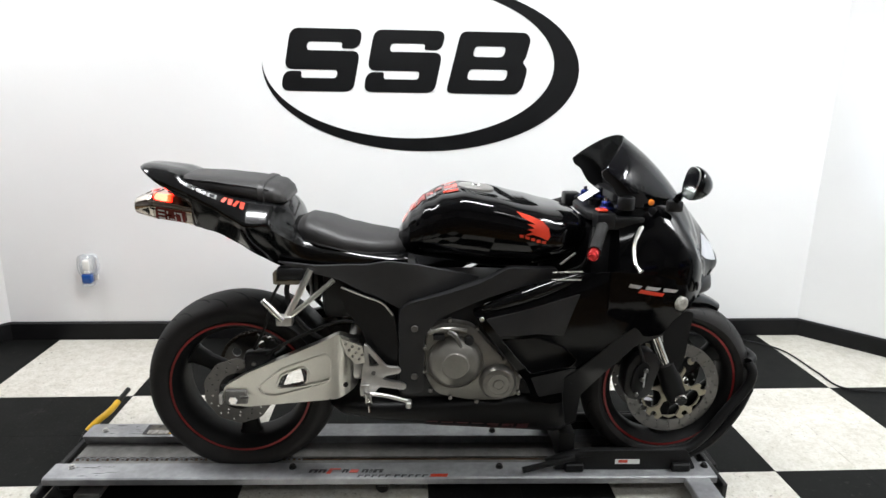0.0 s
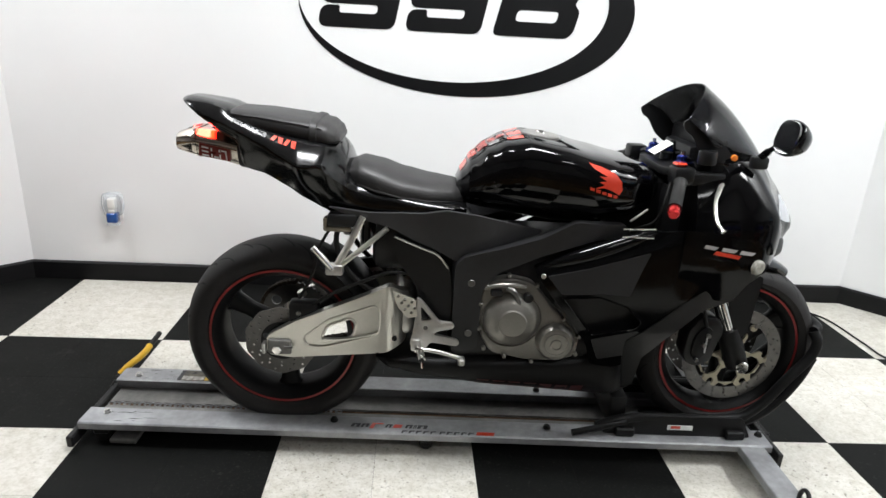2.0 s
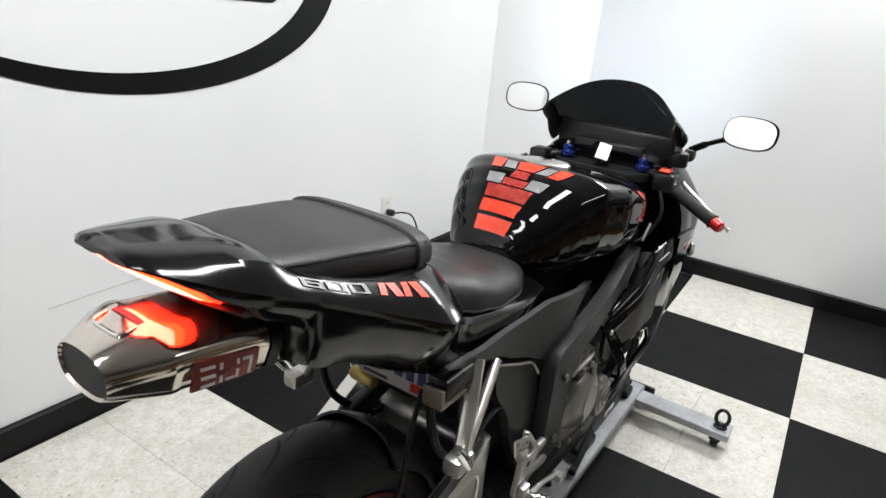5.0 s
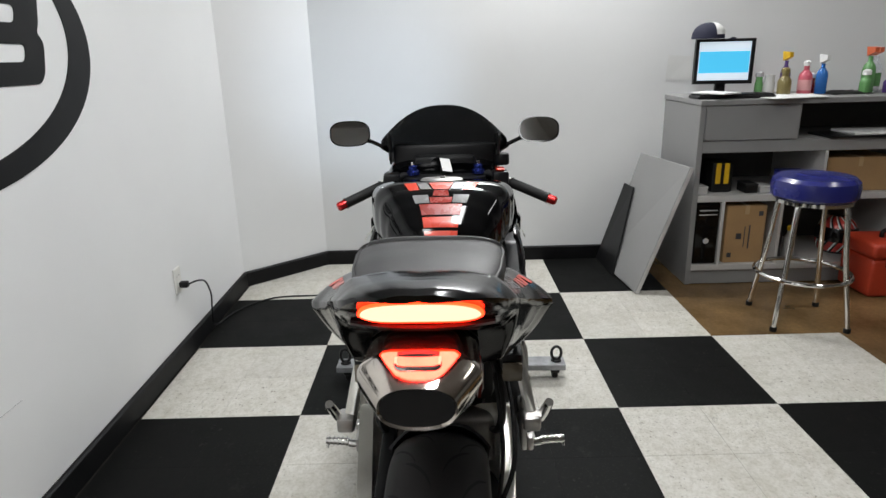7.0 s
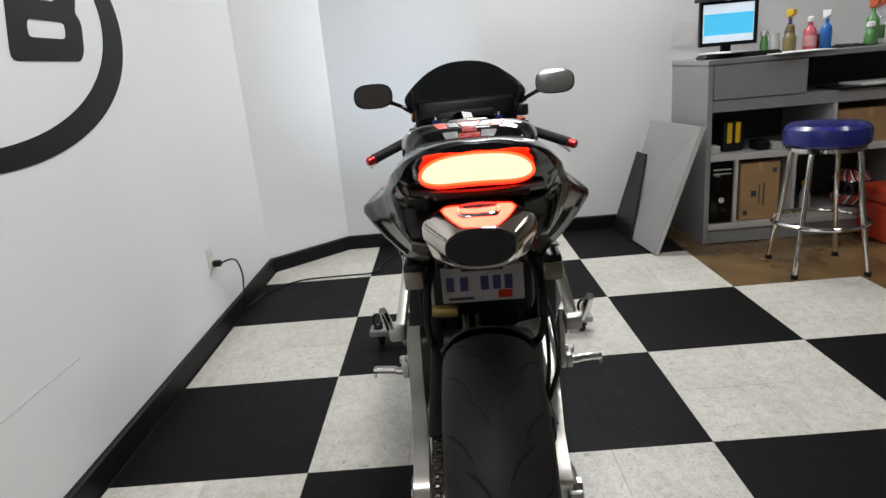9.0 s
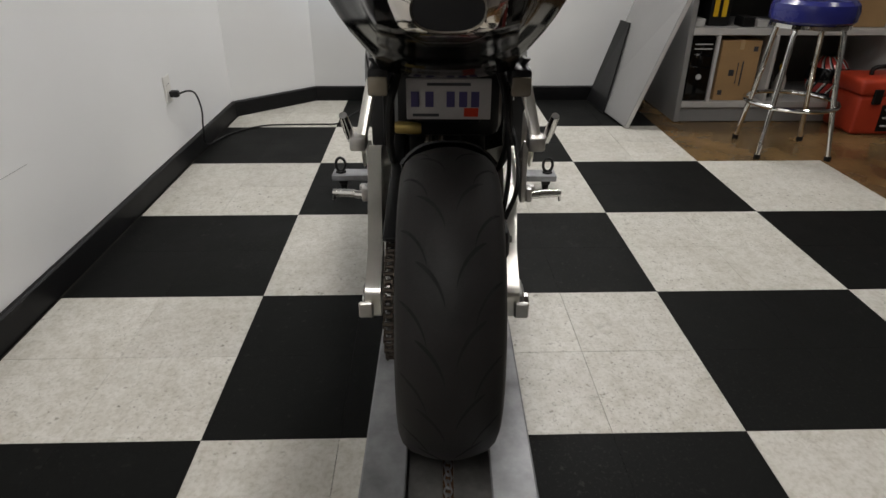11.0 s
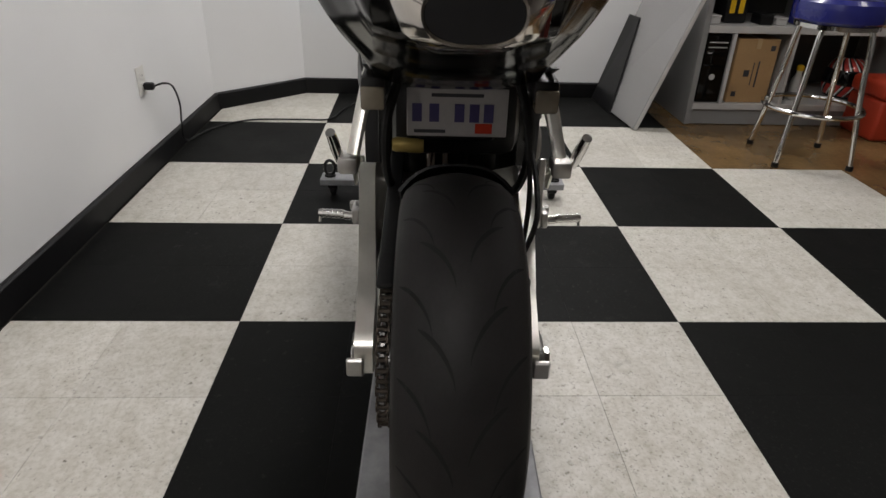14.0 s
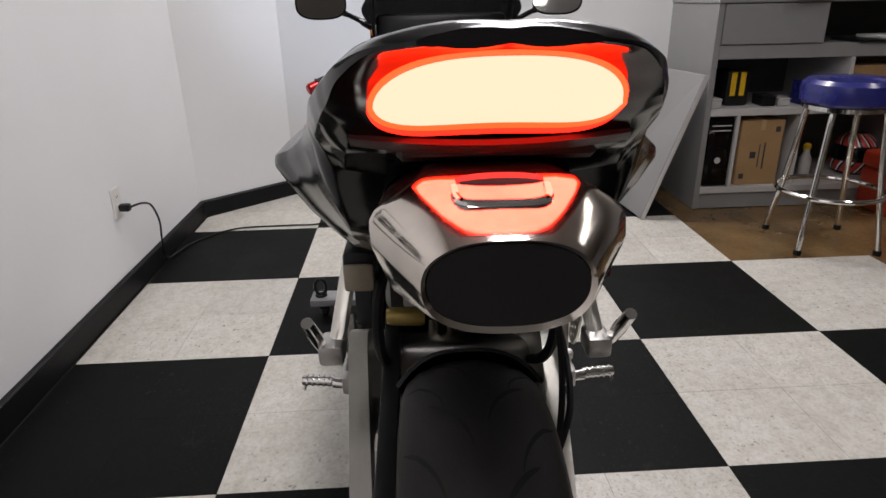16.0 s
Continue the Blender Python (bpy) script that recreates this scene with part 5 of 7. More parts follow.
def pad_film(x0, x1, rear, front):
    """Film on the tank between two stations; rear and front give its side edges."""
    bm = bmesh.new()
    grid = []
    for i in range(5):
        f = i / 4
        x = x0 + (x1 - x0) * f
        row = curve_at(TANKB.rows, x)
        col = []
        for j in range(7):
            y = (rear[0] + (rear[1] - rear[0]) * j / 6) * (1 - f) + (front[0] + (front[1] - front[0]) * j / 6) * f
            a = math.acos(min(1.0, abs(y) / row[2]) ** (row[4] / 2))
            col.append(bm.verts.new(TANKB.at(x, a if y >= 0 else math.pi - a, 0.002)))
        grid.append(col)
    for a, b in zip(grid, grid[1:]):
        for j in range(6):
            bm.faces.new((a[j], a[j + 1], b[j + 1], b[j]))
    return bm


for x0, x1, rear, front, mat in ((0.510, 0.527, (-0.035, 0.035), (-0.039, 0.039), RED), (0.531, 0.552, (-0.040, 0.040), (-0.044, 0.044), RED), (0.556, 0.580, (-0.045, 0.045), (-0.052, 0.052), PAD_DULL), (0.585, 0.604, (-0.025, 0.025), (-0.028, 0.028), PAD_DULL), (0.585, 0.612, (-0.061, -0.027), (-0.070, -0.031), PAD_GREY), (0.585, 0.612, (0.027, 0.061), (0.031, 0.070), PAD_GREY), (0.608, 0.630, (-0.020, 0.020), (-0.017, 0.017), PAD_DULL), (0.637, 0.676, (-0.019, 0.019), (-0.031, 0.031), RED), (0.637, 0.672, (-0.050, -0.023), (-0.061, -0.036), PAD_GREY), (0.637, 0.672, (0.023, 0.050), (0.036, 0.061), PAD_GREY), (0.632, 0.676, (-0.078, -0.053), (-0.095, -0.064), RED), (0.632, 0.676, (0.053, 0.078), (0.064, 0.095), RED)):
    part("tank_pad", pad_film(x0, x1, rear, front), mat, tank, "segment of the tank pad")
part("filler_cap", upright([(0, 0.0), (0.050, 0.0), (0.056, -0.004), (0.056, -0.012), (0, -0.012)], 32), ALU_CAST, tank, "aluminium filler cap").matrix_basis = pose(0.735, 0, 1.0005, 0, 6, 0)
part("filler_lock", upright([(0, 0.004), (0.012, 0.004), (0.014, 0.0), (0, 0.0)], 20), CHROME, tank).matrix_basis = pose(0.735, 0, 1.001, 0, 6, 0)
part("air_box", box((0.93, -0.10, 0.74), (1.10, 0.10, 0.90), 0.03, seg=2), BLACK_PLASTIC, bike)

# fairings
def fair_line(x):
    return 0.660 + 0.40 * (x - 0.74)


def fair_y(x, z):
    over = z - fair_line(x)
    y = 0.243 - 0.95 * (over + math.hypot(over, 0.022)) / 2 - 0.05 * max(0, 0.60 - z) - 0.28 * max(0, 0.50 - z) - 0.06 * max(0, x - 1.10) - 0.18 * max(0, 0.86 - x)
    return max(y, 0.12)


FAIR = [(0.716, 0.664), (0.765, 0.690), (0.83, 0.718), (0.915, 0.752), (1.00, 0.782), (1.10, 0.795), (1.18, 0.770), (1.20, 0.700), (1.145, 0.600), (1.125, 0.545), (1.06, 0.450), (1.035, 0.385), (0.975, 0.362), (0.91, 0.372), (0.885, 0.445), (0.835, 0.512), (0.770, 0.592)]
VENT = round_corners([(0.803, 0.587), (0.901, 0.600), (0.979, 0.573), (1.024, 0.528), (1.010, 0.509), (0.893, 0.480), (0.838, 0.544)], 0.006, 2)
fairing_r = both("side_fairing", panel(round_corners(FAIR, 0.012), fair_y, 0.008, 5, [VENT]), GLOSS_DULL, bike, "gloss black side fairing", 50)[0]
# added black panel stops light leaking through, so the vent reads dark
both("vent_back", panel([(0.79, 0.615), (1.04, 0.615), (1.04, 0.465), (0.86, 0.465), (0.79, 0.55)], lambda x, z: 0.196, 0.004, 1), BLACK_PLASTIC, fairing_r, "dark panel added behind the vent to keep light out")
part("vent_edge", tube([Vector((x, -fair_y(x, z) - 0.0004, z)) for x, z in VENT], 0.0022, 6, closed=True), GLOSS, fairing_r, "rolled edge of the vent")
# both facets take the greyer frame paint, for the floor mirrored in them
both("upper_facet", panel(round_corners([(0.756, 0.646), (0.880, 0.686), (1.020, 0.732), (1.004, 0.688), (0.978, 0.607), (0.901, 0.612), (0.797, 0.600)], 0.006), lambda x, z: fair_y(x, z) + 0.002 + 0.03 * max(0, 0.70 - z), 0.004, 4), FRAMEBLK, fairing_r, "satin black upper facet, greyer for the reflected floor")
both("lower_facet", panel(round_corners([(0.894, 0.466), (1.018, 0.502), (1.036, 0.482), (1.032, 0.424), (0.925, 0.394)], 0.008), lambda x, z: fair_y(x, z) + 0.002 + 0.05 * max(0, 0.50 - z), 0.004, 3), FRAMEBLK, fairing_r, "satin black lower facet, greyer for the reflected floor")
blade = []
for k in range(25):
    x = 0.738 + 0.300 * k / 24
    wide = 0.20 + 0.80 * math.sin(math.pi * k / 24) ** 0.6
    ring = []
    for j in range(9):
        a = radians(-40 + 120 * j / 8)
        ring.append(Vector((x, -(fair_y(x, fair_line(x)) - 0.014 + 0.0215 * wide * math.cos(a) + 0.004 * (1 - wide)), fair_line(x) + 0.004 + 0.024 * wide * math.sin(a))))
    ring += [q + Vector((0, 0.006, 0)) for q in ring[::-1]]
    blade.append(ring)
both("fairing_blade", loft(blade), GLOSS, fairing_r, "gloss black rounded upper blade", 60)
both("fairing_skirt", panel(round_corners([(1.300, 0.658), (1.278, 0.597), (1.195, 0.572), (1.11, 0.488), (1.05, 0.405), (1.05, 0.30), (1.02, 0.28), (0.995, 0.40), (0.992, 0.468), (1.07, 0.535), (1.13, 0.590), (1.19, 0.632)], 0.01), lambda x, z: 0.249 - 0.10 * max(0, x - 1.06) - 0.12 * max(0, x - 1.20) - 0.05 * max(0, 0.60 - z) - 0.28 * max(0, 0.50 - z), 0.006, 4), BLACK_PLASTIC, bike, "satin black fairing skirt")
for x, z in ((0.745, 0.645), (1.015, 0.455), (1.125, 0.70)):
    both("fairing_bolt", disc_y((x, -fair_y(x, z) - 0.0005, z), 0.007, 0.004, 14, 0.001), ALU_CAST, bike)
BELLY = Body([(0.285, 0.318, 0.298, 0.09, 0.5), (0.33, 0.338, 0.286, 0.14, 0.55), (0.45, 0.356, 0.270, 0.170, 0.6), (0.65, 0.374, 0.250, 0.180, 0.6), (0.85, 0.392, 0.236, 0.182, 0.6), (1.00, 0.40, 0.216, 0.165, 0.6), (1.07, 0.38, 0.226, 0.12, 0.6)], 3.4, 0.0, 3.4)
belly = part("belly_pan", BELLY.mesh(4, 40), MATT, bike, "satin black belly pan", 50)
for k in range(7):
    x = 0.585 + k * 0.047
    both("belly_decal", panel([(x, 0.274 - 0.01 * k / 6), (x + 0.036, 0.273 - 0.01 * k / 6), (x + 0.040, 0.295 - 0.01 * k / 6), (x + 0.004, 0.296 - 0.01 * k / 6)], lambda x, z: BELLY.side(x, z) + 0.0015, 0.001, 0), material("dim_red_film", (0.055, 0.006, 0.006), 0.35), belly)
part("radiator", box((1.035, -0.15, 0.42), (1.065, 0.15, 0.68), 0.005), SATIN, bike, "black radiator")
part("inner_cowl", box((1.07, -0.13, 0.62), (1.20, 0.13, 0.90), 0.03, seg=2), BLACK_PLASTIC, bike)

NOSE = Shell([
    # x, ridge, lamp face, lamp edge, side, lower edge, bottom
    (1.125, 0, 0.972, 0.100, 0.970, 0.172, 0.952, 0.230, 0.850, 0.238, 0.745, 0, 0.700),
    (1.180, 0, 0.985, 0.100, 0.982, 0.174, 0.966, 0.233, 0.848, 0.240, 0.740, 0, 0.690),
    (1.240, 0, 0.988, 0.100, 0.984, 0.170, 0.966, 0.232, 0.844, 0.234, 0.735, 0, 0.685),
    (1.295, 0, 0.984, 0.094, 0.974, 0.166, 0.946, 0.236, 0.846, 0.236, 0.735, 0, 0.684),
    (1.341, 0, 0.978, 0.088, 0.954, 0.162, 0.902, 0.230, 0.842, 0.226, 0.735, 0, 0.684),
    (1.377, 0, 0.962, 0.078, 0.922, 0.148, 0.850, 0.196, 0.806, 0.190, 0.728, 0, 0.686),
    (1.405, 0, 0.928, 0.066, 0.884, 0.120, 0.814, 0.144, 0.784, 0.138, 0.722, 0, 0.690),
    (1.440, 0, 0.886, 0.050, 0.844, 0.084, 0.790, 0.088, 0.766, 0.080, 0.722, 0, 0.700),
    (1.475, 0, 0.840, 0.032, 0.812, 0.052, 0.778, 0.052, 0.760, 0.042, 0.728, 0, 0.716),
    (1.501, 0, 0.800, 0.016, 0.790, 0.026, 0.772, 0.026, 0.758, 0.018, 0.744, 0, 0.738),
    (1.514, 0, 0.772, 0.004, 0.769, 0.006, 0.764, 0.006, 0.760, 0.004, 0.756, 0, 0.754)])
nose = part("nose_cowl", NOSE.mesh(4, 4), GLOSS_DULL, bike, "gloss black nose cowl", 30)
for side in (-1, 1):
    part("head_lamp", NOSE.patch(side, [(1.407, 1.96), (1.493, 1.9), (1.483, 0.35), (1.433, 0.75)], 0.003, 8), HEADLENS, nose, "clear head lamp lens", 60)
    part("lamp_reflector", NOSE.patch(side, [(1.415, 1.85), (1.483, 1.8), (1.475, 0.5), (1.440, 0.85)], 0.0008, 8), emitter("lit_head_lamp", (0.50, 0.52, 0.55), 0.06), nose, "lit head lamp reflector", 60)


def cowl_y(x, z):
    return 0.247 - 0.10 * max(0, x - 1.22) - 2.6 * max(0, x - 1.32) ** 1.4 - 0.15 * max(0, 0.70 - z)


for x, w in ((1.152, 0.040), (1.200, 0.046), (1.252, 0.046)):
    top = 0.764 - 0.135 * (x - 1.152)
    both("name_mark", panel([(x, top - 0.010), (x + w - 0.010, top - 0.014), (x + w, top - 0.006), (x + 0.004, top)], lambda x, z: max(NOSE.side(x, z) + 0.002, cowl_y(x, z) + 0.0015), 0.001, 1), SILVER_FILM, nose, "silver mark")
both("name_mark", panel([(1.180, 0.738), (1.252, 0.726), (1.258, 0.735), (1.188, 0.748)], lambda x, z: cowl_y(x, z) + 0.0015, 0.001, 2), RED, nose, "red mark")
both("signal_plug", lathe([(0, -0.008), (0.016, -0.007), (0.021, -0.003), (0.022, 0.004)], 24, m=Matrix.Translation((1.312, -cowl_y(1.312, 0.704) - 0.003, 0.704)) @ pose(0, 0, 0, 0, 0, 20)), CLEARLENS, nose, "pale round signal cover")
both("side_reflector", lathe([(0, -0.004), (0.008, -0.003), (0.009, 0.002)], 16, m=Matrix.Translation((1.215, -0.186, 0.985))), AMBER, nose, "small amber reflector")
# lower nose panel down to the skirt
both("lower_cowl", panel(round_corners([(1.10, 0.80), (1.20, 0.790), (1.30, 0.772), (1.392, 0.768), (1.418, 0.722), (1.345, 0.684), (1.300, 0.655), (1.272, 0.605), (1.235, 0.598), (1.170, 0.610), (1.10, 0.66)], 0.012), cowl_y, 0.006, 4), GLOSS_DULL, bike, "gloss black lower cowl", 50)

chin = [[Vector((x, half * math.copysign(abs(math.cos(a)) ** 0.7, math.cos(a)), (low + high) / 2 + (high - low) / 2 * math.copysign(abs(math.sin(a)) ** 0.7, math.sin(a)))) for a in (2 * math.pi * k / 24 for k in range(24))] for x, half, low, high in ((1.38, 0.135, 0.672, 0.745), (1.43, 0.100, 0.668, 0.748), (1.465, 0.066, 0.668, 0.745), (1.486, 0.040, 0.670, 0.735), (1.500, 0.016, 0.674, 0.700))]
part("air_intake", loft(chin), SATIN, nose, "satin black intake under the lamps", 50)

# windscreen
rings = []
for j in range(25):
    s = j / 24 * 2 - 1
    top = Vector((1.172 - 0.088 * abs(s) ** 2.0, 0.178 * s, 1.157 - 0.078 * abs(s) ** 2.4))
    low = Vector((1.372 - 0.215 * abs(s) ** 2.0, 0.190 * s, 0.967 + 0.048 * abs(s) ** 2.0))
    col = []
    for i in range(11):
        f = i / 10
        q = top.lerp(low, f)
        q.z += 0.016 * math.sin(math.pi * f) * (1 - s * s)
        q.y *= 1 + 0.10 * math.sin(math.pi * f)
        col.append(q)
    rings.append(col)
bm = bmesh.new()
grid = [[bm.verts.new(q) for q in col] for col in rings]
for a, b in zip(grid, grid[1:]):
    for i in range(10):
        bm.faces.new((a[i], a[i + 1], b[i + 1], b[i]))
made = bmesh.ops.extrude_face_region(bm, geom=bm.faces[:])
for g in made["geom"]:
    if isinstance(g, bmesh.types.BMVert):
        g.co.x -= 0.003
        g.co.z -= 0.002
part("windscreen", bm, SMOKE, bike, "dark tinted windscreen", 60)
both("screen_wing", panel(round_corners([(1.068, 1.070), (1.095, 1.082), (1.14, 1.062), (1.19, 1.012), (1.215, 0.985), (1.16, 0.965), (1.125, 0.992), (1.098, 1.036), (1.078, 1.046)], 0.010), lambda x, z: 0.178 - 0.02 * (z - 1.05), 0.005, 3), SATIN, bike, "black screen side wing")
part("cockpit_panel", box((1.172, -0.172, 0.930), (1.205, 0.172, 1.032), 0.016, seg=2), BLACK_PLASTIC, bike, "black inner panel behind the screen")
cluster = part("instrument_panel", box((1.128, -0.10, 0.930), (1.170, 0.10, 0.998), 0.014, seg=2), BLACK_PLASTIC, bike, "black instrument panel")
part("dial", lathe([(0, -0.004), (0.026, -0.004), (0.029, 0.0), (0.029, 0.006)], 32, m=Matrix.Translation((1.1265, 0.02, 0.965)) @ pose(0, 0, 0, 0, 0, -90)), GLOSS, cluster, "dark dial")

# mirrors
for s in (-1, 1):
    c = Vector((1.266 if s < 0 else 1.246, s * 0.322, 1.062))
    back = Matrix.Translation(c) @ pose(0, 0, 0, 0, 9 if s > 0 else 18, s * 9)
    shell = []
    for x, k in ((0.000, 1.0), (0.003, 1.01), (0.014, 0.93), (0.027, 0.76), (0.038, 0.54), (0.046, 0.30), (0.050, 0.10)):
        shell.append([back @ Vector((x, k * 0.068 * math.copysign(abs(math.cos(a)) ** 0.72, math.cos(a)), k * 0.043 * math.copysign(abs(math.sin(a)) ** 0.72, math.sin(a)))) for a in (2 * math.pi * j / 36 for j in range(36))])
    mir = part("mirror", loft(shell), GLOSS, bike, "black rear-view mirror on a stalk", 60)
    face_m = Matrix.Translation(c) @ pose(0, 0, 0, 0, 9 if s > 0 else 12, s * 9)
    glass = [face_m @ Vector((-0.0012 if s > 0 else -0.0052, 0.064 * math.copysign(abs(math.cos(a)) ** 0.72, math.cos(a)), 0.0395 * math.copysign(abs(math.sin(a)) ** 0.72, math.sin(a)))) for a in (2 * math.pi * j / 36 for j in range(36))]
    part("mirror_glass", loft([glass, [q + Vector((0.001 if s > 0 else 0.004, 0, 0)) for q in glass]]), MIRROR, mir, "mirror glass", 0)
    part("stalk", tube(spline([(1.276, s * 0.290, 1.044), (1.280, s * 0.255, 1.030), (1.284, s * 0.215, 1.010), (1.286, s * 0.180, 0.988)], 5), [0.0085] * 5 + [0.007] * 5 + [0.010] * 6, 12), GLOSS, mir)
    part("stalk_boot", box((1.262, s * 0.182 - 0.014, 0.958), (1.306, s * 0.182 + 0.014, 0.992), 0.008, seg=2), SATIN, mir)

# fork, clamps and bars, turned a little to the left
steer = pose(1.20, 0, 0, 0, 0, 2.5) @ pose(-1.20, 0, 0)
def steered(bm):
    bm.transform(steer)
    return bm
def on_fork(z, y):
    return Vector((1.387 - 0.46 * (z - 0.345), y, z))
for s in (-1, 1):
    leg = part("fork_leg", steered(tube([on_fork(0.56, s * 0.105), on_fork(0.92, s * 0.105)], 0.0265, 20)), MATT, bike, "black upper fork tube")
    part("stanchion", steered(tube([on_fork(0.43, s * 0.105), on_fork(0.565, s * 0.105)], 0.0205, 20)), CHROME, leg, "bright fork stanchion")
    part("axle_bracket", steered(tube([on_fork(0.335, s * 0.102) , on_fork(0.40, s * 0.105), on_fork(0.455, s * 0.105)], [0.033, 0.034, 0.029], 16)), MATT, leg, "black axle bracket")
    part("fender_stay", steered(panel(round_corners([(1.300, 0.655), (1.405, 0.630), (1.392, 0.47), (1.372, 0.42), (1.345, 0.43), (1.325, 0.50)], 0.012), lambda x, z: 0.122, 0.006, 1, side=s)), MATT, leg, "black fender stay")
    part("axle_cap", steered(disc_y((1.387, s * 0.140, 0.345), 0.019, 0.010, 20, 0.003)), CHROME, leg, "bright axle cap")
    part("axle_bolt", steered(disc_y((1.372, s * 0.135 if s > 0 else -0.130, 0.395), 0.006, 0.006, 12, 0.001)), CHROME, leg)
    caliper = part("front_caliper", steered(plate(round_corners([(1.206, 0.372), (1.212, 0.452), (1.246, 0.500), (1.300, 0.496), (1.322, 0.452), (1.306, 0.404), (1.296, 0.352), (1.256, 0.334), (1.222, 0.342)], 0.016), s * 0.058, s * 0.123, bevel=0.007)), BLACK_PLASTIC, bike, "black front brake caliper")
    part("caliper_body", steered(plate(round_corners([(1.224, 0.384), (1.230, 0.440), (1.256, 0.474), (1.284, 0.462), (1.280, 0.404), (1.262, 0.364), (1.236, 0.360)], 0.014), s * 0.1232, s * 0.131, bevel=0.004)), MATT, caliper)
    for z in (0.365, 0.415, 0.445):
        part("caliper_bolt", steered(disc_y((1.240 + (z - 0.36) * 0.3, s * 0.1345, z), 0.007, 0.008, 12, 0.001)), STEEL, caliper)
    part("caliper_mark", steered(box((1.264, s * 0.1315 - 0.0006, 0.385), (1.269, s * 0.1315 + 0.0006, 0.445), 0)), SILVER_FILM, caliper, smooth=0)
    part("brake_hose", steered(tube(spline([(1.27, s * 0.12, 0.45), (1.235, s * 0.14, 0.53), (1.20, s * 0.13, 0.64), (1.17, s * 0.08, 0.75)], 5), 0.005, 8)), RUBBER, bike, "black brake hose")
part("front_axle", steered(tube([(1.387, -0.13, 0.345), (1.387, 0.13, 0.345)], 0.012, 14)), STEEL, bike)
clamp = part("top_clamp", steered(plate(round_corners([(1.060, 0.10), (1.06, -0.10), (1.085, -0.135), (1.135, -0.135), (1.15, -0.05), (1.15, 0.05), (1.135, 0.135), (1.085, 0.135)], 0.02), 0, 0.022, bevel=0.003)), SATIN, bike, "black top fork clamp")
clamp.data.transform(Matrix(((1, 0, 0, 0), (0, 0, 1, 0), (0, 1, 0, 0.922), (0, 0, 0, 1))))
for s in (-1, 1):
    adj = part("fork_adjuster", steered(upright([(0, 0), (0.020, 0), (0.020, 0.010), (0.014, 0.014), (0.014, 0.026), (0.009, 0.030), (0, 0.030)], 20, (1.105, s * 0.105, 0.9445))), BLUE_ANOD, bike, "blue anodised fork adjuster")
    part("adjuster_screw", steered(upright([(0, 0), (0.006, 0), (0.006, 0.010), (0, 0.010)], 12, (1.105, s * 0.105, 0.9748))), CHROME, adj)
part("ignition_lock", steered(upright([(0, 0), (0.018, 0), (0.018, 0.018), (0, 0.020)], 20, (1.105, 0, 0.9445))), BLACK_PLASTIC, bike)
tag = part("key_tag", box((-0.001, -0.017, -0.032), (0.001, 0.017, 0.032), 0.0005), WHITE_FILM, bike, "white paper key tag", 0)
tag.matrix_basis = pose(1.084, -0.006, 0.976, 20, 58, 34)
for s in (-1, 1):
    inner, outer = Vector((1.100, s * 0.135, 0.944)), Vector((1.006, s * 0.326, 0.872))
    bar = part("handlebar", steered(tube([Vector((1.12, s * 0.108, 0.932)), inner, outer.lerp(inner, 0.05)], 0.011, 14)), SATIN, bike, "black clip-on handlebar")
    part("grip", steered(tube([inner.lerp(outer, f) for f in (0.36, 0.38, 0.40, 0.93, 0.95)], [0.015, 0.0185, 0.016, 0.016, 0.0185], 18)), RUBBER, bar, "ribbed black rubber grip")
    part("bar_end", steered(tube([inner.lerp(outer, f) for f in (0.952, 1.05, 1.075)], [0.0145, 0.0145, 0.010], 18)), RED_ANOD, bar, "red bar end weight")
    mid = inner.lerp(outer, 0.20)
    sw = part("switch_box", steered(box((mid.x - 0.030, mid.y - 0.026, mid.z - 0.022), (mid.x + 0.026, mid.y + 0.026, mid.z + 0.026), 0.008, seg=2)), BLACK_PLASTIC, bar, "black switch housing")
    if s < 0:
        part("kill_switch", steered(box((mid.x - 0.026, mid.y - 0.014, mid.z + 0.0262), (mid.x + 0.006, mid.y + 0.016, mid.z + 0.036), 0.004)), RED, bar, "red kill switch")
    lever = part("lever", steered(tube(spline([(1.188, s * 0.190, 0.922), (1.166, s * 0.220, 0.906), (1.136, s * 0.270, 0.882), (1.123, s * 0.320, 0.848), (1.131, s * 0.345, 0.830)], 5), [0.0065] * 8 + [0.0050] * 8 + [0.0045] * 4 + [0.0075], 12, flat=0.8)), ALU, bike, "bare metal hand lever")
    part("lever_perch", steered(box((1.100, s * 0.178 - 0.020, 0.908), (1.190, s * 0.178 + 0.020, 0.944), 0.007, seg=2)), BLACK_PLASTIC, lever)
part("brake_reservoir", steered(upright([(0, 0), (0.022, 0), (0.024, 0.004), (0.024, 0.030), (0.022, 0.036), (0, 0.037)], 22, (1.135, -0.185, 0.965))), BLACK_PLASTIC, bike, "black brake fluid reservoir")
part("clutch_cable", steered(tube(spline([(1.12, 0.18, 0.94), (1.16, 0.12, 0.93), (1.15, 0.08, 0.86), (1.06, 0.09, 0.78)], 6), 0.0045, 8)), RUBBER, bike)
part("throttle_cable", steered(tube(spline([(1.06, -0.165, 0.925), (1.04, -0.19, 0.86), (1.03, -0.17, 0.80), (0.99, -0.14, 0.77)], 6), 0.0045, 8)), RUBBER, bike)

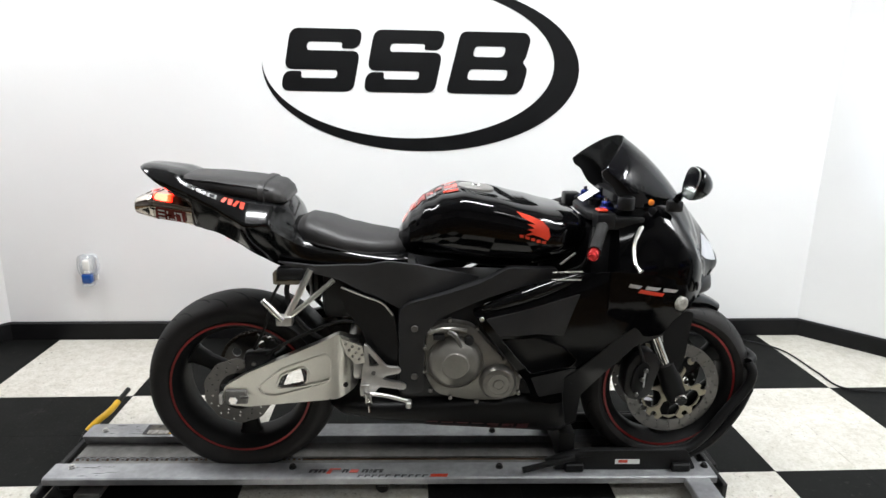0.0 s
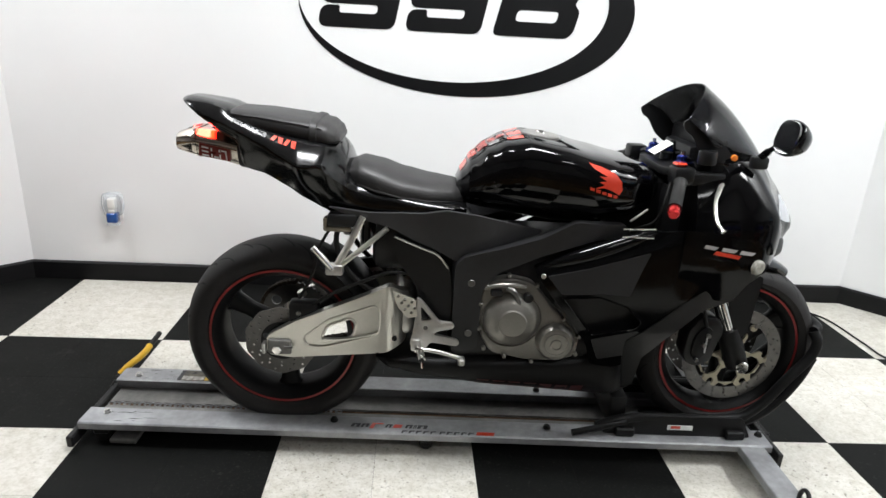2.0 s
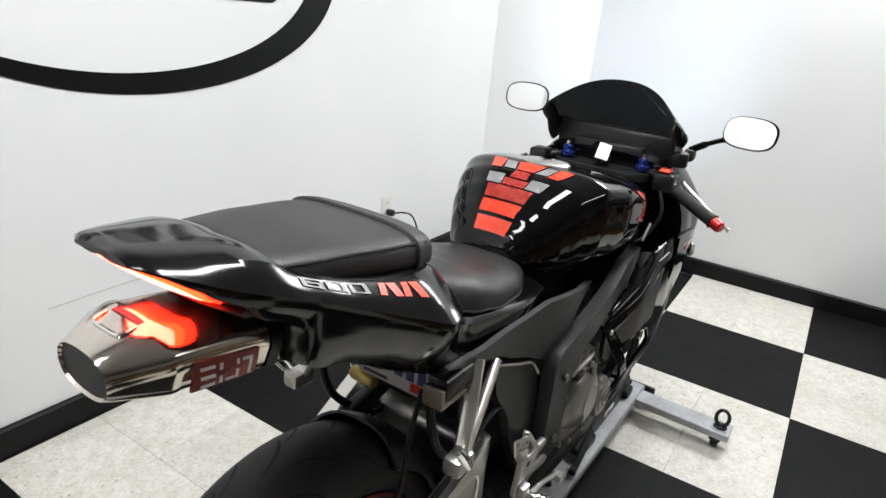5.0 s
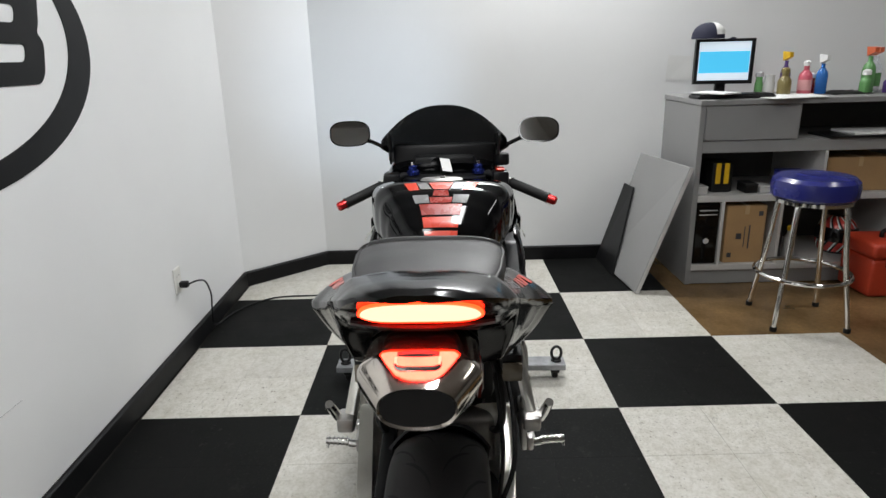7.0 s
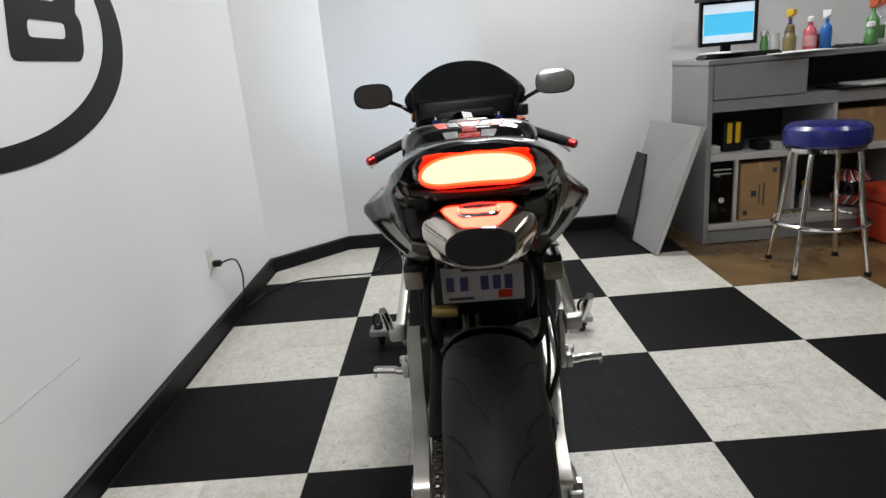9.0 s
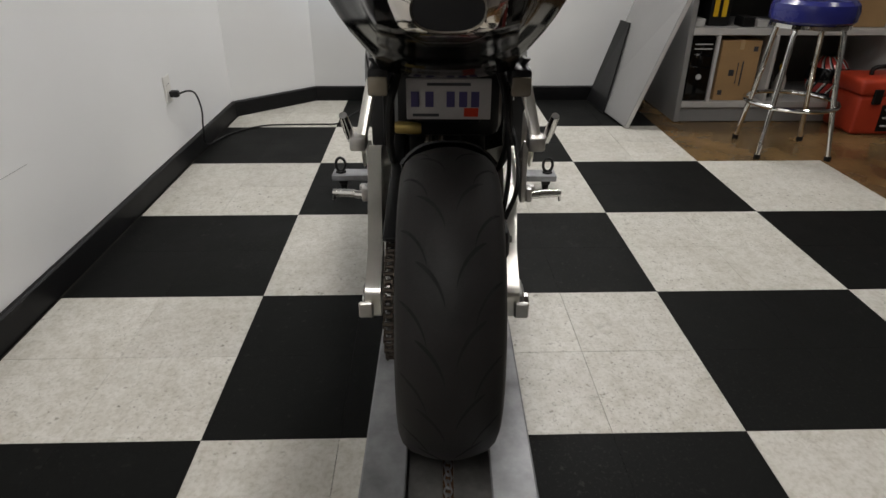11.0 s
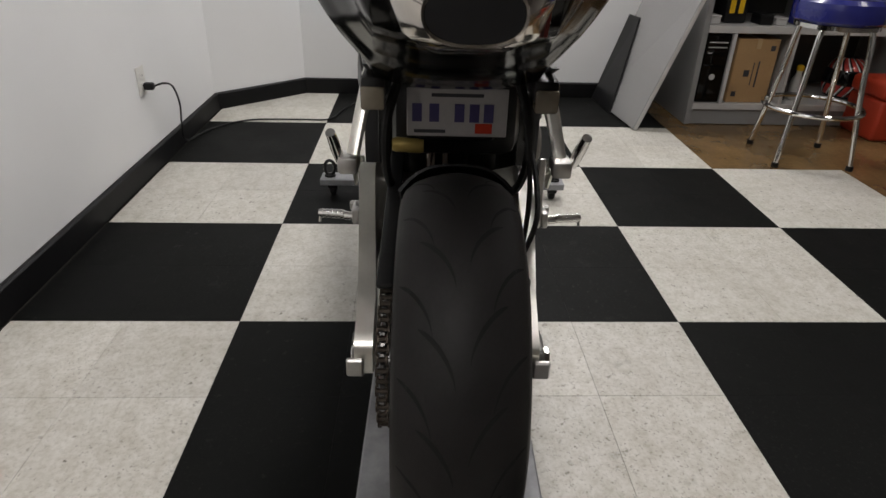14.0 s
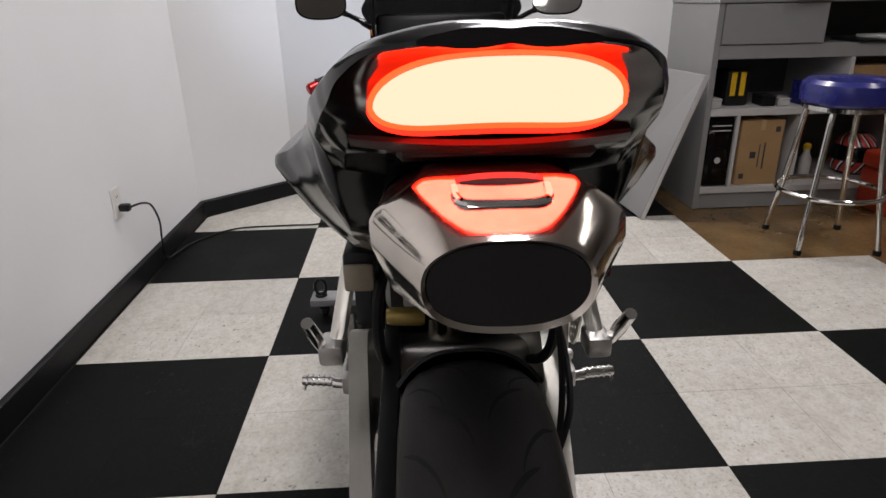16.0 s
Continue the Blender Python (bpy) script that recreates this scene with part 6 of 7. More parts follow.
# the two low rods stand in for fairing edge highlights, the third is a strut
for x0, z0, x1, z1, y, r in ((0.934, 0.775, 1.017, 0.774, 0.245, 0.0019), (0.939, 0.791, 1.024, 0.794, 0.230, 0.0019), (0.969, 0.801, 1.011, 0.836, 0.185, 0.0032)):
    both("fairing_glint_rod", tube([(x0, -y, z0), (x1, -y, z1)], r, 8), ALU, bike, "bare metal rod, for edge highlights and one strut beside the tank")

# front fender
fend = []
for k in range(17):
    f = k / 16
    a = math.radians(58.5 + f * 91.5)
    half = 0.070 * (0.30 + 0.70 * min(1, f / 0.25)) * (1 - 0.15 * max(0, (f - 0.8) / 0.2))
    skirt = 0.012 + 0.075 * math.exp(-((f - 0.62) / 0.24) ** 2) + 0.02 * f
    rise = 0.318 - 0.012 * max(0, 0.25 - f) / 0.25
    prof = [(-1.0, rise - skirt), (-0.98, rise - 0.022), (-0.85, rise - 0.006), (-0.5, rise), (0, rise + 0.004), (0.5, rise), (0.85, rise - 0.006), (0.98, rise - 0.022), (1.0, rise - skirt)]
    ring = [Vector((FRONT[0] + r * math.cos(a), half * y, FRONT[1] + r * math.sin(a))) for y, r in prof]
    ring += [Vector((FRONT[0] + (r - 0.004) * math.cos(a), half * y * 0.95, FRONT[1] + (r - 0.004) * math.sin(a))) for y, r in prof[::-1]]
    fend.append(ring)
part("front_fender", steered(loft(fend)), GLOSS, bike, "gloss black front fender", 50)

# ---- desk corner ----
NUDGE, SQUAT = 0.027, 0.98
desk = thing("desk", pose(0, NUDGE, 0) @ Matrix.Diagonal((1, 1, SQUAT, 1)), "grey laminate shop desk with drawer front and open shelves", "desk")
X0, X1, Y0, Y1 = 2.52, 3.075, -1.375, -3.30
part("side_panel", box((X0, Y0 - 0.03, 0), (X1, Y0, 1.035), 0.002), LAMINATE, desk)
part("side_panel", box((X0, Y1, 0), (X1, Y1 + 0.03, 1.035), 0.002), LAMINATE, desk)
part("top", box((X0 - 0.01, Y1 - 0.005, 1.036), (X1, Y0 + 0.005, 1.066), 0.003), LAMINATE, desk)
# shade inside the open shelves is put into the back panel's dark colour
part("back_panel", box((X1 - 0.012, Y1 + 0.031, 0.10), (X1 - 0.001, Y0 - 0.031, 1.035), 0), INSIDE, desk, "back panel, dark colour put in for the shade in the shelves", 0)
part("drawer_front", box((X0 - 0.004, -1.915, 0.845), (X0 + 0.016, Y0 - 0.034, 1.032), 0.003), LAMINATE, desk, "wide grey drawer front")
part("rail", box((X0 + 0.005, Y1 + 0.031, 0.775), (X1 - 0.013, Y0 - 0.031, 0.842), 0.002), LAMINATE, desk)
part("divider", box((X0 + 0.02, -1.93, 0.8425), (X1 - 0.013, -1.918, 1.0355), 0.001), LAMINATE, desk)
part("shelf", box((X0, Y1 + 0.031, 0.495), (X1 - 0.013, Y0 - 0.031, 0.532), 0.002), SHELF_WHITE, desk, "white melamine shelf")
part("shelf", box((X0, Y1 + 0.031, 0.085), (X1 - 0.013, Y0 - 0.031, 0.12), 0.002), SHELF_WHITE, desk, "white melamine shelf")
part("kick_board", box((X0 + 0.012, Y1 + 0.031, 0.0), (X0 + 0.03, Y0 - 0.031, 0.084), 0.001), LAMINATE, desk)
for y, z0, z1 in ((-2.09, 0.533, 0.774), (-1.555, 0.121, 0.494), (-1.885, 0.121, 0.494), (-2.60, 0.121, 0.494)):
    part("upright", box((X0, y - 0.009, z0), (X1 - 0.013, y + 0.009, z1), 0.001), SHELF_WHITE, desk, "white shelf upright")

# leaning boards
def leaning(name, foot_a, foot_b, top_a, top_b, thick, mat, label):
    a, b, c, d = (Vector(q) for q in (foot_a, foot_b, top_b, top_a))
    n = (b - a).cross(d - a).normalized() * thick
    ob = thing(name, Matrix.Identity(4), label, "panel")
    bm = loft([[a, b, c, d], [a + n, b + n, c + n, d + n]])
    bmesh.ops.bevel(bm, geom=bm.edges[:], offset=0.003, segments=1, affect="EDGES")
    part("board", bm, mat, ob, smooth=0)
    out = (b - a).normalized() * 0.0015
    part("edge_band", loft([[b + n * 0.15, c + n * 0.15, c + n * 0.85, b + n * 0.85], [b + out + n * 0.15, c + out + n * 0.15, c + out + n * 0.85, b + out + n * 0.85]]), SHELF_WHITE if thick > 0.01 else mat, ob, "pale edge band", 0)
    return ob


leaning("board_panel", (2.94, -0.995, 0.0), (2.385, -1.045, 0.0), (3.01, -1.225, 0.69), (2.45, -1.318, 0.69), 0.028, LAMINATE, "loose grey laminate board leaning against the desk")
leaning("thin_board", (3.045, -0.965, 0.0), (2.70, -0.985, 0.0), (3.045, -1.125, 0.50), (2.90, -1.14, 0.50), 0.008, BLACK_PLASTIC, "thin black board leaning behind the grey board")

# things on the desk
TOP = 1.046
monitor = thing("monitor", pose(2.84, -1.578, TOP, 0, 0, -90 - 6), "black computer monitor with a lit blue screen", "monitor")
part("foot", upright([(0, 0), (0.10, 0), (0.10, 0.008), (0.03, 0.016), (0, 0.018)], 24), BLACK_PLASTIC, monitor)
part("neck", box((-0.03, 0.0, 0.012), (0.03, 0.03, 0.14), 0.005), BLACK_PLASTIC, monitor)
bez = plate([(-0.17, 0.07), (0.17, 0.07), (0.17, 0.335), (-0.17, 0.335)], -0.03, 0.0, [[(-0.15, 0.092), (-0.15, 0.318), (0.15, 0.318), (0.15, 0.092)]])
part("bezel", bez, BLACK_PLASTIC, monitor, smooth=0)
part("back_shell", box((-0.165, -0.001, 0.075), (0.165, 0.03, 0.33), 0.01), BLACK_PLASTIC, monitor)
part("screen", box((-0.151, -0.018, 0.091), (0.151, -0.014, 0.319), 0), SCREEN_PALE, monitor, "lit pale screen", 0)
part("picture_band", box((-0.142, -0.021, 0.135), (0.146, -0.0185, 0.262), 0), SCREEN_LIT, monitor, "lit sky-blue band", 0)

monitor.matrix_world = monitor.matrix_world @ Matrix.Diagonal((0.95, 0.95, 0.93, 1))
cap = thing("baseball_cap", pose(2.84, -1.480, TOP + 0.312, 0, 0, 238), "white and navy baseball cap resting on the monitor", "cap")
dome = []
for i in range(7):
    a = i / 6 * math.pi / 2
    dome.append([(0.09 * math.cos(a) * math.cos(2 * math.pi * k / 20), 0.08 * math.cos(a) * math.sin(2 * math.pi * k / 20), 0.002 + 0.085 * math.sin(a) ** 0.8 + 0.0004 * i) for k in range(20)])
CAP_NAVY = material("dark_navy_cloth", (0.010, 0.011, 0.030), 0.8, vary=0.2)
part("crown", loft(dome), CAP_NAVY, cap, "dark navy crown")
part("front_panel", loft([[(0.094 * math.cos(a) * math.cos(b), 0.084 * math.cos(a) * math.sin(b), 0.004 + 0.089 * math.sin(a) ** 0.8) for b in np.linspace(-0.9, 0.9, 8)] for a in np.linspace(0.15, 1.3, 6)], caps=False), WHITE_FILM, cap, "white front panel")
part("brim", loft([[(0.085 + 0.07 * s * math.cos(b * 0.9), 0.075 * math.sin(b), 0.004 - 0.01 * s + z) for b in np.linspace(-1.2, 1.2, 9)] + [(0.08 + 0.06 * s, 0.06 * math.sin(b), 0.003 + z) for b in np.linspace(1.2, -1.2, 9)] for s, z in ((1.0, 0.0), (0.98, 0.004))]), CAP_NAVY, cap, "dark navy brim")

keyboard = thing("keyboard", pose(2.62, -1.55, TOP, 0, 0, 90), "black computer keyboard on the desk top", "keyboard")
part("case", box((-0.21, -0.07, 0), (0.21, 0.07, 0.018), 0.006), BLACK_PLASTIC, keyboard)
keys = bmesh.new()
for r in range(5):
    for k in range(19):
        box((-0.2 + k * 0.0211, -0.06 + r * 0.0242, 0.0175), (-0.2 + k * 0.0211 + 0.018, -0.06 + r * 0.0242 + 0.02, 0.024), 0, keys)
tagged(part("keys", keys, SATIN, keyboard, smooth=0), kind="stuff")

for i, (px, py, turn, w, d) in enumerate(((2.60, -1.80, 12, 0.28, 0.21), (2.64, -1.95, -8, 0.28, 0.21), (2.60, -1.48, 30, 0.21, 0.14))):
    tagged(mesh_object("paper_sheet", box((-w / 2, -d / 2, 0), (w / 2, d / 2, 0.004 + 0.002 * i), 0.001), PAPER, 0), "loose white paper sheets on the desk top", "paper", "papers").matrix_world = pose(px, py + NUDGE, TOP + (0.026 if i == 2 else 0.0), 0, 0, turn)

note = tagged(mesh_object("wall_paper_note", box((-0.001, -0.075, -0.07), (0.001, 0.075, 0.07), 0), PAPER, 0), "white paper notes taped to the wall", "paper")
note.matrix_world = pose(EAST - 0.003, -1.415, 1.20, 4, 0, 0)


def bottle(name, x, y, r, h, mat, label, cap_mat=None, neck=0.35, trigger=None, band=None):
    ob = thing(name, pose(x, y + 0.03, TOP), label, "bottle", "bottles on the desk")
    part("body", upright([(0, 0), (r * 0.95, 0), (r, 0.006), (r, h * 0.62), (r * 0.85, h * 0.74), (r * neck, h * 0.86), (r * neck, h), (0, h)], 20), mat, ob)
    if band:
        part("wrapper", upright([(r + 0.0008, h * 0.15), (r + 0.0008, h * 0.52)], 20), band, ob, "printed wrapper band")
    if trigger:
        part("trigger", loft([[(-0.045, -0.01, h + 0.045), (0.03, -0.012, h + 0.05), (0.03, 0.012, h + 0.05), (-0.045, 0.01, h + 0.045)], [(-0.045, -0.01, h + 0.02), (0.02, -0.012, h), (0.02, 0.012, h), (-0.045, 0.01, h + 0.02)]]), trigger, ob, "spray trigger head")
    elif cap_mat:
        part("cap", upright([(0, h), (r * neck * 1.25, h + 0.0005), (r * neck * 1.25, h + 0.022), (r * neck * 0.6, h + 0.03), (0, h + 0.03)], 16), cap_mat, ob)
    return ob


bottle("spray_can", 2.80, -1.81, 0.022, 0.10, GREEN_LIQ, "small green can on the desk", SILVER_FILM, 0.8)
bottle("cup", 2.78, -1.86, 0.03, 0.11, SHELF_WHITE, "pale cup on the desk", None, 0.9)
bottle("squat_bottle", 2.74, -1.925, 0.036, 0.12, OLIVE, "olive brown plastic bottle on the desk", OLIVE, 0.5)
bottle("trigger_bottle", 2.80, -1.955, 0.027, 0.185, PURPLE, "dark purple spray bottle with a yellow trigger", trigger=YELLOW)
bottle("soap_bottle", 2.75, -2.045, 0.036, 0.155, PINK, "pink liquid bottle with a white cap", WHITE_FILM, 0.4, band=material("pale_pink_wrapper", (0.7, 0.35, 0.35), 0.4))
bottle("jar", 2.85, -2.12, 0.04, 0.085, RED, "reddish plastic jar on the desk", WHITE_FILM, 0.9)
bottle("trigger_bottle", 2.78, -2.155, 0.03, 0.165, BLUE_LIQ, "blue cleaner spray bottle with a white trigger", trigger=WHITE_FILM)
bottle("trigger_bottle", 2.80, -2.43, 0.034, 0.20, GREEN_LIQ, "green cleaner spray bottle with an orange trigger", trigger=ORANGE)
bottle("trigger_bottle", 2.86, -2.50, 0.038, 0.20, CLEAR, "clear spray bottle with an orange trigger", trigger=ORANGE, band=GREEN_LIQ)
bottle("squat_bottle", 2.72, -2.37, 0.03, 0.10, GREEN_LIQ, "small green bottle on the desk", WHITE_FILM, 0.6)
bottle("squat_bottle", 2.74, -2.53, 0.04, 0.09, PURPLE, "dark blue squat bottle on the desk", WHITE_FILM, 0.6)

rag = bmesh.new()
bmesh.ops.create_grid(rag, x_segments=16, y_segments=12, size=1.0)
for q in rag.verts:
    q.co = Vector((q.co.x * 0.09, q.co.y * 0.11, 0.012 + 0.012 * noise.noise(q.co * 2.3) - 0.011 * max(abs(q.co.x), abs(q.co.y)) ** 4))
made = bmesh.ops.extrude_face_region(rag, geom=rag.faces[:])
for g in made["geom"]:
    if isinstance(g, bmesh.types.BMVert):
        g.co.z = max(0.0, g.co.z - 0.006)
tagged(mesh_object("black_cloth", rag, RUBBER), "crumpled black cloth on the desk top", "cloth").matrix_world = pose(2.76, -2.25, TOP + 0.001)

# things in the shelves
def carton(x0, x1, y0, y1, z, h, label, marks=True):
    ob = thing("cardboard_box", pose(0, 0, z), label, "box", "cardboard boxes")
    part("carton", box((x0, y0, 0), (x1, y1, h), 0.004), CARD, ob)
    part("tape", box((x0 - 0.001, (y0 + y1) / 2 - 0.012, h - 0.05), (x1, (y0 + y1) / 2 + 0.012, h + 0.001), 0), material("packing_tape", (0.42, 0.29, 0.15), 0.3), ob, smooth=0)
    if marks:
        c = (y0 + y1) / 2
        rows = [(c - 0.008 - 0.02, c - 0.02, h * 0.25, h * 0.66), (c + 0.0, c + 0.005, h * 0.28, h * 0.64), (c + 0.02, c + 0.05, h * 0.42, h * 0.52), (y0 + 0.02, y0 + 0.045, h * 0.82, h * 0.9), (y1 - 0.045, y1 - 0.02, h * 0.1, h * 0.18)]
        bars(ob, "print", INK, Matrix(((0, 1, 0, x0 - 0.0005), (1, 0, 0, 0), (0, 0, 1, 0), (0, 0, 0, 1))), rows)
    return ob


carton(2.545, 2.80, -1.790, -1.565, 0.1185, 0.337, "brown cardboard box with dark print on the lower shelf")
carton(2.56, 2.85, -2.47, -2.10, 0.5225, 0.19, "brown cardboard box on the open shelf", False)

tower = thing("computer_tower", pose(2.54, -1.450, 0.1185), "black computer tower on the lower shelf", "computer")
part("case", box((0, -0.068, 0), (0.45, 0.068, 0.36), 0.004), BLACK_PLASTIC, tower)
part("front", box((-0.012, -0.066, 0.004), (-0.0002, 0.066, 0.356), 0.006), GLOSS, tower, "glossy front cover")
part("badge", disc_y((0, 0, 0), 0.016, 0.002), SILVER_FILM, tower).matrix_basis = pose(-0.0145, 0, 0.14, 0, 0, 90)
for z in (0.29, 0.315):
    part("drive_slot", box((-0.0135, -0.05, z), (-0.0122, 0.05, z + 0.006), 0), SILVER_FILM, tower, smooth=0)

drill = thing("yellow_tool_case", pose(2.66, -1.540, 0.5225), "black and yellow tool case on the shelf", "tool case")
part("case", box((-0.06, -0.06, 0), (0.12, 0.06, 0.17), 0.012, seg=2), BLACK_PLASTIC, drill)
for dy in (-0.035, 0.012):
    part("clasp", box((-0.064, dy, 0.05), (-0.0585, dy + 0.028, 0.168), 0.004), YELLOW, drill, "yellow clasp")
for name, y, w, h, mat, label in (("small_box", -1.44, 0.07, 0.035, SHELF_WHITE, "small pale box on the shelf"), ("small_box", -1.72, 0.07, 0.045, BLACK_PLASTIC, "small black box on the shelf"), ("small_box", -1.80, 0.06, 0.03, SHELF_WHITE, "small white box on the shelf"), ("small_box", -1.96, 0.14, 0.11, NAVY, "dark blue box on the shelf")):
    ob = thing(name, pose(2.60, y + NUDGE, 0.5225), label, "box")
    part("body", box((-0.04, -w / 2, 0), (0.07, w / 2, h), 0.004), mat, ob)
    part("lid", box((-0.042, -w / 2 - 0.002, h + 0.0005), (0.072, w / 2 + 0.002, h + 0.008), 0.002), mat, ob)

binder = thing("open_binder", pose(2.60, -2.273, 0.8262, 0, 0, 0), "white open binder lying on the upper shelf", "binder")
part("cover", box((-0.09, -0.23, 0), (0.14, 0.21, 0.012), 0.003), BLACK_PLASTIC, binder)
part("pages", box((-0.085, -0.22, 0.0122), (0.135, 0.08, 0.028), 0.004), PAPER, binder, "white pages")

helmet = thing("motorcycle_helmet", pose(2.735, -2.325, 0.1185, 0, 0, 172) @ Matrix.Diagonal((0.90, 0.90, 0.90, 1)), "red, white and black patterned motorcycle helmet on the shelf", "helmet")


def helmet_at(a, b, proud=0.0):
    """Point of the shell at a height angle and a turn from the front."""
    r = 0.125 * max(0.04, math.cos(a)) ** 0.8 + proud
    return Vector((r * 1.12 * math.cos(b), r * math.sin(b), 0.105 + (0.145 + proud) * math.sin(a)))


part("shell", loft([[helmet_at(-0.75 + i / 10 * (math.pi / 2 + 0.75), 2 * math.pi * k / 28) for k in range(28)] for i in range(11)]), material("black_helmet_paint", (0.010, 0.010, 0.014), 0.15, coat=0.8), helmet, "black glossy shell")
part("visor", loft([[helmet_at(a, b, 0.004) for b in np.linspace(-1.15, 1.15, 14)] for a in (-0.02, 0.15, 0.32, 0.46)], caps=False), GLOSS, helmet, "dark visor")
HELMET_RED = material("red_helmet_paint", (0.50, 0.050, 0.040), 0.2, coat=0.8)
for k in range(9):
    b0 = -2.0 + k * 0.46
    for a0, a1, lean in ((-0.62, -0.12, 0.30), (0.52, 1.25, -0.35)):
        for off, wide, mat, label in ((0.0, 0.26, HELMET_RED, "red band"), (0.27, 0.09, WHITE_FILM, "white band")):
            rows = [[helmet_at(a0 + (a1 - a0) * i / 6, b0 + off + lean * i / 6 + wide * j / 3, 0.0022) for j in range(4)] for i in range(7)]
            part("band", loft(rows, caps=False), mat, helmet, label)

for y, h, mat, label in ((-1.94, 0.20, BLACK_PLASTIC, "small dark bottle on the lower shelf"), (-2.02, 0.16, SHELF_WHITE, "pale jar on the lower shelf")):
    ob = bottle("shelf_bottle", 2.64, y, 0.032, h, mat, label, YELLOW, 0.5)
    ob.matrix_world = pose(2.64, y + NUDGE, 0.1185)

# stool
stool = thing("bar_stool", pose(2.02, -1.72, 0), "chrome bar stool with a navy vinyl seat on the concrete floor", "stool")
part("seat", upright([(0, 0.618), (0.168, 0.618), (0.186, 0.632), (0.190, 0.675), (0.184, 0.705), (0.165, 0.722), (0.08, 0.728), (0, 0.729)], 40), NAVY, stool, "padded navy vinyl seat")
part("seat_ring", upright([(0.15, 0.60), (0.172, 0.60), (0.172, 0.6175), (0.15, 0.6175)], 40), CHROME, stool)
for k in range(4):
    a = math.radians(38 + 90 * k)
    c, s = math.cos(a), math.sin(a)
    part("leg", tube(spline([(0.06 * c, 0.06 * s, 0.607), (0.13 * c, 0.13 * s, 0.605), (0.155 * c, 0.155 * s, 0.575), (0.175 * c, 0.175 * s, 0.40), (0.195 * c, 0.195 * s, 0.26), (0.215 * c, 0.215 * s, 0.14), (0.235 * c, 0.235 * s, 0.012)], 5), 0.0125, 12), CHROME, stool)
    part("foot_cap", upright([(0, 0), (0.016, 0), (0.016, 0.022), (0, 0.022)], 14, (0.236 * c, 0.236 * s, -0.004)), RUBBER, stool)
part("foot_ring", tube([(0.212 * math.cos(2 * math.pi * k / 40), 0.212 * math.sin(2 * math.pi * k / 40), 0.245) for k in range(40)], 0.0105, 10, closed=True), CHROME, stool)

# red tool box
toolbox = thing("tool_box", pose(2.40, -2.46, -0.004), "red plastic tool box with a black handle on the floor", "tool box")
part("body", box((-0.14, -0.22, 0), (0.14, 0.22, 0.21), 0.02, seg=3), TOOL_RED, toolbox)
part("lid", box((-0.145, -0.225, 0.212), (0.145, 0.225, 0.30), 0.025, seg=3), TOOL_RED, toolbox)
part("handle", tube(spline([(0, -0.10, 0.295), (0, -0.09, 0.335), (0, 0, 0.345), (0, 0.09, 0.335), (0, 0.10, 0.295)]), 0.012), BLACK_PLASTIC, toolbox)
part("drawer_panel", box((-0.1435, -0.215, 0.02), (-0.1402, 0.085, 0.165), 0.002), BLACK_PLASTIC, toolbox, "black drawer panel")
for z in (0.045, 0.09, 0.135):
    part("drawer_pull", box((-0.152, -0.20, z), (-0.1437, 0.07, z + 0.012), 0.003), SILVER_FILM, toolbox, "bright drawer pull")
for dy in (-0.13, 0.13):
    part("latch", box((-0.154, dy - 0.025, 0.17), (-0.1405, dy + 0.025, 0.25), 0.004), BLACK_PLASTIC, toolbox)

# ---- wheel dolly ----
dolly = thing("motorcycle_dolly", pose(0.015, 0.066, -0.007, 0, 0, -1.5), "galvanised steel motorcycle dolly with a wheel channel on casters", "dolly")
L0, L1, DECK = -0.605, 1.53, 0.089
def flange(side):
    a, b = (0.083, 0.166) if side > 0 else (-0.166, -0.083)
    z = DECK
    rings = []
    for x in (L0, L1):
        if side > 0:
            sec = [(a + 0.012, 0.052), (a - 0.003, z - 0.002), (a, z), (b - 0.004, z), (b, z - 0.004), (b, z - 0.023), (b - 0.004, z - 0.023), (b - 0.004, z - 0.004), (a + 0.003, z - 0.004), (a + 0.016, 0.052)]
        else:
            sec = [(b - 0.012, 0.052), (b + 0.003, z - 0.002), (b, z), (a + 0.004, z), (a, z - 0.004), (a, z - 0.023), (a + 0.004, z - 0.023), (a + 0.004, z - 0.004), (b - 0.003, z - 0.004), (b - 0.016, 0.052)]
        rings.append([(x, y, zz) for y, zz in sec])
    return loft(rings)
part("side_flange", flange(1), GALV, dolly, smooth=0)
part("side_flange", flange(-1), GALV, dolly, smooth=0)
for y0, y1 in ((0.011, 0.098), (-0.098, -0.011)):
    part("channel_floor", box((L0 + 0.01, y0, 0.043), (L1 - 0.01, y1, 0.0515), 0.001), GALV_DARK, dolly, "worn grey channel floor", 0)
part("slot_rail", box((L0 + 0.005, -0.0105, 0.030), (L1 - 0.015, 0.0105, 0.044), 0.001), RUST, dolly, "rusty slot rail", 0)
chain = bmesh.new()
for k in range(46):
    x = L0 + 0.02 + k * 0.0165
    tube([(x + 0.0110 * math.cos(a), (0.0078 if k % 2 else 0.0045) * math.sin(a), 0.048 + (0 if k % 2 else 0.0050 * math.sin(a))) for a in (2 * math.pi * j / 8 for j in range(8))], 0.0022, 5, chain, closed=True)
tagged(part("chain", chain, GALV, dolly, "dirty steel chain in the slot"), kind="stuff")
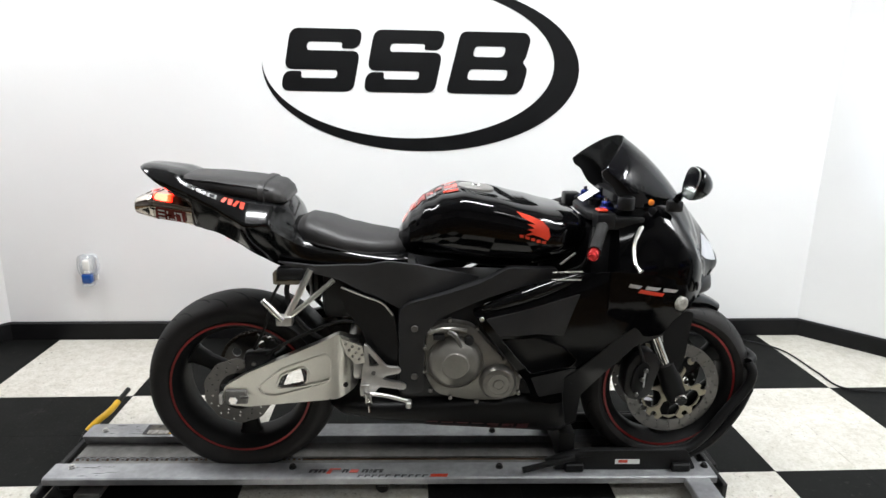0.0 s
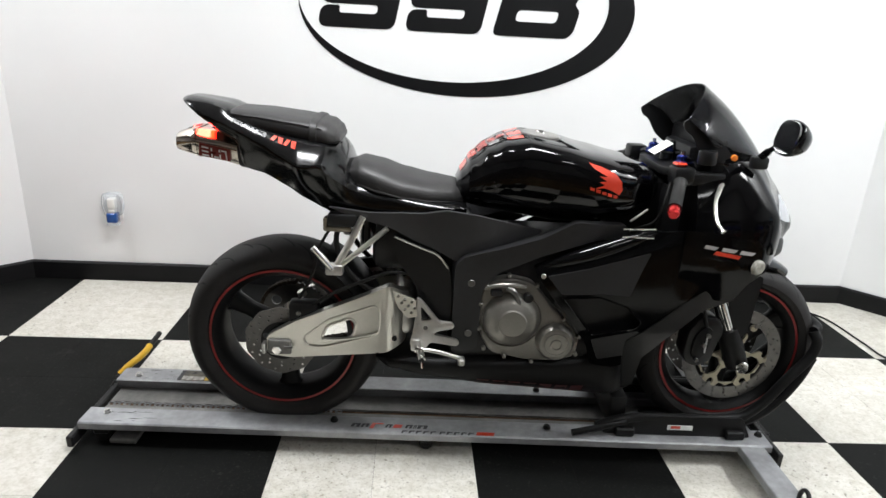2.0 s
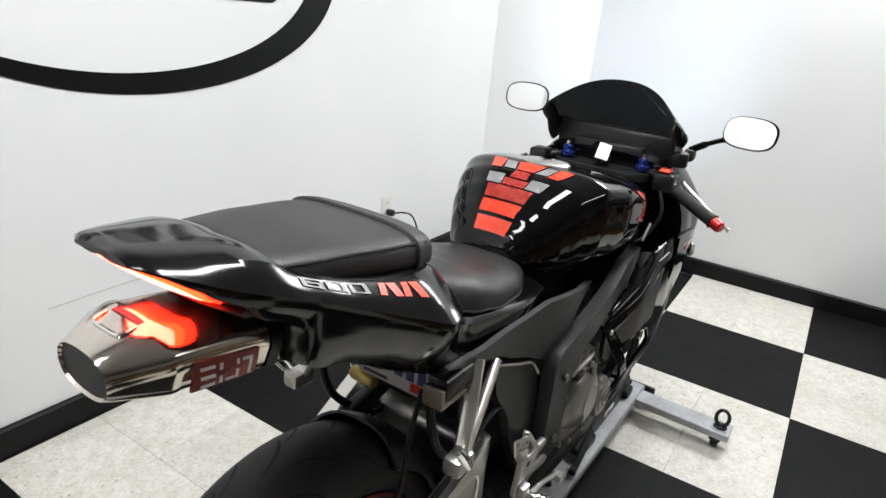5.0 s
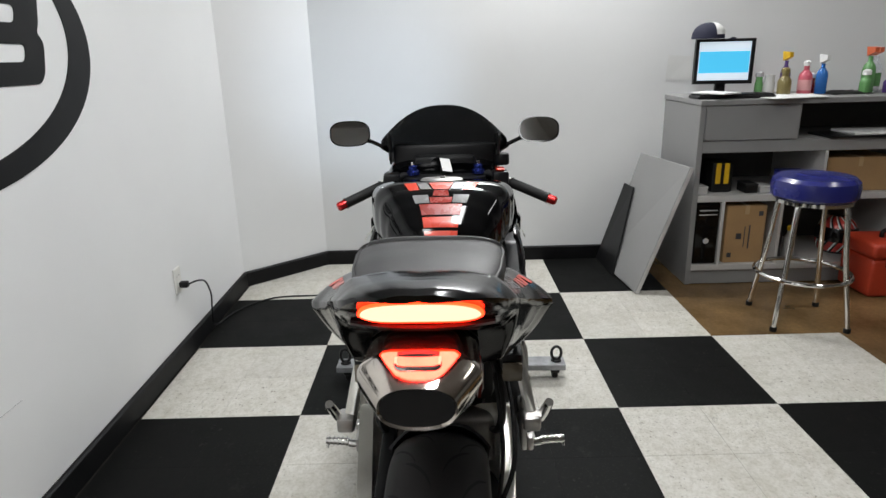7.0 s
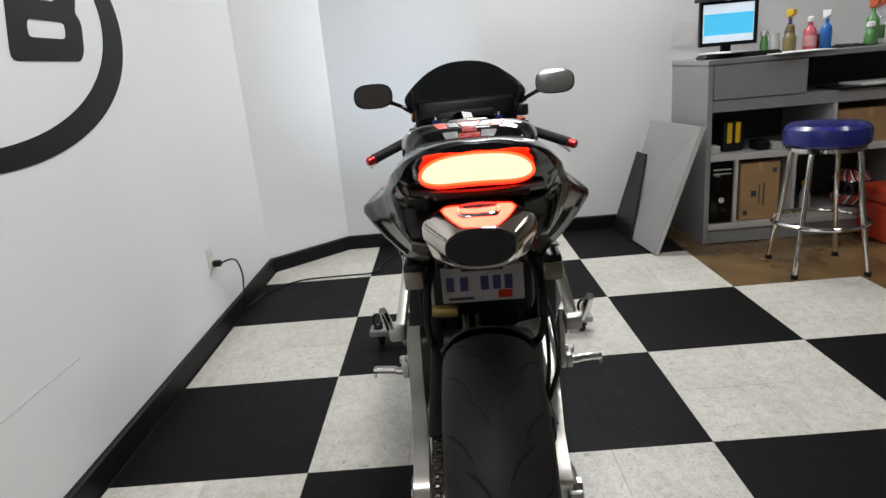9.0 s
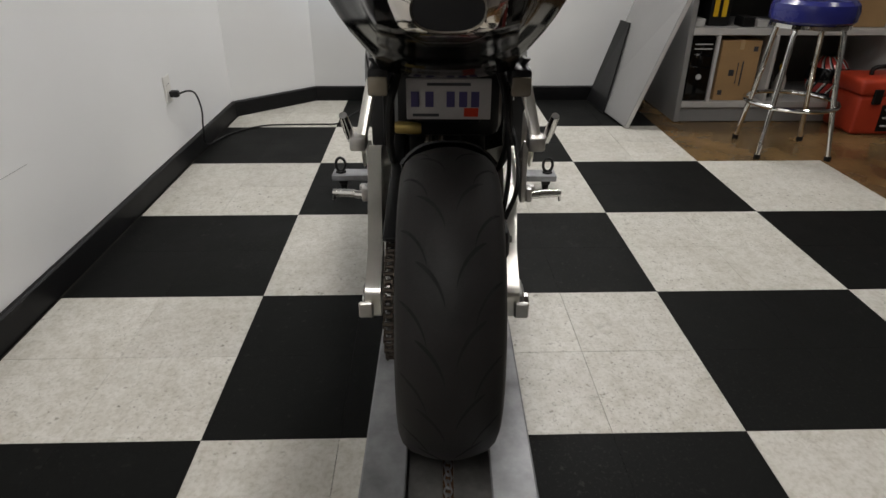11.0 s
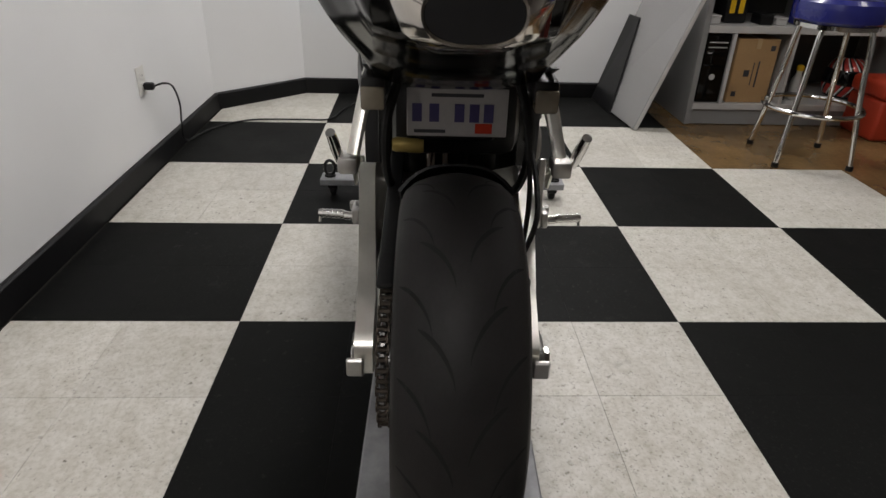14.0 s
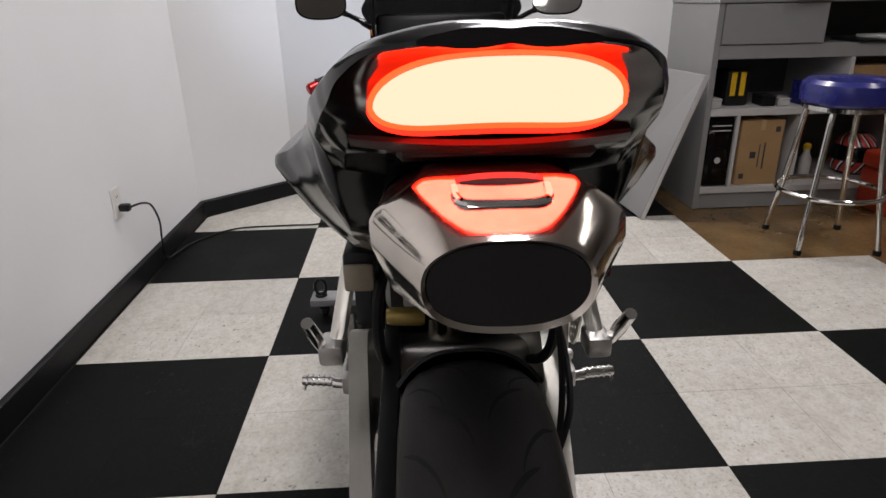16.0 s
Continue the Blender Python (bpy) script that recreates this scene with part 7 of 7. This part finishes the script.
for x in (L0 + 0.065, 0.16, 0.83, L1 - 0.02):
    for y in (-0.11, 0.11):
        part("bolt", upright([(0, 0.0), (0.012, 0.0), (0.012, 0.003), (0.009, 0.0035), (0.009, 0.010), (0.006, 0.012), (0, 0.012)], 6 if x < 0 else 16, (x, y, DECK + 0.0005)), CHROME if x < 0 else RUBBER, dolly, smooth=30)
part("warning_sticker", box((-0.405, 0.09, DECK + 0.0002), (-0.285, 0.155, DECK + 0.0012), 0), material("worn_sticker", (0.085, 0.072, 0.05), 0.3, vary=0.9, scale=45, fine=120), dolly, "worn dark warning sticker", 0)
part("sticker_light_half", box((-0.392, 0.094, DECK + 0.0014), (-0.318, 0.118, DECK + 0.0018), 0), material("faded_sticker_print", (0.42, 0.40, 0.36), 0.35, vary=0.7, scale=70, fine=160), dolly, smooth=0)
part("sticker_edge", box((-0.406, 0.091, DECK + 0.0014), (-0.394, 0.154, DECK + 0.0018), 0), INK, dolly, smooth=0)
# gouges and oily streaks behind the rear bolts
rng = random.Random(5)
for side in (-1, 1):
    for k in range(9):
        x, y = -0.52 + rng.uniform(-0.02, 0.10), side * (0.125 + rng.uniform(-0.032, 0.028))
        n, w = rng.uniform(0.012, 0.05), rng.uniform(0.0008, 0.0020)
        part("scratch", plate([(x, y - w), (x + n * 0.6, y - w * 0.6), (x + n, y), (x + n * 0.4, y + w)], DECK + 0.0003, DECK + 0.0006), INK, dolly, smooth=0).data.transform(Matrix(((1, 0, 0, 0), (0, 0, 1, 0), (0, 1, 0, 0), (0, 0, 0, 1))))
part("sticker_corner", box((-0.315, 0.093, DECK + 0.0014), (-0.288, 0.112, DECK + 0.0018), 0), YELLOW, dolly, smooth=0)
# maker's marks on the flange as plain bars
flat = Matrix(((1, 0, 0, 0), (0, 0, 1, -0.152), (0, -1, 0, DECK + 0.0004), (0, 0, 0, 1)))
for x, w in ((0.21, 0.026), (0.241, 0.022), (0.316, 0.018), (0.378, 0.020), (0.403, 0.008), (0.415, 0.030)):
    bars(dolly, "maker_mark", INK, flat, [(x, x + w, 0.026, 0.031), (x, x + w * 0.35, 0.014, 0.025), (x + w * 0.65, x + w, 0.014, 0.025)], slant=0.3)
for x in (0.375, 0.397, 0.419, 0.441, 0.463, 0.492, 0.514, 0.536, 0.558, 0.580):
    bars(dolly, "maker_mark", INK, flat, [(x, x + 0.016, -0.002, 0.002), (x, x + 0.006, -0.011, -0.0028)], slant=0.3)
bars(dolly, "maker_mark", RED, flat, [(0.270, 0.305, 0.030, 0.036), (0.270, 0.282, 0.008, 0.029), (0.340, 0.366, 0.014, 0.031), (0.605, 0.66, -0.010, 0.006)], slant=0.3)
part("end_plate", box((L0 - 0.022, -0.20, 0.022), (L0 - 0.001, 0.20, 0.060), 0.004), SATIN, dolly, "black steel end ramp")
part("end_plate", box((L1 + 0.001, -0.20, 0.028), (L1 + 0.02, 0.20, 0.084), 0.004), SATIN, dolly, "black steel end plate")
part("cross_bar", box((1.425, -0.475, 0.058), (1.505, 0.475, 0.0845), 0.003), GALV, dolly, "galvanised cross bar")
part("cross_bar", box((-0.52, -0.16, 0.012), (-0.44, 0.16, 0.029), 0.003), GALV_DARK, dolly)
for y in (-0.44, 0.44):
    ring = part("eye_ring", tube([(1.465 + 0.002 * math.sin(a), y + 0.020 * math.cos(a), 0.119 + 0.028 * math.sin(a)) for a in (2 * math.pi * k / 24 for k in range(24))], 0.0062, 8, closed=True), BLACK_PLASTIC, dolly, "black eye ring")
    part("washer", upright([(0, 0), (0.022, 0), (0.020, 0.006), (0, 0.007)], 18, (1.465, y, 0.0848)), RUBBER, dolly)
for x, y in ((1.465, -0.435), (1.465, 0.43), (-0.55, -0.13), (-0.55, 0.13), (0.45, -0.12), (0.45, 0.12)):
    cast = part("caster", box((x - 0.022, y - 0.018, 0.035), (x + 0.022, y + 0.018, 0.0575), 0.004), SATIN, dolly, "black caster")
    part("wheel", disc_y((x, y + 0.012, 0.0290), 0.0215, 0.024, 20, 0.004), RUBBER, cast)

# locking handle at the rear of the dolly
handle = thing("locking_handle", pose(0, 0, -0.007), "yellow bent bar handle with a black grip beside the dolly", "handle")
part("bar", tube(spline([(-0.605, 0.228, 0.070), (-0.582, 0.255, 0.092), (-0.558, 0.278, 0.108), (-0.549, 0.312, 0.114), (-0.548, 0.352, 0.117)], 6), 0.0115, 12), YELLOW, handle, "yellow painted bar")
part("grip", tube([(-0.548, 0.3525, 0.117), (-0.549, 0.40, 0.118), (-0.550, 0.45, 0.119)], 0.0095, 12), RUBBER, handle, "black rubber grip")
part("stay", tube([(-0.6, 0.214, 0.072), (-0.615, 0.19, 0.041)], 0.010, 10), SATIN, handle)

# front wheel chock
chock = thing("wheel_chock", pose(0.015, 0.066, -0.007, 0, 0, -1.5), "black tubular steel front wheel chock on the dolly", "wheel chock")
for s in (-1, 1):
    part("side_tube", tube(spline([(0.98, s * 0.122, 0.112), (1.06, s * 0.118, 0.138), (1.14, s * 0.112, 0.144), (1.40, s * 0.108, 0.146), (1.49, s * 0.10, 0.185), (1.575, s * 0.085, 0.285), (1.632, s * 0.075, 0.355), (1.648, s * 0.07, 0.405), (1.638, s * 0.055, 0.437)], 6), 0.016, 12), MATT, chock, "bent black tube")
    part("lower_tube", tube(spline([(1.44, s * 0.10, 0.118), (1.535, s * 0.09, 0.175), (1.608, s * 0.078, 0.268), (1.646, s * 0.07, 0.355)], 5), 0.014, 10), MATT, chock)
    part("side_web", panel([(1.44, 0.120), (1.50, 0.150), (1.56, 0.205), (1.612, 0.275), (1.642, 0.345), (1.628, 0.350), (1.57, 0.280), (1.49, 0.185), (1.44, 0.150)], lambda x, z: 0.102 - 0.17 * max(0.0, x - 1.46), 0.008, 1, side=s), MATT, chock)
    part("side_plate", plate(round_corners([(1.000, 0.090), (1.075, 0.156), (1.44, 0.160), (1.475, 0.090)], 0.012), s * 0.119, s * 0.127, bevel=0.002), MATT, chock)
    for x in (1.07, 1.42):
        part("bracket", box((x - 0.03, s * 0.125 - 0.018, DECK + 0.0005), (x + 0.03, s * 0.125 + 0.014, 0.118), 0.004), MATT, chock)
part("front_hoop", tube(spline([(1.638, -0.055, 0.437), (1.660, -0.03, 0.443), (1.660, 0.03, 0.443), (1.638, 0.055, 0.437)], 5), 0.016, 12), MATT, chock)
part("rear_stop", box((1.022, -0.100, 0.102), (1.078, 0.100, 0.206), 0.010, seg=2), MATT, chock, "black rear wheel stop")
part("wheel_tray", box((1.18, -0.062, 0.0525), (1.58, 0.062, 0.0635), 0.002), MATT, chock, "black wheel tray")
part("release_lever", tube([(0.900, -0.150, 0.104), (0.99, -0.142, 0.122), (1.07, -0.132, 0.138)], 0.0105, 10), MATT, chock, "black release lever")
part("maker_sticker", box((1.205, -0.1295, 0.112), (1.285, -0.1275, 0.128), 0), WHITE_FILM, chock, "small white sticker", 0)
part("sticker_mark", box((1.215, -0.1308, 0.117), (1.245, -0.1298, 0.127), 0), RED, chock, smooth=0)

# ---- floor tiles ----
floor = tagged(mesh_object("floor", box((-7 * TILE, -1.8295, -0.0038), (6 * TILE + 0.001, NORTH, -0.0032), 0), GROUT, 0), "black and white checkered vinyl tile floor", "floor", kind="structure")


def tile_mesh(name, mat, gap, t):
    s = TILE / 2 - gap
    bm = loft([[(-s, -s, -0.003), (s, -s, -0.003), (s, s, -0.003), (-s, s, -0.003)], [(-s, -s, -t), (s, -s, -t), (s, s, -t), (-s, s, -t)], [(-s + t, -s + t, 0), (s - t, -s + t, 0), (s - t, s - t, 0), (-s + t, s - t, 0)]])
    bmesh.ops.recalc_face_normals(bm, faces=bm.faces)
    me = bpy.data.meshes.new(name)
    bm.to_mesh(me)
    bm.free()
    me.materials.append(mat)
    return me


part("subfloor", box((6 * TILE + 0.001, -4 * TILE - 0.001, -0.0038), (EAST, NORTH, -0.0032), 0), GROUT, floor, smooth=0)
white_tile, black_tile = tile_mesh("white_tile", TILE_WHITE, 0.00035, 0.0008), tile_mesh("black_tile", TILE_BLACK, 0.0001, 0.0003)
for i in range(-7, 11):
    for j in range(-6, 5):
        cx, cy = (i + 0.5) * TILE, (j + 0.5) * TILE
        if cx > EAST or cx < WEST or cy > NORTH or (cx > 6 * TILE and cy < -4 * TILE):
            continue
        white = (math.floor(i / 2) + math.floor(j / 2)) % 2 == 1
        ob = new("tile", white_tile if white else black_tile)
        ob.parent = floor
        ob.location = (cx, cy, 0)
